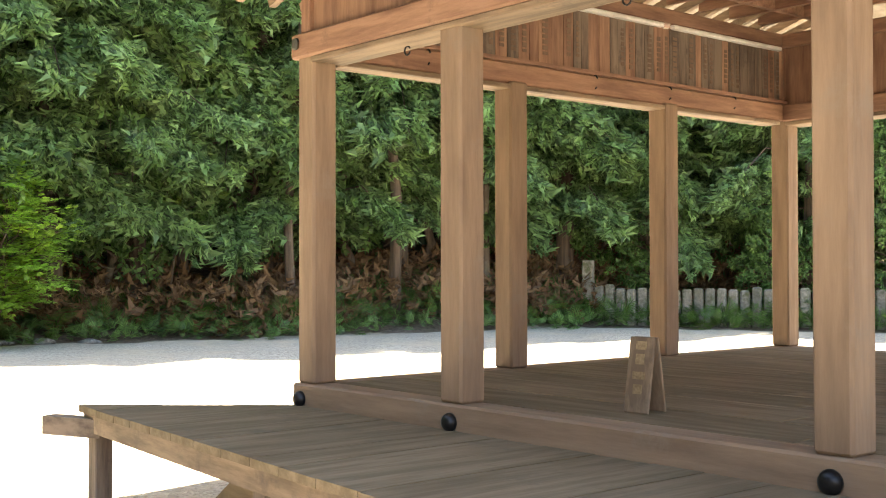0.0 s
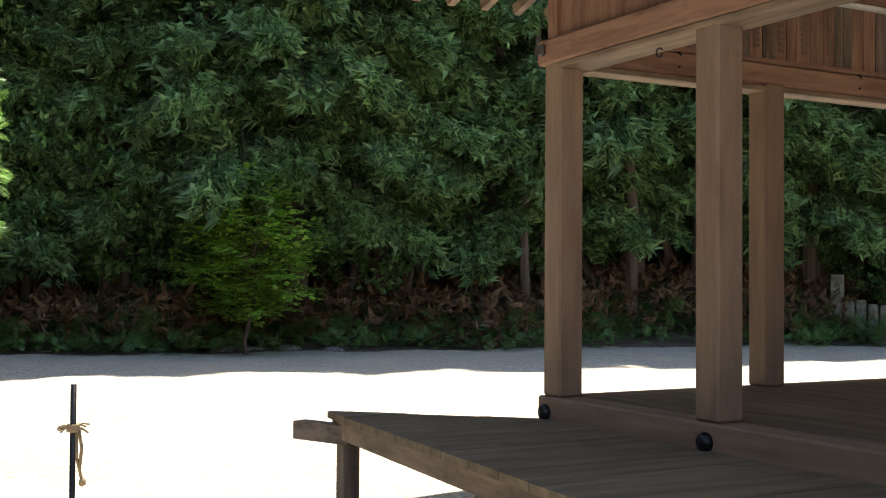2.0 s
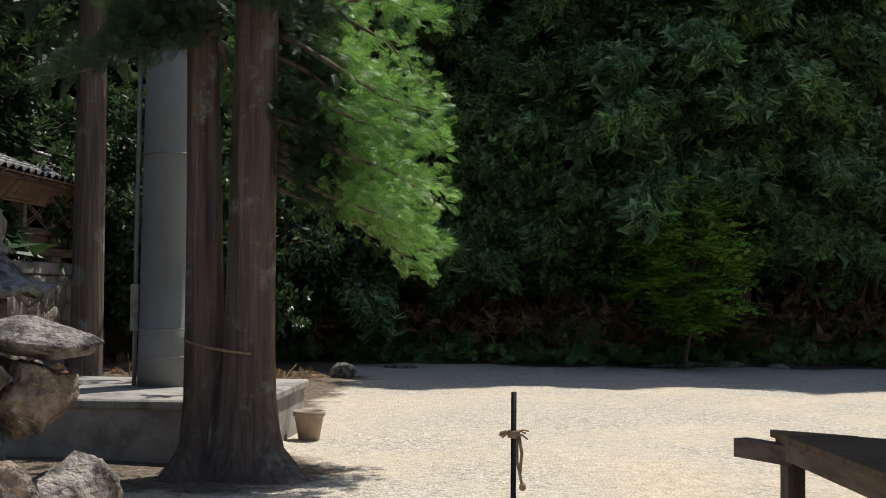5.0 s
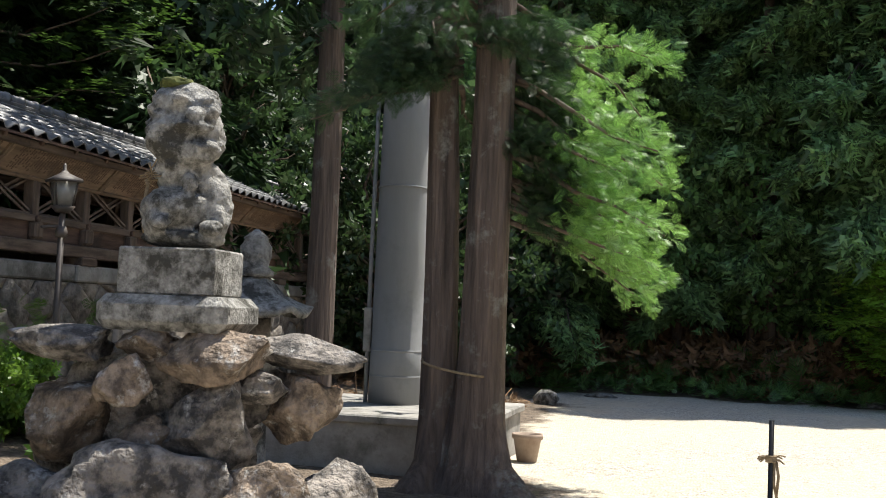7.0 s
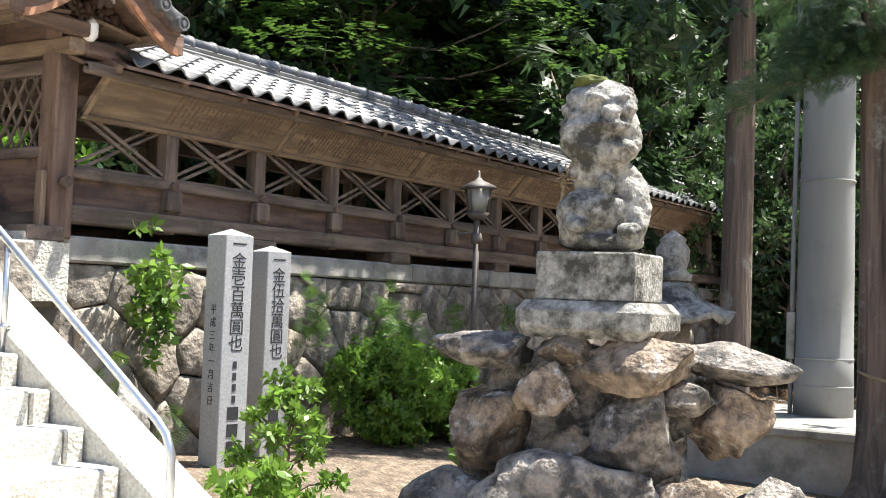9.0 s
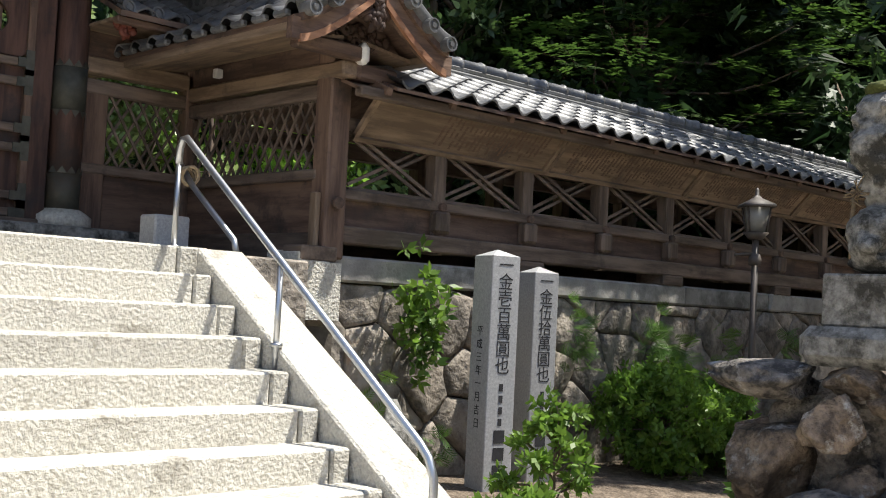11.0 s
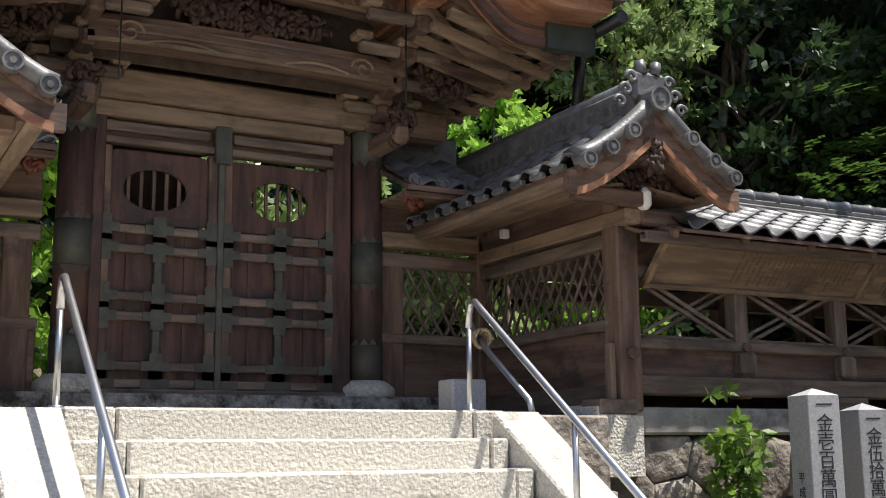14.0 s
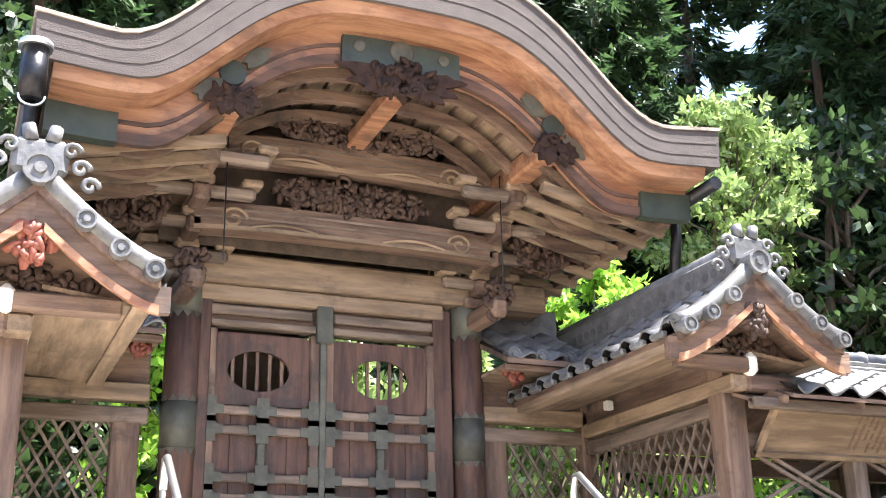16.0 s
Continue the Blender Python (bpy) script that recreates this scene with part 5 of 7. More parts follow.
for a, b, c, d, ax in ((-0.04, W + 0.04, -0.02, 0.17, "x"), (-0.04, W + 0.04, D - 0.17, D + 0.02, "x"), (-0.02, 0.17, 0.17, D - 0.17, "y"), (W - 0.17, W + 0.02, 0.17, D - 0.17, "y")):
    local("sill", box(bm_new(), a, b, c, d, FLOOR_Z - 0.18, FLOOR_Z - 0.003, 0.012), "stage_" + ax)
rnd = random.Random(2)
v = 0.172
while v < D - 0.2:
    w = min(rnd.uniform(0.38, 0.50), D - 0.172 - v)
    cut = rnd.uniform(1.6, 3.4)
    for a, b in ((0.172, cut), (cut, W - 0.172)):
        local("floor_plank", box(bm_new(), a + 0.003, b - 0.003, v + 0.003, v + w - 0.003, FLOOR_Z - 0.05, FLOOR_Z + rnd.uniform(-0.003, 0.001), 0.005), "floor")
    v += w
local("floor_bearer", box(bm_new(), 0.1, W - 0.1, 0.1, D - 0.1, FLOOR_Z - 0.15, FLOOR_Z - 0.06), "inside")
boss = lathe(bm_new(), [(0.05, 0.0), (0.05, 0.012), (0.042, 0.03), (0.026, 0.042), (0.01, 0.046)], (0, 0, 0), 18)
bmesh.ops.rotate(boss, verts=boss.verts[:], cent=(0, 0, 0), matrix=Matrix.Rotation(radians(90), 3, "X"))
BOSS = mesh_of("iron_boss", boss, "black_iron")
for u in (0.05, 1.44, 3.60):
    ob = new("iron_boss", BOSS)
    ob.parent, ob.location = stage, (u, -0.02, 0.69)
    tagged(ob, "round black iron boss")
# ring beams, panels, plates
for v0, v1 in ((0.0, 0.15), (D - 0.15, D)):
    local("ring_beam", box(bm_new(), -0.05, W + 0.05, v0 - 0.03, v1 - 0.03, BEAM_Z, BEAM_Z + 0.15, 0.012), "upper_x")
    local("soffit_board", box(bm_new(), 0.15, W - 0.15, v0 - 0.02, v1 + 0.07, BEAM_Z - 0.035, BEAM_Z - 0.002, 0.006), "pale_x")
    local("upper_beam", box(bm_new(), -0.02, W + 0.02, v0 - 0.01, v1 - 0.02, 3.40, 3.52, 0.012), "upper_x")
    local("panel", box(bm_new(), 0.1, W - 0.1, v0 + 0.03, v0 + 0.06, BEAM_Z + 0.15, 3.40), "upper_z")
    for u in (0.07, 1.39, 2.5, 3.62, W - 0.07):
        local("panel_post", box(bm_new(), u - 0.045, u + 0.045, v0 - 0.005, v0 + 0.11, BEAM_Z + 0.15, 3.40, 0.008), "upper_z")
for u0, u1 in ((0.0, 0.15), (W - 0.15, W)):
    local("ring_beam", box(bm_new(), u0 + 0.005, u1 - 0.005, 0.12, D - 0.18, BEAM_Z + 0.001, BEAM_Z + 0.149, 0.012), "upper_y")
    local("soffit_board", box(bm_new(), u0 - 0.01, u1 + 0.01, 0.23, D - 0.25, BEAM_Z - 0.035, BEAM_Z - 0.002, 0.006), "pale_y")
    local("upper_beam", box(bm_new(), u0 + 0.01, u1 - 0.01, 0.13, D - 0.17, 3.401, 3.519, 0.012), "upper_y")
    local("sill_bead", box(bm_new(), u0 + 0.02, u1 + 0.03, 0.13, D - 0.17, BEAM_Z + 0.15, BEAM_Z + 0.175), "upper_y")
# inscribed slats on the far inner side
rnd = random.Random(15)
v = 0.2
while v < D - 0.2:
    w = rnd.uniform(0.07, 0.13)
    slat = local("name_slat", box(bm_new(), 0.085, 0.11 + rnd.uniform(0, 0.008), v + 0.002, v + w - 0.002, BEAM_Z + 0.18, 3.36), "upper_z" if rnd.random() < 0.5 else "grey_z")
    if rnd.random() < 0.55:
        bm = bm_new()
        z = 3.33 - rnd.uniform(0, 0.05)
        while z > BEAM_Z + 0.26:
            d = rnd.uniform(0.02, 0.035)
            box(bm, 0.118, 0.121, v + w * 0.3, v + w * 0.7, z - d, z)
            z -= d + 0.012
        local("writing", bm, "faded_ink", slat, "faded brush writing")
    v += w
for a, b in ((0.3, 3.3), (3.42, D - 0.2)):
    local("white_tube", box(bm_new(), 0.10, 0.15, a, b, 3.365, 3.40, 0.008), "white", label="long white painted batten")
for v in (0.9, 2.5, 3.36, 4.2):
    hook = tube(bm_new(), [(0.14 + 0.03 * math.cos(a), v, BEAM_Z + 0.10 + 0.05 * math.sin(a)) for a in np.linspace(0.5, 5.4, 10)], 0.006, 6)
    local("hook", hook, "black_iron")
for u in (0.9, 2.5):
    hook = tube(bm_new(), [(u + 0.025 * math.cos(a), 0.13, BEAM_Z - 0.06 + 0.025 * math.sin(a)) for a in np.linspace(0.5, 6.0, 10)], 0.005, 6)
    local("hook", hook, "black_iron")
local("corner_fitting", box(bm_new(), 0.0, 0.05, -0.06, -0.03, BEAM_Z + 0.05, BEAM_Z + 0.12, 0.01), "patina")
# coffered ceiling, roof
ceil = bm_new()
box(ceil, 0.1, W - 0.1, 0.1, D - 0.1, 3.66, 3.68)
for k in range(1, 12):
    box(ceil, 0.1 + k * 0.4, 0.15 + k * 0.4, 0.1, D - 0.1, 3.56, 3.659)
    box(ceil, 0.101, W - 0.101, 0.1 + k * 0.41, 0.15 + k * 0.41, 3.561, 3.655)
local("ceiling", ceil, "upper_x", label="coffered wooden ceiling")
# roof is out of view; its overhangs are drawn out to shade the walk
O = 2.0
eave, top = 4.05, 6.2
roof_bm = bm_new()
outer = [(-2.3, -1.05, eave), (W + O, -1.05, eave), (W + O, D + O, eave), (-2.3, D + O, eave)]
ridge = [(1.6, D / 2, top), (W - 1.6, D / 2, top)]
vs = [roof_bm.verts.new(p) for p in outer + ridge]
under = [roof_bm.verts.new((p[0], p[1], p[2] - 0.12)) for p in outer + ridge]
for f in ((0, 1, 5, 4), (1, 2, 5), (2, 3, 4, 5), (3, 0, 4)):
    roof_bm.faces.new([vs[i] for i in f])
    roof_bm.faces.new([under[i] for i in reversed(f)])
for i in range(4):
    j = (i + 1) % 4
    roof_bm.faces.new((vs[i], under[i], under[j], vs[j]))
local("roof", roof_bm, "bark_top", label="hipped bark roof")
for k in range(27):
    s = -0.9 + k * (W + 1.8) / 26
    local("rafter", beam(bm_new(), (s, -0.98, 3.33), (s, 0.3, 3.72), 0.055, 0.07), "pale_y")
    local("rafter", beam(bm_new(), (-0.98, s, 3.33), (0.3, s, 3.72), 0.055, 0.07), "pale_x")
# the lower boarded walk in front
front = lambda u: -1.025 - 0.09 * (u + 0.87)
u = -0.86
rnd = random.Random(6)
while u < 5.2:
    w = rnd.uniform(0.26, 0.34)
    a, b = u + 0.003, u + w - 0.003
    inner = lambda x: -0.024 if x > 0.0 else -0.024 + x * 1.13
    z = WALK_Z + rnd.uniform(-0.004, 0.002)
    local("walk_plank", slab(bm_new(), [(a, front(a), z), (b, front(b), z), (b, inner(b), z), (a, inner(a), z)], (0, 0, -0.04)), "floor_y")
    u += w
walk_a, walk_b = Vector((-0.80, front(-0.8) + 0.06, WALK_Z - 0.095)), Vector((5.2, front(5.2) + 0.06, WALK_Z - 0.095))
local("walk_beam", beam(bm_new(), walk_a, walk_b, 0.09, 0.105), "pale_x")
local("stub_beam", beam(bm_new(), (-1.02, -1.145, WALK_Z - 0.12), (-0.6, -0.965, WALK_Z - 0.12), 0.11, 0.11), "grey_x")
for u in (-0.70, 1.55, 3.6):
    local("walk_leg", box(bm_new(), u - 0.055, u + 0.055, front(u) + 0.03, front(u) + 0.14, -0.05, WALK_Z - 0.14, 0.008), "grey_z")
local("walk_brace", slab(bm_new(), [(0.1, -0.85, 0.0), (1.0, -0.95, 0.52), (1.9, -0.98, 0.52), (1.9, -0.9, 0.0)], (0, 0.04, 0)), "floor", label="leaning board under the walk")
sign = thing("folding_sign", (0, 0, 0), "small folding wooden sign with brushed writing, standing on the stage floor", "sign")
sign.location = Matrix.Rotation(radians(STAGE_TURN), 3, "Z") @ Vector((2.30, 0.48, 0)) + Vector((STAGE_AT[0], STAGE_AT[1], FLOOR_Z))
sign.rotation_euler = (0, 0, radians(STAGE_TURN + 6))
foot = foot_of(sign)
for s, lab in ((-1, "front_board"), (1, "back_board")):
    bm = beam(bm_new(), foot + Vector((0, s * 0.075, 0.0)), foot + Vector((0, s * 0.012, 0.36)), 0.014, 0.14, up=(1, 0, 0), bevel=0.003)
    brd = part(lab, bm, "pale_z", sign)
    if s < 0:
        for k, (w, h) in enumerate(((0.06, 0.04), (0.05, 0.05), (0.07, 0.035), (0.05, 0.045))):
            z = 0.30 - k * 0.07
            y = -0.075 + 0.063 * (z / 0.36) - 0.010
            part("writing", beam(bm_new(), foot + Vector((0, y, z)), foot + Vector((0, y + 0.063 * h / 0.36, z + h)), 0.003, w, up=(1, 0, 0)), "rope", brd)

# ---- inscribed granite posts before the wall ----
def text_mesh(name, body, size, mat):
    curve = bpy.data.curves.new(name, "FONT")
    curve.body, curve.size, curve.extrude, curve.align_x, curve.align_y = body, size, 0.0015, "CENTER", "CENTER"
    tmp = bpy.data.objects.new(name, curve)
    scene.collection.objects.link(tmp)
    bpy.context.view_layer.update()
    mesh = bpy.data.meshes.new_from_object(tmp.evaluated_get(bpy.context.evaluated_depsgraph_get()))
    bpy.data.objects.remove(tmp)
    mesh.materials.append(M[mat])
    return mesh


def stone_post(x, y, side, high, turn, z0, front_text, bars, side_text, label):
    p = thing("stone_post", (x, y, z0), label, "stone post", "inscribed posts")
    p.rotation_euler = (0, 0, radians(turn))
    h = side / 2
    bm = bm_new()
    box(bm, x - h, x + h, y - h, y + h, z0 - 0.1, z0 + high - 0.05)
    bmesh.ops.bevel(bm, geom=[e for e in bm.edges if abs(e.verts[0].co.z - e.verts[1].co.z) > 0.5], offset=0.006, segments=1, affect="EDGES")
    tip = [bm.verts.new((x + a * h, y + b * h, z0 + high - 0.05)) for a, b in ((-1, -1), (1, -1), (1, 1), (-1, 1))]
    apex = bm.verts.new((x, y, z0 + high))
    for k in range(4):
        bm.faces.new((tip[k], tip[(k + 1) % 4], apex))
    shaft = part("shaft", bm, "granite_cut", p)
    def letter(ch, sx, sz, size, face):
        ob = new("character", text_mesh("character", ch, size, "ink"))
        ob.parent = shaft
        if face == 0:
            ob.matrix_local = pose(sx, -h - 0.001, sz, 90, 0, 0)
        else:
            ob.matrix_local = pose(-h - 0.001, sx, sz, 90, 0, -90)
    z = high - 0.12
    for ch in front_text:
        letter(ch, 0.0, z, 0.125, 0)
        z -= 0.117
    for w, hgt in bars:
        bm = box(bm_new(), x - w / 2, x + w / 2, y - h - 0.003, y - h + 0.002, z0 + z - hgt, z0 + z)
        part("writing", bm, "ink", shaft)
        z -= hgt + 0.03
    z = high - 0.58
    for ch in side_text:
        letter(ch, 0.0, z, 0.075, 1)
        z -= 0.092
    return p


small = [(0.03, 0.05)] * 4
names = [(0.09, 0.09)] * 4
stone_post(5.995, 6.376, 0.235, 1.79, -13, 0.15, "一金壱百萬圓也", small + names, "平成三年一月吉日", "tall square grey granite post with carved black writing")
stone_post(6.69, 6.592, 0.225, 1.70, -13, 0.16, "一金伍拾萬圓也", small + names, "", "square grey granite post with carved writing, in shade")

# ---- guardian lion on a heap of boulders ----
LX, LY = 6.235, 3.60
VIEW = Vector((LX + 0.25, LY - 0.55, 0)).normalized()
SIDE = Vector((VIEW.y, -VIEW.x, 0))


def heap(s, d, z):
    """A place by metres to the side, metres away from the court, and height."""
    return Vector((LX, LY, 0)) + SIDE * s + VIEW * d + Vector((0, 0, z * 1.06))


TURN = math.degrees(math.atan2(SIDE.y, SIDE.x))
mound = thing("boulder_mound", (LX, LY, 0), "mound of rough lichen-spotted boulders carrying a lion statue", "boulder mound")
rocks = [  # side, away, height, half sizes, dark, seed
    (-0.10, -0.35, 0.28, (0.62, 0.40, 0.36), 1, 1), (-0.80, -0.20, 0.20, (0.36, 0.30, 0.26), 1, 2), (0.55, -0.35, 0.25, (0.30, 0.28, 0.30), 0, 3),
    (0.95, -0.10, 0.22, (0.36, 0.32, 0.30), 1, 4), (-0.62, 0.05, 0.72, (0.34, 0.32, 0.30), 0, 5), (0.22, -0.28, 0.72, (0.30, 0.26, 0.34), 1, 6),
    (-0.17, -0.20, 0.60, (0.22, 0.20, 0.16), 0, 7), (0.78, 0.05, 0.78, (0.28, 0.28, 0.30), 0, 8), (-0.30, -0.30, 0.94, (0.19, 0.18, 0.17), 0, 9),
    (-0.66, 0.0, 1.13, (0.40, 0.30, 0.11), 1, 10), (0.22, -0.28, 1.08, (0.42, 0.30, 0.20), 0, 11), (0.78, 0.0, 1.10, (0.42, 0.30, 0.13), 1, 12),
    (0.52, -0.16, 0.90, (0.20, 0.18, 0.12), 1, 13), (-0.16, -0.18, 1.14, (0.20, 0.20, 0.12), 0, 14), (0.0, 0.35, 0.60, (0.80, 0.45, 0.62), 1, 15),
    (-1.15, -0.30, 0.12, (0.30, 0.26, 0.20), 1, 16), (0.30, -0.62, 0.12, (0.34, 0.26, 0.22), 1, 17), (-0.45, -0.65, 0.10, (0.40, 0.26, 0.20), 0, 18), (0.42, 0.10, 0.80, (0.24, 0.22, 0.24), 1, 19)]
for s, d, z, size, dark, seed in rocks:
    part("boulder", boulder(bm_new(), heap(s, d, z), size, seed, TURN + (seed * 37) % 40 - 20, 0.16, 12, 4), "rock_dark" if dark else "rock", mound)
pedestal = thing("stone_pedestal", (LX, LY, 1.29), "two-tier square granite pedestal stained black", "pedestal")


def turned_box(x, y, half_x, half_y, z0, z1, turn, bevel):
    bm = box(bm_new(), -half_x, half_x, -half_y, half_y, z0, z1, bevel)
    bmesh.ops.transform(bm, verts=bm.verts[:], matrix=Matrix.Translation((x, y, 0)) @ Matrix.Rotation(radians(turn), 4, "Z"))
    return bm


part("plinth", turned_box(LX, LY, 0.42, 0.34, 1.29, 1.51, TURN - 22, 0.06), "granite_old", pedestal)
part("die", turned_box(LX, LY, 0.31, 0.26, 1.51, 1.80, TURN - 22, 0.012), "granite_old", pedestal)
lion = bm_new()
made = []
def lump(s, d, z, a, b, c):
    m = Matrix.Translation(heap(s, d, z)) @ Matrix.Rotation(radians(TURN), 4, "Z") @ Matrix.Diagonal((a * 1.04, b * 1.04, c * 1.06, 1))
    made.extend(bmesh.ops.create_icosphere(lion, subdivisions=4, radius=1.0, matrix=m)["verts"])
lump(0.0, 0.02, 1.76, 0.25, 0.22, 0.06)
lump(-0.06, -0.06, 1.935, 0.20, 0.16, 0.125)
lump(0.17, 0.06, 1.98, 0.12, 0.17, 0.21)
lump(0.02, 0.03, 2.12, 0.19, 0.155, 0.14)
lump(-0.03, -0.04, 2.18, 0.17, 0.13, 0.12)
lump(-0.02, 0.0, 2.40, 0.225, 0.20, 0.24)
lump(-0.03, 0.0, 2.53, 0.21, 0.19, 0.165)
lump(0.02, -0.14, 2.27, 0.17, 0.10, 0.085)
lump(-0.15, -0.09, 2.36, 0.09, 0.12, 0.18)
lump(0.07, -0.15, 2.52, 0.11, 0.08, 0.09)
lump(0.20, -0.04, 1.88, 0.07, 0.10, 0.12)
lump(-0.17, -0.12, 1.86, 0.07, 0.10, 0.10)
curls = random.Random(3)
for k in range(22):
    a, h = curls.uniform(0, 6.28), curls.uniform(2.30, 2.66)
    w = 0.225 * math.sqrt(max(0.08, 1 - ((h - 2.45) / 0.27) ** 2))
    if math.sin(a) > -0.75 or h < 2.36:
        r = curls.uniform(0.025, 0.04)
        lump(-0.03 + w * math.cos(a), w * 0.92 * math.sin(a), h, r, r, r)
for s_, d_, z_, a_, b_, c_ in ((-0.06, -0.21, 2.56, 0.05, 0.03, 0.03), (0.10, -0.20, 2.57, 0.05, 0.03, 0.03), (0.03, -0.24, 2.47, 0.06, 0.04, 0.045), (0.03, -0.22, 2.40, 0.12, 0.05, 0.03),
                               (0.03, -0.20, 2.29, 0.11, 0.05, 0.03), (-0.14, -0.20, 1.84, 0.06, 0.07, 0.05), (0.16, -0.18, 1.82, 0.07, 0.07, 0.05), (0.02, -0.16, 2.08, 0.05, 0.04, 0.06)):
    lump(s_, d_, z_, a_, b_, c_)
rough_mesh = bpy.data.meshes.new("lion_rough")
lion.to_mesh(rough_mesh)
lion.free()
rough = new("lion_rough", rough_mesh)
joined = rough.modifiers.new("join", "REMESH")
joined.mode, joined.voxel_size = "VOXEL", 0.013
bpy.context.view_layer.update()
solid = bpy.data.meshes.new_from_object(rough.evaluated_get(bpy.context.evaluated_depsgraph_get()))
bpy.data.objects.remove(rough)
lion = bm_new()
lion.from_mesh(solid)
for k in range(3):
    bmesh.ops.smooth_vert(lion, verts=lion.verts[:], factor=0.5, use_axis_x=True, use_axis_y=True, use_axis_z=True)
for v in lion.verts:
    q = v.co * 6.0
    k = 0.034 * noise.noise(q) + 0.018 * noise.noise(q * 2.3) + 0.008 * noise.noise(q * 5.1) + 0.004 * noise.noise(q * 11.0)
    if 2.25 < v.co.z < 2.75:
        k += 0.020 * math.sin(v.co.z * 60 + 4 * noise.noise(q * 0.8)) * abs(noise.noise(q * 1.3))
    out = v.co - Vector((LX, LY, v.co.z))
    v.co += out.normalized() * k
for f in lion.faces:
    f.smooth = True
statue = part("lion_statue", lion, "granite_old")
tagged(statue, "weathered grey stone guardian lion with mossy head, sitting on a pedestal", "statue")
moss_patch = bm_new()
boulder(moss_patch, heap(-0.08, -0.04, 2.675), (0.11, 0.10, 0.045), 71, TURN, 0.3, 3, 3)
tagged(part("moss_patch", moss_patch, "moss"), "green moss cushion on the lion's head", "moss")
straw = bm_new()
rnd = random.Random(9)
for k in range(26):
    a = heap(-0.23 + rnd.uniform(-0.03, 0.03), -0.05 + rnd.uniform(-0.05, 0.05), 2.12 + rnd.uniform(-0.04, 0.04))
    tube(straw, [a, a + Vector((rnd.uniform(-0.06, 0.06), rnd.uniform(-0.06, 0.06), rnd.uniform(-0.05, 0.07)))], 0.004, 4)
tube(straw, [heap(-0.23, -0.05, 2.1), heap(-0.245, -0.04, 1.95), heap(-0.24, -0.03, 1.78)], 0.012, 6)
tagged(part("straw_rope", straw, "rope"), "frayed straw rope hanging at the lion's side", "rope", kind="stuff")

# ---- stone lantern behind the mound ----
lantern = thing("stone_lantern", (7.88, 3.775, 0), "mossy grey stone lantern with upturned roof", "stone lantern")
part("shaft", lathe(bm_new(), [(0.30, 0.0), (0.28, 0.16), (0.15, 0.2), (0.13, 0.9), (0.2, 1.02), (0.26, 1.1)], (7.88, 3.775, 0), 20), "granite_old", lantern)
part("fire_box", lathe(bm_new(), [(0.15, 1.1), (0.15, 1.38)], (7.88, 3.775, 0), 4, 0), "wall_stone", lantern)
cap = bm_new()
rings = [(0.42, 1.42, 0.06), (0.36, 1.47, 0.02), (0.22, 1.55, 0.0), (0.13, 1.66, 0.0), (0.1, 1.7, 0.0)]
prev = None
for r, h, lift in [(0.40, 1.38, 0.05)] + rings:
    ring = []
    for k in range(24):
        a = 2 * math.pi * k / 24
        s = abs(math.cos(3 * a / 1.0)) ** 4
        ring.append(cap.verts.new((7.88 + r * (1 + 0.12 * s) * math.cos(a), 3.775 + r * (1 + 0.12 * s) * math.sin(a), h + lift * s)))
    if prev:
        for k in range(24):
            f = cap.faces.new((prev[k], prev[(k + 1) % 24], ring[(k + 1) % 24], ring[k]))
            f.smooth = True
    else:
        cap.faces.new(list(reversed(ring)))
    prev = ring
cap.faces.new(prev)
part("roof", cap, "granite_old", lantern)
part("finial", lathe(bm_new(), [(0.14, 1.69), (0.15, 1.73), (0.10, 1.77), (0.12, 1.84), (0.125, 1.92), (0.09, 1.97), (0.1, 1.99), (0.05, 2.03), (0.01, 2.06)], (7.88, 3.775, 0), 20), "granite_old", lantern)

# ---- lamp post ----
PX, PY = 8.70, 5.94
lamp = thing("lamp_post", (PX, PY, 0.1), "slim brown lamp post with a frosted square lantern", "lamp post")
part("pole", tube(bm_new(), [(PX, PY, 0.05), (PX, PY, 2.30)], 0.028, 12), "brown_paint", lamp)
part("collar", lathe(bm_new(), [(0.05, 2.0), (0.055, 2.05), (0.04, 2.1)], (PX, PY, 0), 14), "brown_paint", lamp)
part("arm", tube(bm_new(), [(PX, PY, 2.10), (PX - 0.16, PY + 0.1, 2.08)], 0.014, 8), "brown_paint", lamp)
head = part("lantern_glass", lathe(bm_new(), [(0.095, 2.28), (0.135, 2.50)], (PX, PY, 0), 4, 0), "glass", lamp, "frosted lamp glass, unlit")
part("cap", lathe(bm_new(), [(0.19, 2.49), (0.185, 2.515), (0.05, 2.57), (0.02, 2.60), (0.02, 2.64), (0.005, 2.66)], (PX, PY, 0), 4, 0), "brown_paint", lamp)
part("seat", lathe(bm_new(), [(0.06, 2.22), (0.11, 2.28)], (PX, PY, 0), 12), "brown_paint", lamp)
for k in range(4):
    a = 2 * math.pi * k / 4
    part("rib", tube(bm_new(), [(PX + 0.098 * math.cos(a), PY + 0.098 * math.sin(a), 2.28), (PX + 0.138 * math.cos(a), PY + 0.138 * math.sin(a), 2.50)], 0.008, 6), "brown_paint", lamp)

# ---- concrete pole on a plinth, pot, stake, kerb stones ----
plinth = thing("concrete_plinth", (10.9, 3.7, 0), "low stained concrete plinth carrying a tall pole", "plinth")
part("body", box(bm_new(), 9.62, 12.0, 2.30, 4.95, -0.05, 0.525, 0.02), "concrete", plinth)
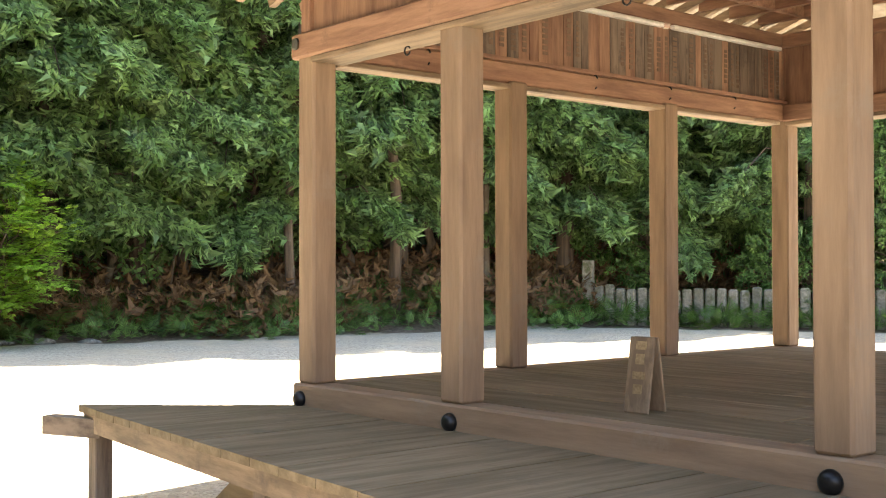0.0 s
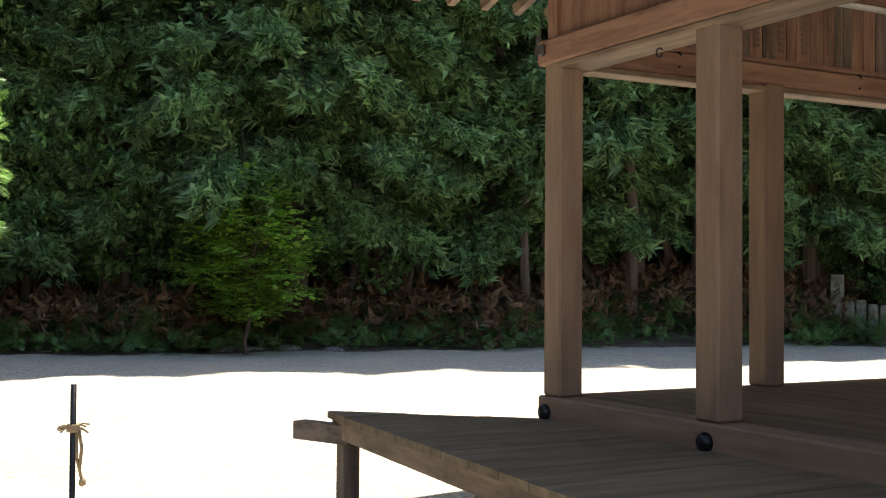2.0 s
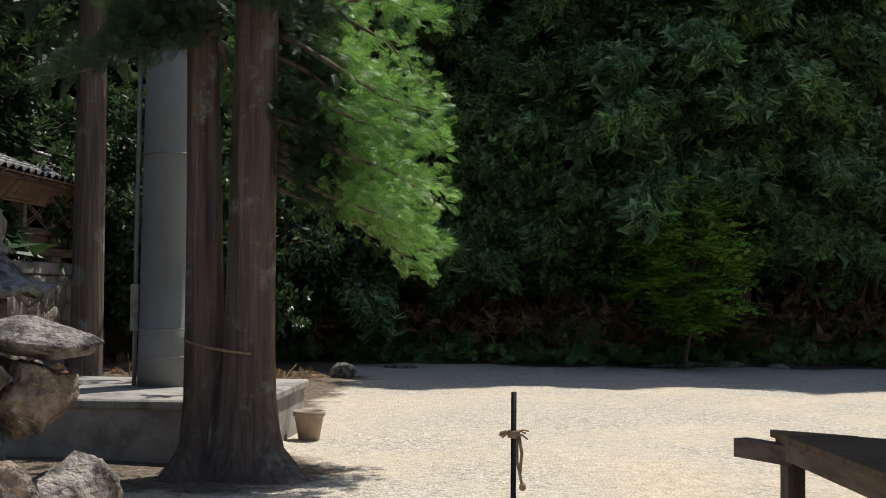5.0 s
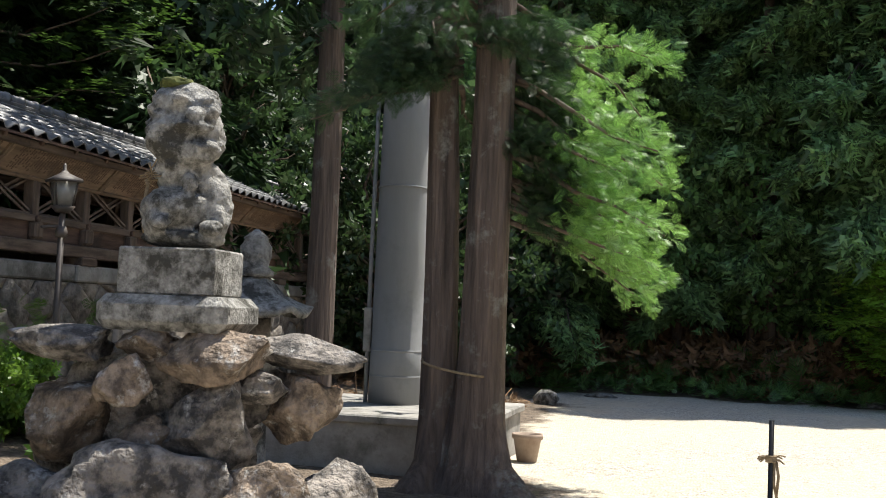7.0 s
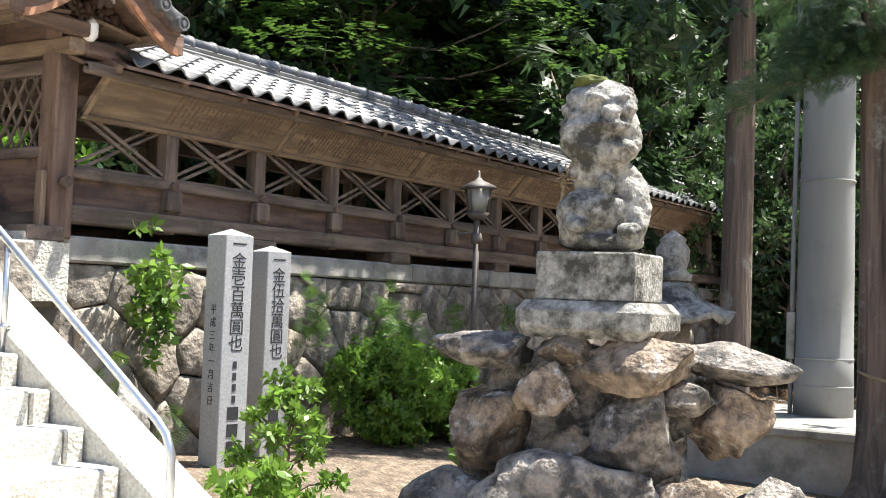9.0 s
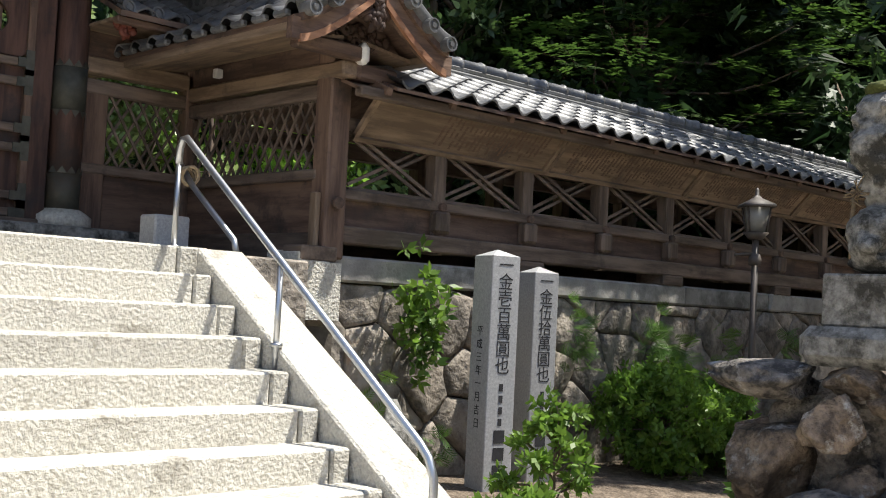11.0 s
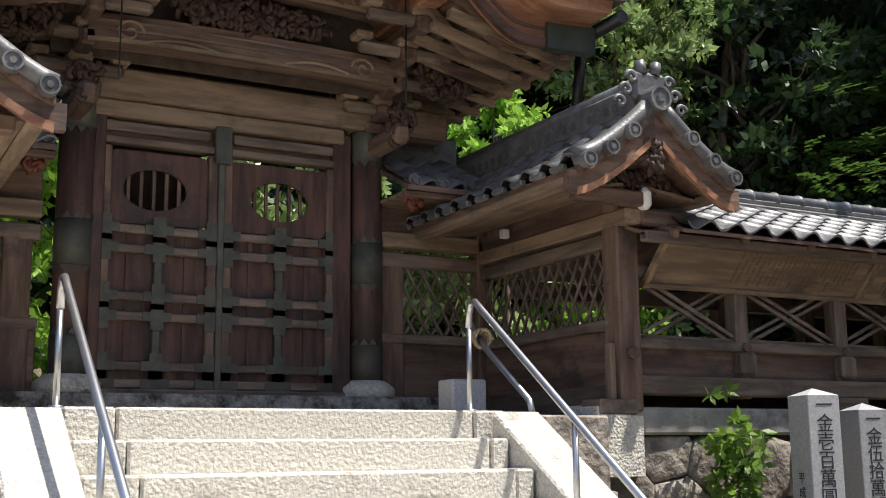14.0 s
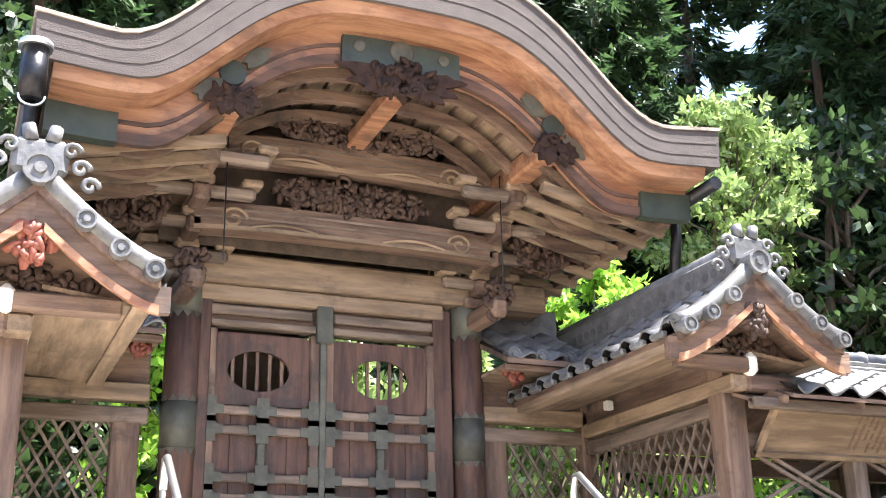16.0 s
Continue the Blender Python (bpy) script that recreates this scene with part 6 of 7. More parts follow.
part("lip", box(bm_new(), 9.58, 12.04, 2.26, 4.99, 0.45, 0.53, 0.015), "concrete", plinth)
pole = thing("utility_pole", (11.07, 3.47, 0.53), "thick grey round pole with a cable pipe and a small box", "pole")
part("shaft", lathe(bm_new(), [(0.276, 0.52), (0.268, 1.07), (0.265, 1.075), (0.260, 1.8), (0.21, 6.0), (0.155, 12.0)], (11.07, 3.47, 0), 32), "pole", pole)
for z in (0.80, 1.06, 2.74):
    part("band", lathe(bm_new(), [(0.281 - z * 0.008, z), (0.281 - z * 0.008, z + 0.02)], (11.07, 3.47, 0), 32), "pole", pole)
side = Vector((-0.30, 0.95, 0)).normalized()
cx, cy = 11.07 + side.x * 0.30, 3.47 + side.y * 0.30
part("cable_pipe", tube(bm_new(), [(cx, cy, 0.40), (cx, cy, 2.0), (cx - side.x * 0.03, cy - side.y * 0.03, 6.5)], 0.022, 10), "pole", pole)
part("meter_box", box(bm_new(), cx - 0.05, cx + 0.05, cy - 0.04, cy + 0.04, 1.05, 1.50, 0.01), "concrete", pole)
pot = thing("plant_pot", (11.13, 2.09, 0), "empty buff clay flower pot on the gravel", "plant pot")
shell = lathe(bm_new(), [(0.095, 0.0), (0.14, 0.25), (0.155, 0.25), (0.158, 0.30), (0.14, 0.30), (0.125, 0.22), (0.085, 0.02)], (11.13, 2.09, 0), 24)
part("body", shell, "terracotta", pot)
part("soil", lathe(bm_new(), [(0.128, 0.22), (0.122, 0.235)], (11.13, 2.09, 0), 20), "soil", pot)
WX, WY = 4.30, 0.133
stake = thing("iron_stake", (WX, WY, 0), "thin rusty stake with a knotted rope end, in the gravel", "stake")
part("rod", tube(bm_new(), [(WX, WY, -0.05), (WX + 0.003, WY, 1.095)], 0.0105, 10), "black_iron", stake)
bm = bm_new()
for k in range(4):
    tube(bm, [(WX + 0.018 * math.cos(a), WY + 0.018 * math.sin(a), 0.935 + 0.006 * k) for a in np.linspace(0, 6.28, 12)], 0.0055, 6)
rnd = random.Random(12)
for k in range(10):
    s = -1 if k % 2 else 1
    e = Vector((0.013 * rnd.uniform(-1, 1), s * rnd.uniform(0.03, 0.055), rnd.uniform(-0.02, 0.013)))
    p = Vector((WX, WY, 0.945))
    tube(bm, [p, p + e * 0.6 + Vector((0, 0, 0.008)), p + e], 0.0035, 5)
tube(bm, [(WX, WY - 0.02, 0.935), (WX, WY - 0.03, 0.875), (WX, WY - 0.023, 0.80)], 0.0065, 6)
tube(bm, [(WX, WY - 0.013, 0.935), (WX, WY - 0.013, 0.845), (WX, WY - 0.032, 0.76)], 0.006, 6)
part("rope", bm, "rope", stake, "frayed knotted rope")
part("rope_end", boulder(bm_new(), (WX, WY - 0.033, 0.755), (0.013, 0.013, 0.015), 5, 0, 0.2, 2, 2), "rope", stake)
for k, (x, y, l, h) in enumerate(((19.1, 2.95, 0.45, 0.28), (22.95, -1.6, 0.6, 0.10), (22.9, -3.0, 1.25, 0.12), (22.95, -4.1, 0.55, 0.12), (22.9, -4.95, 0.6, 0.10), (23.3, -7.7, 0.2, 0.22), (21.5, 2.2, 0.7, 0.1))):
    st = thing("kerb_stone", (x, y, 0), "squared grey stone at the edge of the gravel", "kerb stone", "kerb stones")
    part("body", boulder(bm_new(), (x, y, h * 0.4), (0.16, l * 0.5, h * 0.75), 40 + k, 3, 0.08, 9, 2), "granite_old", st)
big = thing("boulder", (25.0, 1.9, 0.1), "grey boulder at the forest edge", "boulder")
part("body", boulder(bm_new(), (25.0, 1.9, 0.35), (0.4, 0.5, 0.45), 55, 0, 0.2, 8, 3), "granite_old", big)

# ---- stone fence by the wood ----
F0, F1 = Vector((23.4, -17.4, 0)), Vector((16.6, -22.6, 0))
n = 32
for k in range(n):
    p = F0.lerp(F1, k / (n - 1))
    z = float(ground_height(p.x, p.y))
    rr = random.Random(k)
    if k == 0:
        post = thing("stone_fence_post", (p.x, p.y, z), "tall pale granite end post of a low fence", "fence post", "stone fence")
        part("shaft", turned_box(p.x, p.y, 0.13, 0.13, z - 0.1, z + 1.45, 37, 0.02), "mossy_stone", post)
    else:
        post = thing("stone_fence_post", (p.x, p.y, z), "mossy weathered granite fence post with a rounded top", "fence post", "stone fence")
        bm = turned_box(p.x, p.y, 0.115, 0.09, z - 0.1, z + 0.92 + rr.uniform(-0.04, 0.05), 37 + rr.uniform(-5, 5), 0.045)
        part("shaft", bm, "mossy_stone", post)
    if k < n - 1:
        q = F0.lerp(F1, (k + 1) / (n - 1))
        for hz in (0.3,):
            part("rail", beam(bm_new(), p + Vector((0, 0, z + hz)), q + Vector((0, 0, z + hz)), 0.06, 0.08), "granite_old", post)

# ---- trees and plants ----
def unit(a):
    return a / np.maximum(np.linalg.norm(a, axis=-1, keepdims=True), 1e-9)


def frond_template(pairs=4, half_wide=0.042):
    """A flat drooping spray, tip along +x, lying in xy: slim leaflets along a stem."""
    quads = []
    def leaf(base, tip, half):
        base, tip = np.array(base), np.array(tip)
        d = tip - base
        n = np.array([-d[1], d[0], 0.0])
        n = n / np.linalg.norm(n) * half
        mid = base + d * 0.45
        quads.append([base, mid + n, tip, mid - n])
    leaf((0, 0, 0), (1.0, 0, -0.16), half_wide)
    for k in range(pairs):
        s = 0.12 + 0.62 * k / pairs
        ln = 0.52 * (1 - 0.55 * k / pairs)
        for sg in (-1, 1):
            leaf((s, 0, -0.1 * s * s), (s + ln * 0.72, sg * ln * 0.62, -0.05 - 0.16 * s), half_wide)
    return np.array(quads)


def tuft_template(count=8, seed=4):
    """A loose tuft of slim pointed leaves, tip along +x, each a single triangle."""
    rs = np.random.RandomState(seed)
    tris = []
    for k in range(count):
        base = np.array([0.7 * rs.rand(), rs.normal() * 0.12, rs.normal() * 0.10])
        d = np.array([0.55 + 0.4 * rs.rand(), rs.normal() * 0.6, rs.normal() * 0.35 - 0.15])
        d = d / np.linalg.norm(d) * rs.uniform(0.35, 0.6)
        n = np.cross(d, [0, 0, 1.0] + rs.normal(size=3) * 0.4)
        n = n / np.linalg.norm(n) * rs.uniform(0.07, 0.12)
        tris.append([base - n, base + n, base + d])
    return np.array(tris)


def broad_template(count=7, seed=1):
    """A twig end with a rosette of pointed leaves."""
    rs = np.random.RandomState(seed)
    quads = []
    for k in range(count):
        base = np.array([0.5 * k / count, 0, 0])
        a = k * 2.4
        d = np.array([0.55, math.cos(a), 0.75 * math.sin(a)]) + rs.uniform(-0.2, 0.2, 3)
        d = d / np.linalg.norm(d) * rs.uniform(0.5, 0.7)
        n = np.cross(d, rs.normal(size=3))
        n = n / np.linalg.norm(n) * 0.15
        quads.append([base, base + d * 0.45 + n, base + d, base + d * 0.45 - n])
    return np.array(quads)


def maple_template():
    """A flat fan of small star-like leaves."""
    rs = np.random.RandomState(5)
    quads = []
    for k in range(9):
        c = np.array([rs.uniform(0.1, 1.0), rs.uniform(-0.45, 0.45), rs.uniform(-0.05, 0.03)])
        for a in (-0.9, 0.0, 0.9):
            b = a + rs.uniform(-0.3, 0.3)
            d = np.array([math.cos(b), math.sin(b), -0.15]) * 0.22
            n = np.array([-d[1], d[0], 0]) * 0.26
            quads.append([c, c + d * 0.5 + n, c + d, c + d * 0.5 - n])
    return np.array(quads)


TUFT, FROND, FROND_FINE, BROAD, MAPLE = tuft_template(), frond_template(4, 0.04), frond_template(7, 0.019), broad_template(), maple_template()


def scatter_leaves(name, template, at, way, size, mat, flat=0.7, seed=0):
    """One mesh with the template set at every place, pointing along way."""
    rs = np.random.RandomState(seed)
    at, way = np.asarray(at, float), unit(np.asarray(way, float))
    n = len(at)
    size = np.broadcast_to(size, (n,))
    up = unit(np.array([0, 0, 1.0]) * flat + rs.normal(size=(n, 3)) * (1 - flat))
    side = unit(np.cross(up, way))
    nor = np.cross(way, side)
    basis = np.stack([way, side, nor], 1)
    q = template.reshape(-1, 3)
    pts = np.einsum("kc,ncd->nkd", q, basis) * size[:, None, None] + at[:, None, :]
    total = n * len(q)
    return raw_mesh(name, pts.reshape(-1, 3), np.arange(total).reshape(-1, template.shape[1]), mat)


def limb(bm, p, q, r0, r1, rnd, bend=0.08, seg=6, steps=4):
    p, q = Vector(p), Vector(q)
    ln = (q - p).length
    pts = [p.lerp(q, k / steps) + Vector((rnd.uniform(-1, 1), rnd.uniform(-1, 1), rnd.uniform(-0.6, 0.6))) * bend * ln * (0 if k in (0, steps) else 1) * 0.5 for k in range(steps + 1)]
    tube(bm, pts, [r0 + (r1 - r0) * k / steps for k in range(steps + 1)], seg)


def add_crown(tree, mesh):
    ob = new("crown", mesh)
    ob.parent = tree
    return ob


def conifer(at, high, reach, low, sprays, size, seed, mat="needle", girth=0.2, label="tall dark green cedar at the edge of the wood"):
    rnd, rs = random.Random(seed), np.random.RandomState(seed)
    tree = thing("cedar_tree", at, label, "tree", "trees of the wood")
    base = Vector(at)
    bm = bm_new()
    lean = Vector((rnd.uniform(-0.03, 0.03), rnd.uniform(-0.03, 0.03), 0)) * high
    tube(bm, [base + Vector((0, 0, -0.3)), base + Vector((0, 0, 0.25)), base + lean * 0.4 + Vector((0, 0, high * 0.4)), base + lean + Vector((0, 0, high))], [girth * 1.35, girth, girth * 0.7, 0.03], 10)
    places, ways = [], []
    boughs = int(high * 5)
    for k in range(boughs):
        f = (k + rnd.random()) / boughs
        z = low + (high - low) * f
        ln = reach * (1 - f) ** 0.7 * rnd.uniform(0.65, 1.12) + 0.25
        az = k * 2.399 + rnd.uniform(-0.5, 0.5)
        d = np.array([math.cos(az), math.sin(az), 0])
        o = np.array([lean.x * z / high, lean.y * z / high, z])
        rise = rnd.uniform(0.0, 0.3)
        end = o + d * ln + np.array([0, 0, ln * (rise - 0.45)])
        if k % 2 == 0:
            tube(bm, [base + Vector(o), base + Vector(o + d * ln * 0.5 + np.array([0, 0, ln * 0.5 * rise])), base + Vector(end)], [girth * 0.16, girth * 0.1, 0.008], 5, False)
        m = max(4, int(sprays / boughs * (0.4 + 1.2 * (1 - f))))
        t = rs.uniform(0.12, 1.0, m) ** 0.75
        side = np.cross(d, [0, 0, 1.0])
        off = rs.normal(size=m) * 0.16 * ln * (1.15 - t) + rs.normal(size=m) * 0.08
        p = o + d * (ln * t)[:, None] + side * off[:, None]
        p[:, 2] += ln * (rise * t - 0.45 * t ** 2) + rs.normal(size=m) * 0.12
        w = d * rs.uniform(0.4, 1.0, m)[:, None] + side * (np.sign(off) * rs.uniform(0.1, 0.8, m))[:, None]
        w[:, 2] -= rs.uniform(0.1, 0.75, m)
        places.append(p)
        ways.append(w)
    part("trunk", bm, "bark", tree)
    add_crown(tree, scatter_leaves("crown", TUFT, np.concatenate(places), np.concatenate(ways), size * rs.uniform(0.6, 1.35, sum(map(len, places))), mat, 0.6, seed))
    return tree


def broadleaf(at, high, reach, low, clumps, size, seed, mat="leaf_dark", template=None, flat=0.3, girth=0.14, per=26, name="evergreen_tree", label="dark evergreen tree with glossy leaves", squash=0.6, lean=0.0, group="trees of the wood"):
    rnd, rs = random.Random(seed), np.random.RandomState(seed)
    template = BROAD if template is None else template
    tree = thing(name, at, label, "tree", group)
    base = Vector(at)
    bm = bm_new()
    top = base + Vector((lean * high, rnd.uniform(-0.1, 0.1) * high, high * 0.92))
    limb(bm, base + Vector((0, 0, -0.3)), top, girth, girth * 0.2, rnd, 0.10, 9, 6)
    places, ways = [], []
    for k in range(clumps):
        f = (k + 0.5) / clumps
        z = low + (high - low) * f
        wide = reach * math.sin(math.pi * min(0.98, 0.16 + 0.8 * f)) ** 0.7
        az, r = k * 2.399 + rnd.uniform(-0.4, 0.4), wide * rnd.uniform(0.35, 1.0)
        stem = base.lerp(top, min(1, max(0.12, (z * 0.8) / (high * 0.92))))
        c = Vector((base.x + lean * z + r * math.cos(az), base.y + r * math.sin(az), base.z + z))
        limb(bm, stem, c, girth * 0.28, 0.008, rnd, 0.16, 5, 4)
        rad = reach * rnd.uniform(0.22, 0.38)
        p = unit(rs.normal(size=(per, 3))) * rad * rs.uniform(0.35, 1.0, (per, 1))
        p[:, 2] *= squash
        w = p.copy() + rs.normal(size=p.shape) * 0.15
        w[:, 2] *= 0.4
        places.append(np.array(c - base) + p)
        ways.append(w)
    part("trunk", bm, "bark", tree)
    add_crown(tree, scatter_leaves("crown", template, np.concatenate(places), np.concatenate(ways), size * rs.uniform(0.7, 1.3, clumps * per), mat, flat, seed))
    return tree


def again(tree, x, y, turn, scale, lift=0.0):
    z = float(ground_height(x, y)) - 0.05 + lift
    return copy_thing(tree, Matrix.Translation((x, y, z)) @ Matrix.Rotation(radians(turn), 4, "Z") @ Matrix.Scale(scale, 4))


def gz(x, y):
    return float(ground_height(x, y)) - 0.05


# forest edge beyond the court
firs = [conifer((25.2, -1.0, gz(25.2, -1.0)), 14.5, 2.7, 2.0, 13000, 0.33, 1, "needle_lit"),
        conifer((25.0, -6.5, gz(25.0, -6.5)), 15.5, 2.9, 2.4, 13000, 0.33, 2, "needle_lit"),
        conifer((26.3, -12.5, gz(26.3, -12.5)), 14.0, 2.5, 1.6, 12500, 0.32, 3, "needle_lit")]
# the same cedars for the back rows, shade painted into their needles
shaded_firs = [conifer((27.6, 5.0, gz(27.6, 5.0)), 14.5, 2.8, 1.2, 5000, 0.48, 4, "needle_shaded"),
             conifer((31.0, 3.0, gz(31.0, 3.0)), 15.5, 2.9, 1.6, 5000, 0.48, 5, "needle_shaded"),
             conifer((29.5, -27.5, gz(29.5, -27.5)), 14.0, 2.6, 0.9, 5000, 0.46, 6, "needle_shaded")]
evergreens = [broadleaf((25.6, -4.2, gz(25.6, -4.2)), 7.0, 1.9, 1.5, 46, 0.30, 11),
              broadleaf((25.2, -9.2, gz(25.2, -9.2)), 5.4, 1.8, 1.2, 40, 0.28, 12),
              broadleaf((28.0, 3.0, gz(28.0, 3.0)), 9.0, 2.2, 1.6, 50, 0.32, 13)]
# evergreens for the back, shade painted into their leaves
shaded_evergreens = [broadleaf((10.6, 12.0, gz(10.6, 12.0)), 6.5, 1.9, 0.9, 44, 0.30, 14, "leaf_shaded"),
                   broadleaf((13.2, 11.2, gz(13.2, 11.2)), 5.4, 1.8, 0.7, 40, 0.28, 15, "leaf_shaded")]
rnd = random.Random(77)
spots = [(26.8, 1.9), (26.4, -3.4), (27.2, -8.8), (26.6, -10.9), (29.0, -15.0), (28.2, -5.2), (28.6, 0.6), (29.5, -2.4), (30.2, -8.0), (30.6, -11.8),
         (28.8, -18.5), (32.0, -15.8), (31.8, -20.5), (28.0, -23.5), (32.8, -5.6), (33.2, 0.8), (24.5, -26.5), (21.5, -29.0), (26.0, -31.0),
         (30.2, 6.6), (34.5, -3.0), (35.0, -9.5), (36.0, -14.5), (36.0, 3.5), (26.0, -4.6), (25.9, -14.4), (25.8, 3.6), (26.0, -17.6)]
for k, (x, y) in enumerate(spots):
    again((firs if x < 29.2 else shaded_firs)[k % 3], x - (1.3 if x < 28 else 0.6), y, rnd.uniform(0, 360), rnd.uniform(0.95, 1.3))
spots = [(24.9, -0.6), (25.0, -2.3), (24.9, -6.0), (25.6, -7.6), (25.5, -11.6), (26.0, -14.0), (25.6, 0.9), (25.4, -16.2), (26.2, -20.0), (25.3, 3.4), (23.2, -24.0), (27.0, -17.2),
         (24.6, 5.2)]
for k, (x, y) in enumerate(spots):
    again(evergreens[k % 3], x, y, rnd.uniform(0, 360), rnd.uniform(0.75, 1.1))
# oversized cedars behind the stage, added to throw shade on the gravel
for k, (x, y) in enumerate(((26.0, -9.8), (26.3, -13.4), (26.0, -17.2), (26.4, -21.0), (25.6, -6.2))):
    again(firs[k % 3], x, y, 70 * k, 1.4)
# cedars behind the stone fence
for k, (x, y) in enumerate(((23.9, -19.6), (21.0, -22.6), (18.6, -24.8), (22.4, -25.2), (15.8, -26.4), (25.0, -22.8))):
    again(firs[k % 3], x, y, 50 + 80 * k, 1.05)
for k, (x, y) in enumerate(((22.8, -19.0), (20.6, -21.0), (18.6, -22.8), (24.4, -18.6))):
    again(evergreens[k % 3], x, y, 40 + 95 * k, 0.55)
# slim bare trunks standing in the wood
for k, (x, y, g, h, tilt) in enumerate(((25.2, -13.1, 0.13, 9.0, 0.05), (24.8, -10.4, 0.08, 5.5, 0.0), (27.2, -19.6, 0.28, 12.0, 0.01), (26.6, -23.2, 0.12, 9.0, 0.0), (26.0, -24.4, 0.13, 9.0, 0.02), (25.4, -17.0, 0.10, 7.0, 0.02), (28.3, -21.0, 0.16, 9.0, -0.02), (25.6, -7.0, 0.12, 7.0, -0.03), (23.9, -9.6, 0.10, 8.0, 0.04), (24.0, -12.2, 0.13, 9.0, -0.05), (24.2, -14.9, 0.09, 7.5, 0.02))):
    z = gz(x, y)
    tr = thing("bare_trunk", (x, y, z), "slim reddish trunk standing bare at the wood's edge", "tree", "bare trunks")
    part("trunk", tube(bm_new(), [(x, y, z - 0.2), (x + 0.03, y + tilt * 2, z + h * 0.3), (x, y - tilt * h, z + h)], [g * 1.2, g, g * 0.5], 10), "bark", tr)
# the bright young maple before the wood, and a pale spray beside it
broadleaf((22.2, -3.15, gz(22.2, -3.15)), 3.4, 1.2, 0.8, 44, 0.36, 21, "leaf_young", MAPLE, 0.93, 0.05, 34, "maple_tree", "young maple with bright green layered leaves", 0.16)
broadleaf((24.2, -7.2, gz(24.2, -7.2)), 3.8, 0.75, 2.6, 10, 0.30, 22, "leaf_bright", FROND, 0.5, 0.04, 12, "shrub", "pale yellowish shrub at the wood's edge", 0.5)

# wood behind the gate and the gallery
back_spots = [(7.0, 14.6, 0), (9.5, 15.5, 1), (12.2, 13.6, 2), (14.5, 15.0, 0), (17.5, 12.2, 1), (16.3, 16.5, 2), (4.0, 17.5, 0), (0.8, 17.0, 1), (-2.6, 16.0, 2), (-5.5, 17.5, 0),
              (19.5, 14.5, 0), (20.5, 10.2, 2), (22.5, 12.0, 1), (6.0, 19.5, 2), (10.8, 19.0, 1), (14.0, 19.5, 0), (2.3, 20.5, 1), (18.2, 18.5, 2), (-8, 21, 1), (23.5, 8.6, 0), (0.0, 21.0, 2), (3.6, 23.5, 1), (8.2, 22.5, 0), (12.2, 22.8, 2), (-4.2, 20.5, 1), (5.2, 21.5, 0), (16.4, 9.8, 2), (14.3, 11.0, 1)]
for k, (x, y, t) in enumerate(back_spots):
    again(shaded_firs[t], x, y, rnd.uniform(0, 360), rnd.uniform(0.8, 1.2))
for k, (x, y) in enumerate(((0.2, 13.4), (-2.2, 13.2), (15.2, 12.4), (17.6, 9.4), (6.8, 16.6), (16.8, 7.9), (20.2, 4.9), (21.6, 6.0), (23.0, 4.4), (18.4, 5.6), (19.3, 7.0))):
    again(shaded_evergreens[k % 2], x, y, rnd.uniform(0, 360), rnd.uniform(0.7, 1.0))
# lower greenery seen through lattice and door opening, sunlight put into its leaf colours
for k, (x, y) in enumerate(((6.2, 13.0), (7.4, 13.2), (5.1, 13.1), (8.5, 13.0), (3.9, 13.3), (2.4, 13.2), (9.6, 13.1))):
    broadleaf((x, y - 1.2, gz(x, y - 1.2)), 2.6 + 0.3 * (k % 3), 0.8, 0.2, 26, 0.2, 60 + k, "leaf_young" if k % 2 else "leaf_sunlit", None, 0.3, 0.03, 20, "garden_shrub", "sunlit green garden shrub behind the gate", 0.8, 0.0, "garden shrubs")
# maple canopy over the gallery roof
broadleaf((13.0, 10.8, gz(13.0, 10.8)), 4.8, 3.0, 1.7, 34, 0.45, 31, "maple", MAPLE, 0.93, 0.11, 34, "maple_tree", "spreading maple with layered green leaves behind the gallery", 0.14)
broadleaf((17.0, 10.6, gz(17.0, 10.6)), 5.4, 3.0, 1.6, 28, 0.42, 32, "maple", MAPLE, 0.93, 0.10, 30, "maple_tree", "spreading maple with layered green leaves behind the gallery", 0.14)
# tree behind the wing roof, sun glare put into its pale leaf colour
broadleaf((8.7, 11.6, gz(8.7, 11.6)), 6.1, 0.95, 3.9, 34, 0.20, 33, "leaf_sunlit", None, 0.35, 0.08, 34, "broadleaf_tree", "tree behind the wing, its leaves coloured pale as in sun glare", 0.7)
broadleaf((6.4, 10.9, gz(6.4, 10.9)), 3.6, 0.5, 2.5, 14, 0.17, 34, "leaf_young", None, 0.35, 0.05, 26, "broadleaf_tree", "bright young tree between gate and wing", 0.7)

# second large trunk behind the lantern
tall = thing("cedar_tree", (12.6, 4.84, 0.2), "straight cedar trunk behind the stone lantern", "tree", "trees of the wood")
part("trunk", tube(bm_new(), [(12.6, 4.84, -0.1), (12.6, 4.84, 0.5), (12.62, 4.84, 4.0), (12.64, 4.88, 13.0)], [0.24, 0.18, 0.16, 0.06], 14), "cedar", tall)
rs = np.random.RandomState(44)
pts = np.stack([12.62 + rs.normal(size=900) * 1.1, 5.0 + rs.normal(size=900) * 1.1, rs.uniform(4.2, 11, 900)], -1)
# this crown also uses the needles darkened for shade
add_crown(tall, scatter_leaves("crown", TUFT, pts - np.array([12.6, 4.84, 0.2]), rs.normal(size=(900, 3)) * [1, 1, 0.4] + [0, 0, -0.4], 0.42, "needle_shaded", 0.6, 44))

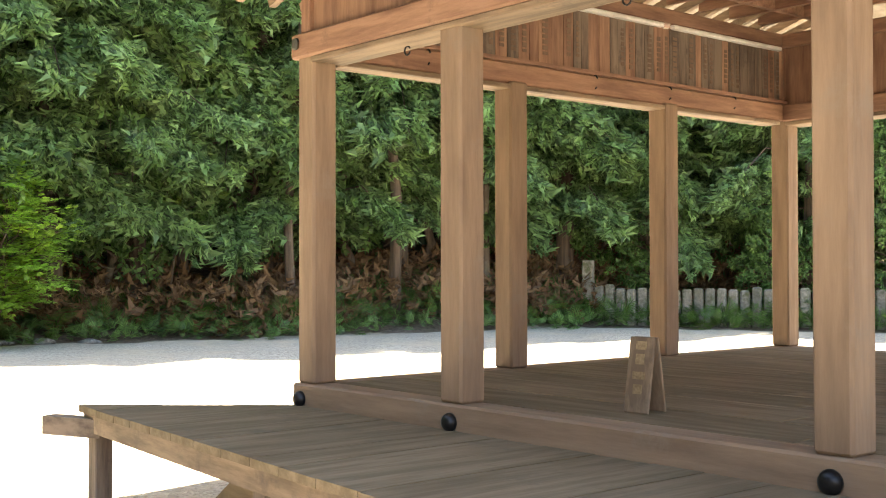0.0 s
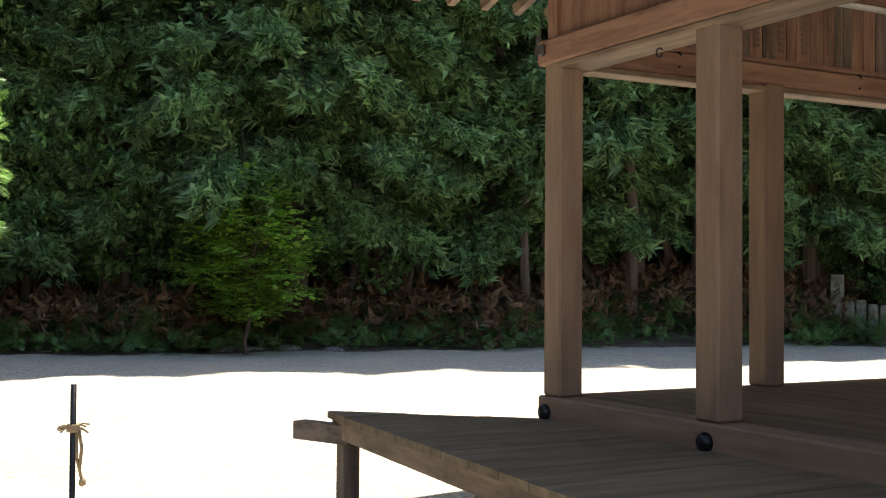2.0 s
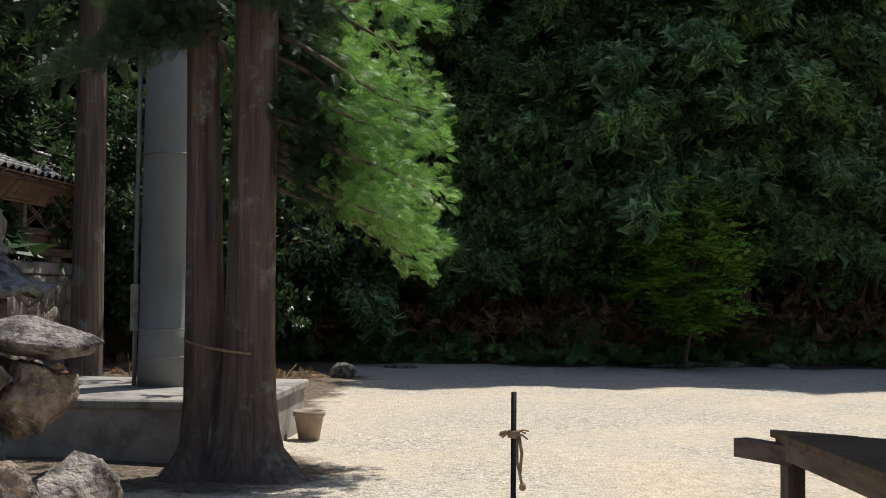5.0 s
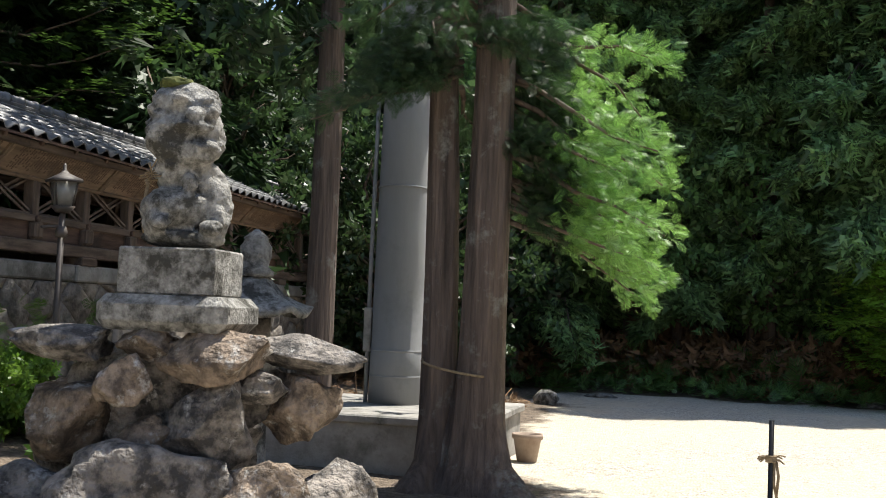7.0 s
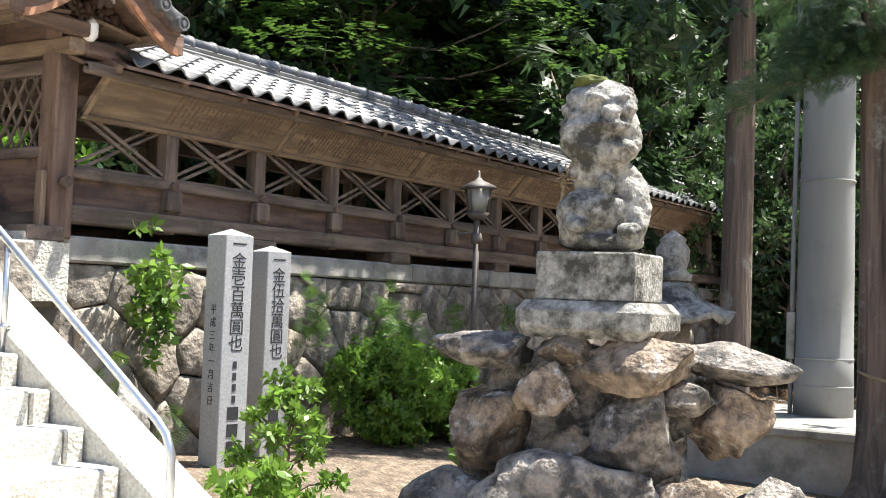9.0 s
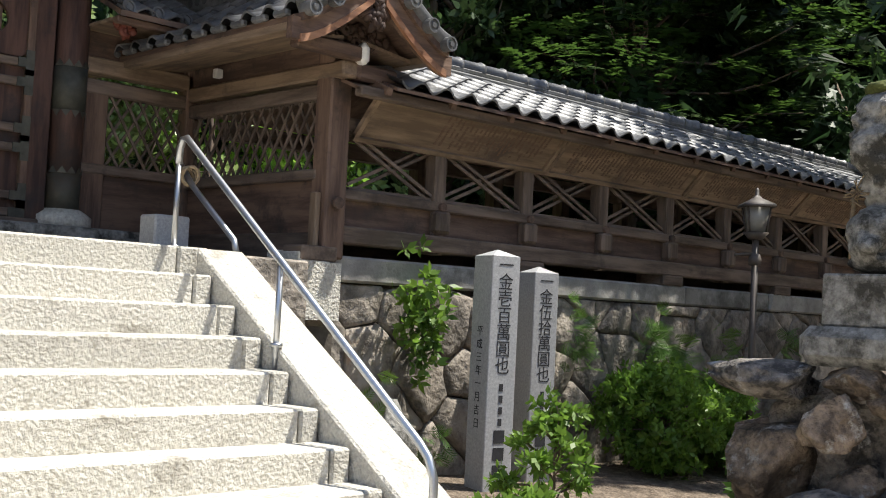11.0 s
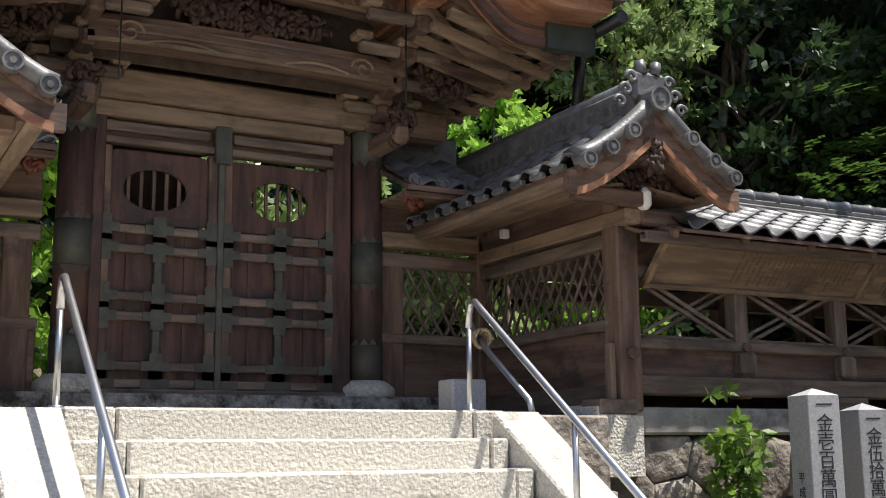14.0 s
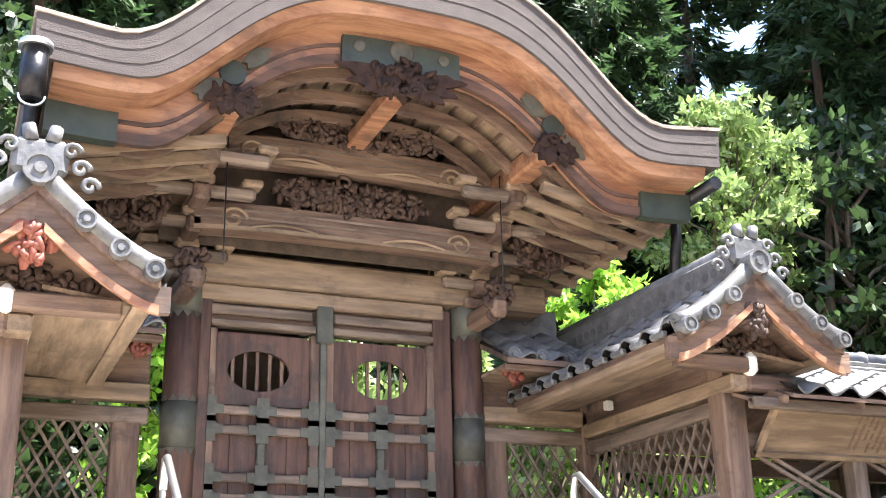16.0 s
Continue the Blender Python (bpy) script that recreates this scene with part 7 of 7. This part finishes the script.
# ---- the twin-stemmed cedar beside the plinth ----
TX, TY = 9.05, 2.36
twin = thing("twin_cedar", (TX, TY, 0), "old twin-stemmed cedar with fibrous bark, flaring roots and low green boughs", "tree")
to_eye = Vector((0.35 - TX, 0.35 - TY, 0)).normalized()
left = Vector((to_eye.y, -to_eye.x, 0))
if left.y < 0:
    left = -left


def flared(bm, stem, radii, seg, seed, flare):
    rings = []
    for i, (p, r) in enumerate(zip(stem, radii)):
        ring = []
        for k in range(seg):
            a = 2 * math.pi * k / seg
            q = Vector((math.cos(a) * 1.6, math.sin(a) * 1.6, p.z * 0.8 + seed))
            rr = r * (1 + 0.13 * noise.noise(q) + 0.05 * math.sin(a * 9 + p.z * 0.6)) + flare[i] * max(0, math.sin(a * 2.5 + seed)) ** 2
            ring.append(bm.verts.new(p + Vector((math.cos(a) * rr, math.sin(a) * rr, 0))))
        rings.append(ring)
    for a, b in zip(rings, rings[1:]):
        for k in range(seg):
            f = bm.faces.new((a[k], a[(k + 1) % seg], b[(k + 1) % seg], b[k]))
            f.smooth = True
    return bm


def at_tree(s, z, d=0.0):
    return Vector((TX, TY, z)) + left * s + to_eye * d


zs = [-0.1, 0.08, 0.25, 0.6, 1.1, 1.8, 2.6, 3.4, 4.4, 8.0, 12.0]
bm = bm_new()
flared(bm, [at_tree(0.17 + 0.022 * min(z, 5), z, -0.10) for z in zs], [0.32, 0.26, 0.20, 0.165, 0.145, 0.135, 0.13, 0.125, 0.12, 0.09, 0.05], 36, 1.0, [0.35, 0.22, 0.09, 0.03] + [0] * 7)
part("stem", bm, "cedar", twin)
bm = bm_new()
flared(bm, [at_tree(-0.15 - 0.006 * min(z, 4), z, 0.08) for z in zs], [0.42, 0.34, 0.265, 0.215, 0.19, 0.175, 0.17, 0.165, 0.16, 0.11, 0.05], 36, 4.0, [0.45, 0.28, 0.12, 0.04] + [0] * 7)
part("stem", bm, "cedar", twin)
bm = bm_new()
ring = [at_tree(0.34 * math.cos(a), 1.02 + 0.06 * math.cos(a * 1.0 + 0.6), 0.27 * math.sin(a) + 0.03) for a in np.linspace(0, 6.2832, 30)]
tube(bm, ring, 0.011, 6)
part("rope", bm, "rope", twin, "thin old rope tied round the stems")
# boughs: those on the court side hang low in the sun
rnd, rs = random.Random(5), np.random.RandomState(5)
wood_bm = bm_new()
places, ways, lit_p, lit_w = [], [], [], []
for k in range(60):
    right_side = k % 2 == 0
    z = rnd.uniform(2.3, 4.3) if right_side else rnd.uniform(3.3, 5.6)
    ln = rnd.uniform(0.7, 1.7) if right_side else rnd.uniform(0.6, 1.4)
    if right_side:
        d = -left * rnd.uniform(0.5, 1.0) + to_eye * rnd.uniform(-1.0, 0.55)
    else:
        d = left * rnd.uniform(-0.7, 1.0) + to_eye * rnd.uniform(-0.8, 0.9)
    d.normalize()
    s0 = at_tree(-0.18 if right_side else 0.1, z)
    end = s0 + d * ln + Vector((0, 0, -ln * rnd.uniform(0.25, 0.6)))
    limb(wood_bm, s0, end, 0.03, 0.006, rnd, 0.12, 5, 4)
    m = 230
    t = rs.uniform(0.2, 1.05, m)
    side = Vector((-d.y, d.x, 0))
    off = rs.normal(size=m) * 0.11
    p = np.array(s0) + np.outer(t, np.array(end - s0)) + np.outer(off, np.array(side))
    p[:, 2] += rs.normal(size=m) * 0.06 + 0.08 * np.sin(t * 3)
    w = np.tile(np.array(d), (m, 1)) + rs.normal(size=(m, 3)) * 0.55 + np.outer(np.sign(off) * rs.uniform(0, 0.7, m), np.array(side))
    w[:, 2] -= rs.uniform(0.0, 0.7, m)
    # young picks the outer court-side sprays, which carry the sun in a lighter colour
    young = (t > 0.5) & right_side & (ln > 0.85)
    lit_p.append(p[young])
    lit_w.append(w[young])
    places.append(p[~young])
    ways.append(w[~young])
foot = np.array(foot_of(twin))
tagged(part("twig_tangle", wood_bm, "bark", twin), kind="stuff")
# inner sprays take the dark needles as painted shade, outer ones the light
for pp, ww, mt, sd in ((places, ways, "needle_shaded", 51), (lit_p, lit_w, "needle_tip_lit", 52)):
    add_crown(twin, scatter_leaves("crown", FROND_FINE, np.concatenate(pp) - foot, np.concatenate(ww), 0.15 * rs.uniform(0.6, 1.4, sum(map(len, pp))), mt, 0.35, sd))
# ---- shrubs, ferns and undergrowth ----
def shrub(at, high, reach, clumps, size, seed, mat, label, per=24, template=None, flat=0.35):
    return broadleaf(at, high, reach, high * 0.12, clumps, size, seed, mat, template, flat, 0.018, per, "shrub", label, 0.85, 0.0, "shrubs")


shrub((5.05, 5.0, 0.08), 0.92, 0.30, 20, 0.095, 71, "leaf_bright", "light green sunlit shrub before the stone posts", 14)
shrub((7.95, 6.3, 0.24), 0.85, 0.5, 44, 0.10, 72, "leaf_bright", "dense bright green shrub by the wall", 30)
shrub((8.65, 6.25, 0.24), 0.75, 0.48, 40, 0.10, 73, "leaf_bright", "dense bright green shrub by the wall", 28)
shrub((4.55, 4.75, 0.06), 0.5, 0.25, 8, 0.12, 74, "leaf_bright", "small shrub at the foot of the stair", 14)
shrub((7.4, 4.9, 0.1), 0.55, 0.4, 12, 0.14, 75, "leaf", "low green shrub beside the boulders", 18)


def wall_plant(x, z, size, count, seed, mat, template, spread=0.25):
    rs = np.random.RandomState(seed)
    p = np.stack([x + rs.normal(size=count) * spread * 0.6, WALL_Y - 0.10 - np.abs(rs.normal(size=count)) * 0.10, z + rs.normal(size=count) * spread], -1)
    w = np.stack([rs.normal(size=count), -np.abs(rs.normal(size=count)) - 0.5, rs.normal(size=count) * 0.7 - 0.1], -1)
    pl = thing("wall_plant", (x, WALL_Y - 0.1, z), "green plant growing out of the stone wall", "plant", "wall plants")
    ob = new("leaves", scatter_leaves("leaves", template, p - np.array([x, WALL_Y - 0.1, z]), w, size, mat, 0.3, seed))
    ob.parent = pl


wall_plant(5.71, 1.52, 0.16, 40, 81, "leaf_bright", BROAD, 0.2)
wall_plant(5.70, 1.32, 0.14, 26, 82, "leaf", BROAD, 0.15)
wall_plant(7.45, 1.30, 0.20, 40, 83, "leaf", FROND_FINE, 0.14)
wall_plant(8.5, 1.30, 0.26, 40, 84, "leaf", FROND_FINE, 0.12)
wall_plant(8.8, 1.05, 0.30, 36, 85, "leaf_bright", FROND_FINE, 0.13)
wall_plant(9.6, 1.2, 0.22, 24, 86, "leaf_bright", FROND_FINE, 0.14)
wall_plant(5.2, 0.55, 0.2, 26, 87, "leaf_bright", FROND_FINE, 0.2)
wall_plant(5.8, 0.45, 0.2, 22, 88, "leaf", FROND_FINE, 0.2)
wall_plant(10.8, 1.1, 0.24, 30, 89, "leaf", FROND_FINE, 0.2)
stump = thing("stone_stub", (4.95, 6.3, 0.1), "weathered standing stone fragment beside the stair", "stone")
part("body", boulder(bm_new(), (4.95, 6.2, 0.45), (0.16, 0.12, 0.5), 91, 20, 0.18, 6, 3), "granite_old", stump)


def undergrowth(name, count, seed, template, size, mat, xs, ys, zs, label, tilt=0.6):
    rs = np.random.RandomState(seed)
    x, y = rs.uniform(*xs, count), rs.uniform(*ys, count)
    x = x + 0.5 * np.sin(y * 0.9)
    z = ground_height(x, y) + rs.uniform(*zs, count)
    w = rs.normal(size=(count, 3))
    w[:, 2] = np.abs(w[:, 2]) * tilt
    mesh = scatter_leaves(name, template, np.stack([x, y, z], -1), w, size * rs.uniform(0.6, 1.4, count), mat, 0.6, seed)
    tagged(new(name, mesh), label, "undergrowth", kind="stuff")


undergrowth("ferns", 2600, 92, FROND_FINE, 0.55, "leaf", (22.9, 26.2), (-26, 4.0), (0.02, 0.55), "ferns and weeds along the foot of the wood")
rs = np.random.RandomState(98)
f = rs.uniform(-0.05, 1.0, 900)
px, py = 23.4 - 6.8 * f + rs.normal(size=900) * 0.7, -17.4 - 5.2 * f + rs.normal(size=900) * 0.7
w = rs.normal(size=(900, 3))
w[:, 2] = np.abs(w[:, 2]) * 0.8
tagged(new("fence_ferns", scatter_leaves("fence_ferns", FROND_FINE, np.stack([px, py, ground_height(px, py) + rs.uniform(0.0, 0.4, 900)], -1), w, 0.5 * rs.uniform(0.6, 1.4, 900), "leaf", 0.6, 98)), "ferns and weeds round the stone fence", "undergrowth", kind="stuff")
undergrowth("weeds", 3400, 93, FROND, 0.30, "leaf_dark", (22.4, 24.6), (-26, 5.0), (0.0, 0.25), "low dark weeds at the gravel's edge", 1.2)
undergrowth("dry_brush", 5000, 94, TUFT, 0.36, "dry", (23.1, 26.0), (-26, 5.0), (0.05, 0.9), "dry brown stems and fallen leaves under the trees", 1.0)
# scrub on both slopes uses the leaf colour darkened for shade
undergrowth("hill_scrub", 4200, 95, BROAD, 0.55, "leaf_shaded", (26.5, 40), (-32, 12), (0.1, 2.2), "dark scrub on the wooded slope")
undergrowth("terrace_scrub", 3400, 96, BROAD, 0.5, "leaf_shaded", (-10, 26), (13.2, 24), (0.1, 2.2), "dark scrub on the slope behind the gallery")
undergrowth("shade_litter", 700, 97, FROND, 0.22, "dry", (12.4, 19.5), (3.2, 8.5), (0.0, 0.08), "fallen leaves on the shaded earth", 0.3)
twigs = bm_new()
rnd = random.Random(31)
for k in range(70):
    p = Vector((rnd.uniform(12.6, 14.2), rnd.uniform(2.8, 4.6), 0.02))
    tube(twigs, [p, p + Vector((rnd.uniform(-0.4, 0.4), rnd.uniform(-0.5, 0.3), rnd.uniform(0.3, 0.8)))], [0.012, 0.004], 4)
tagged(part("brush_pile", twigs, "dry"), "bare dry twigs beside the plinth", "brushwood", kind="stuff")
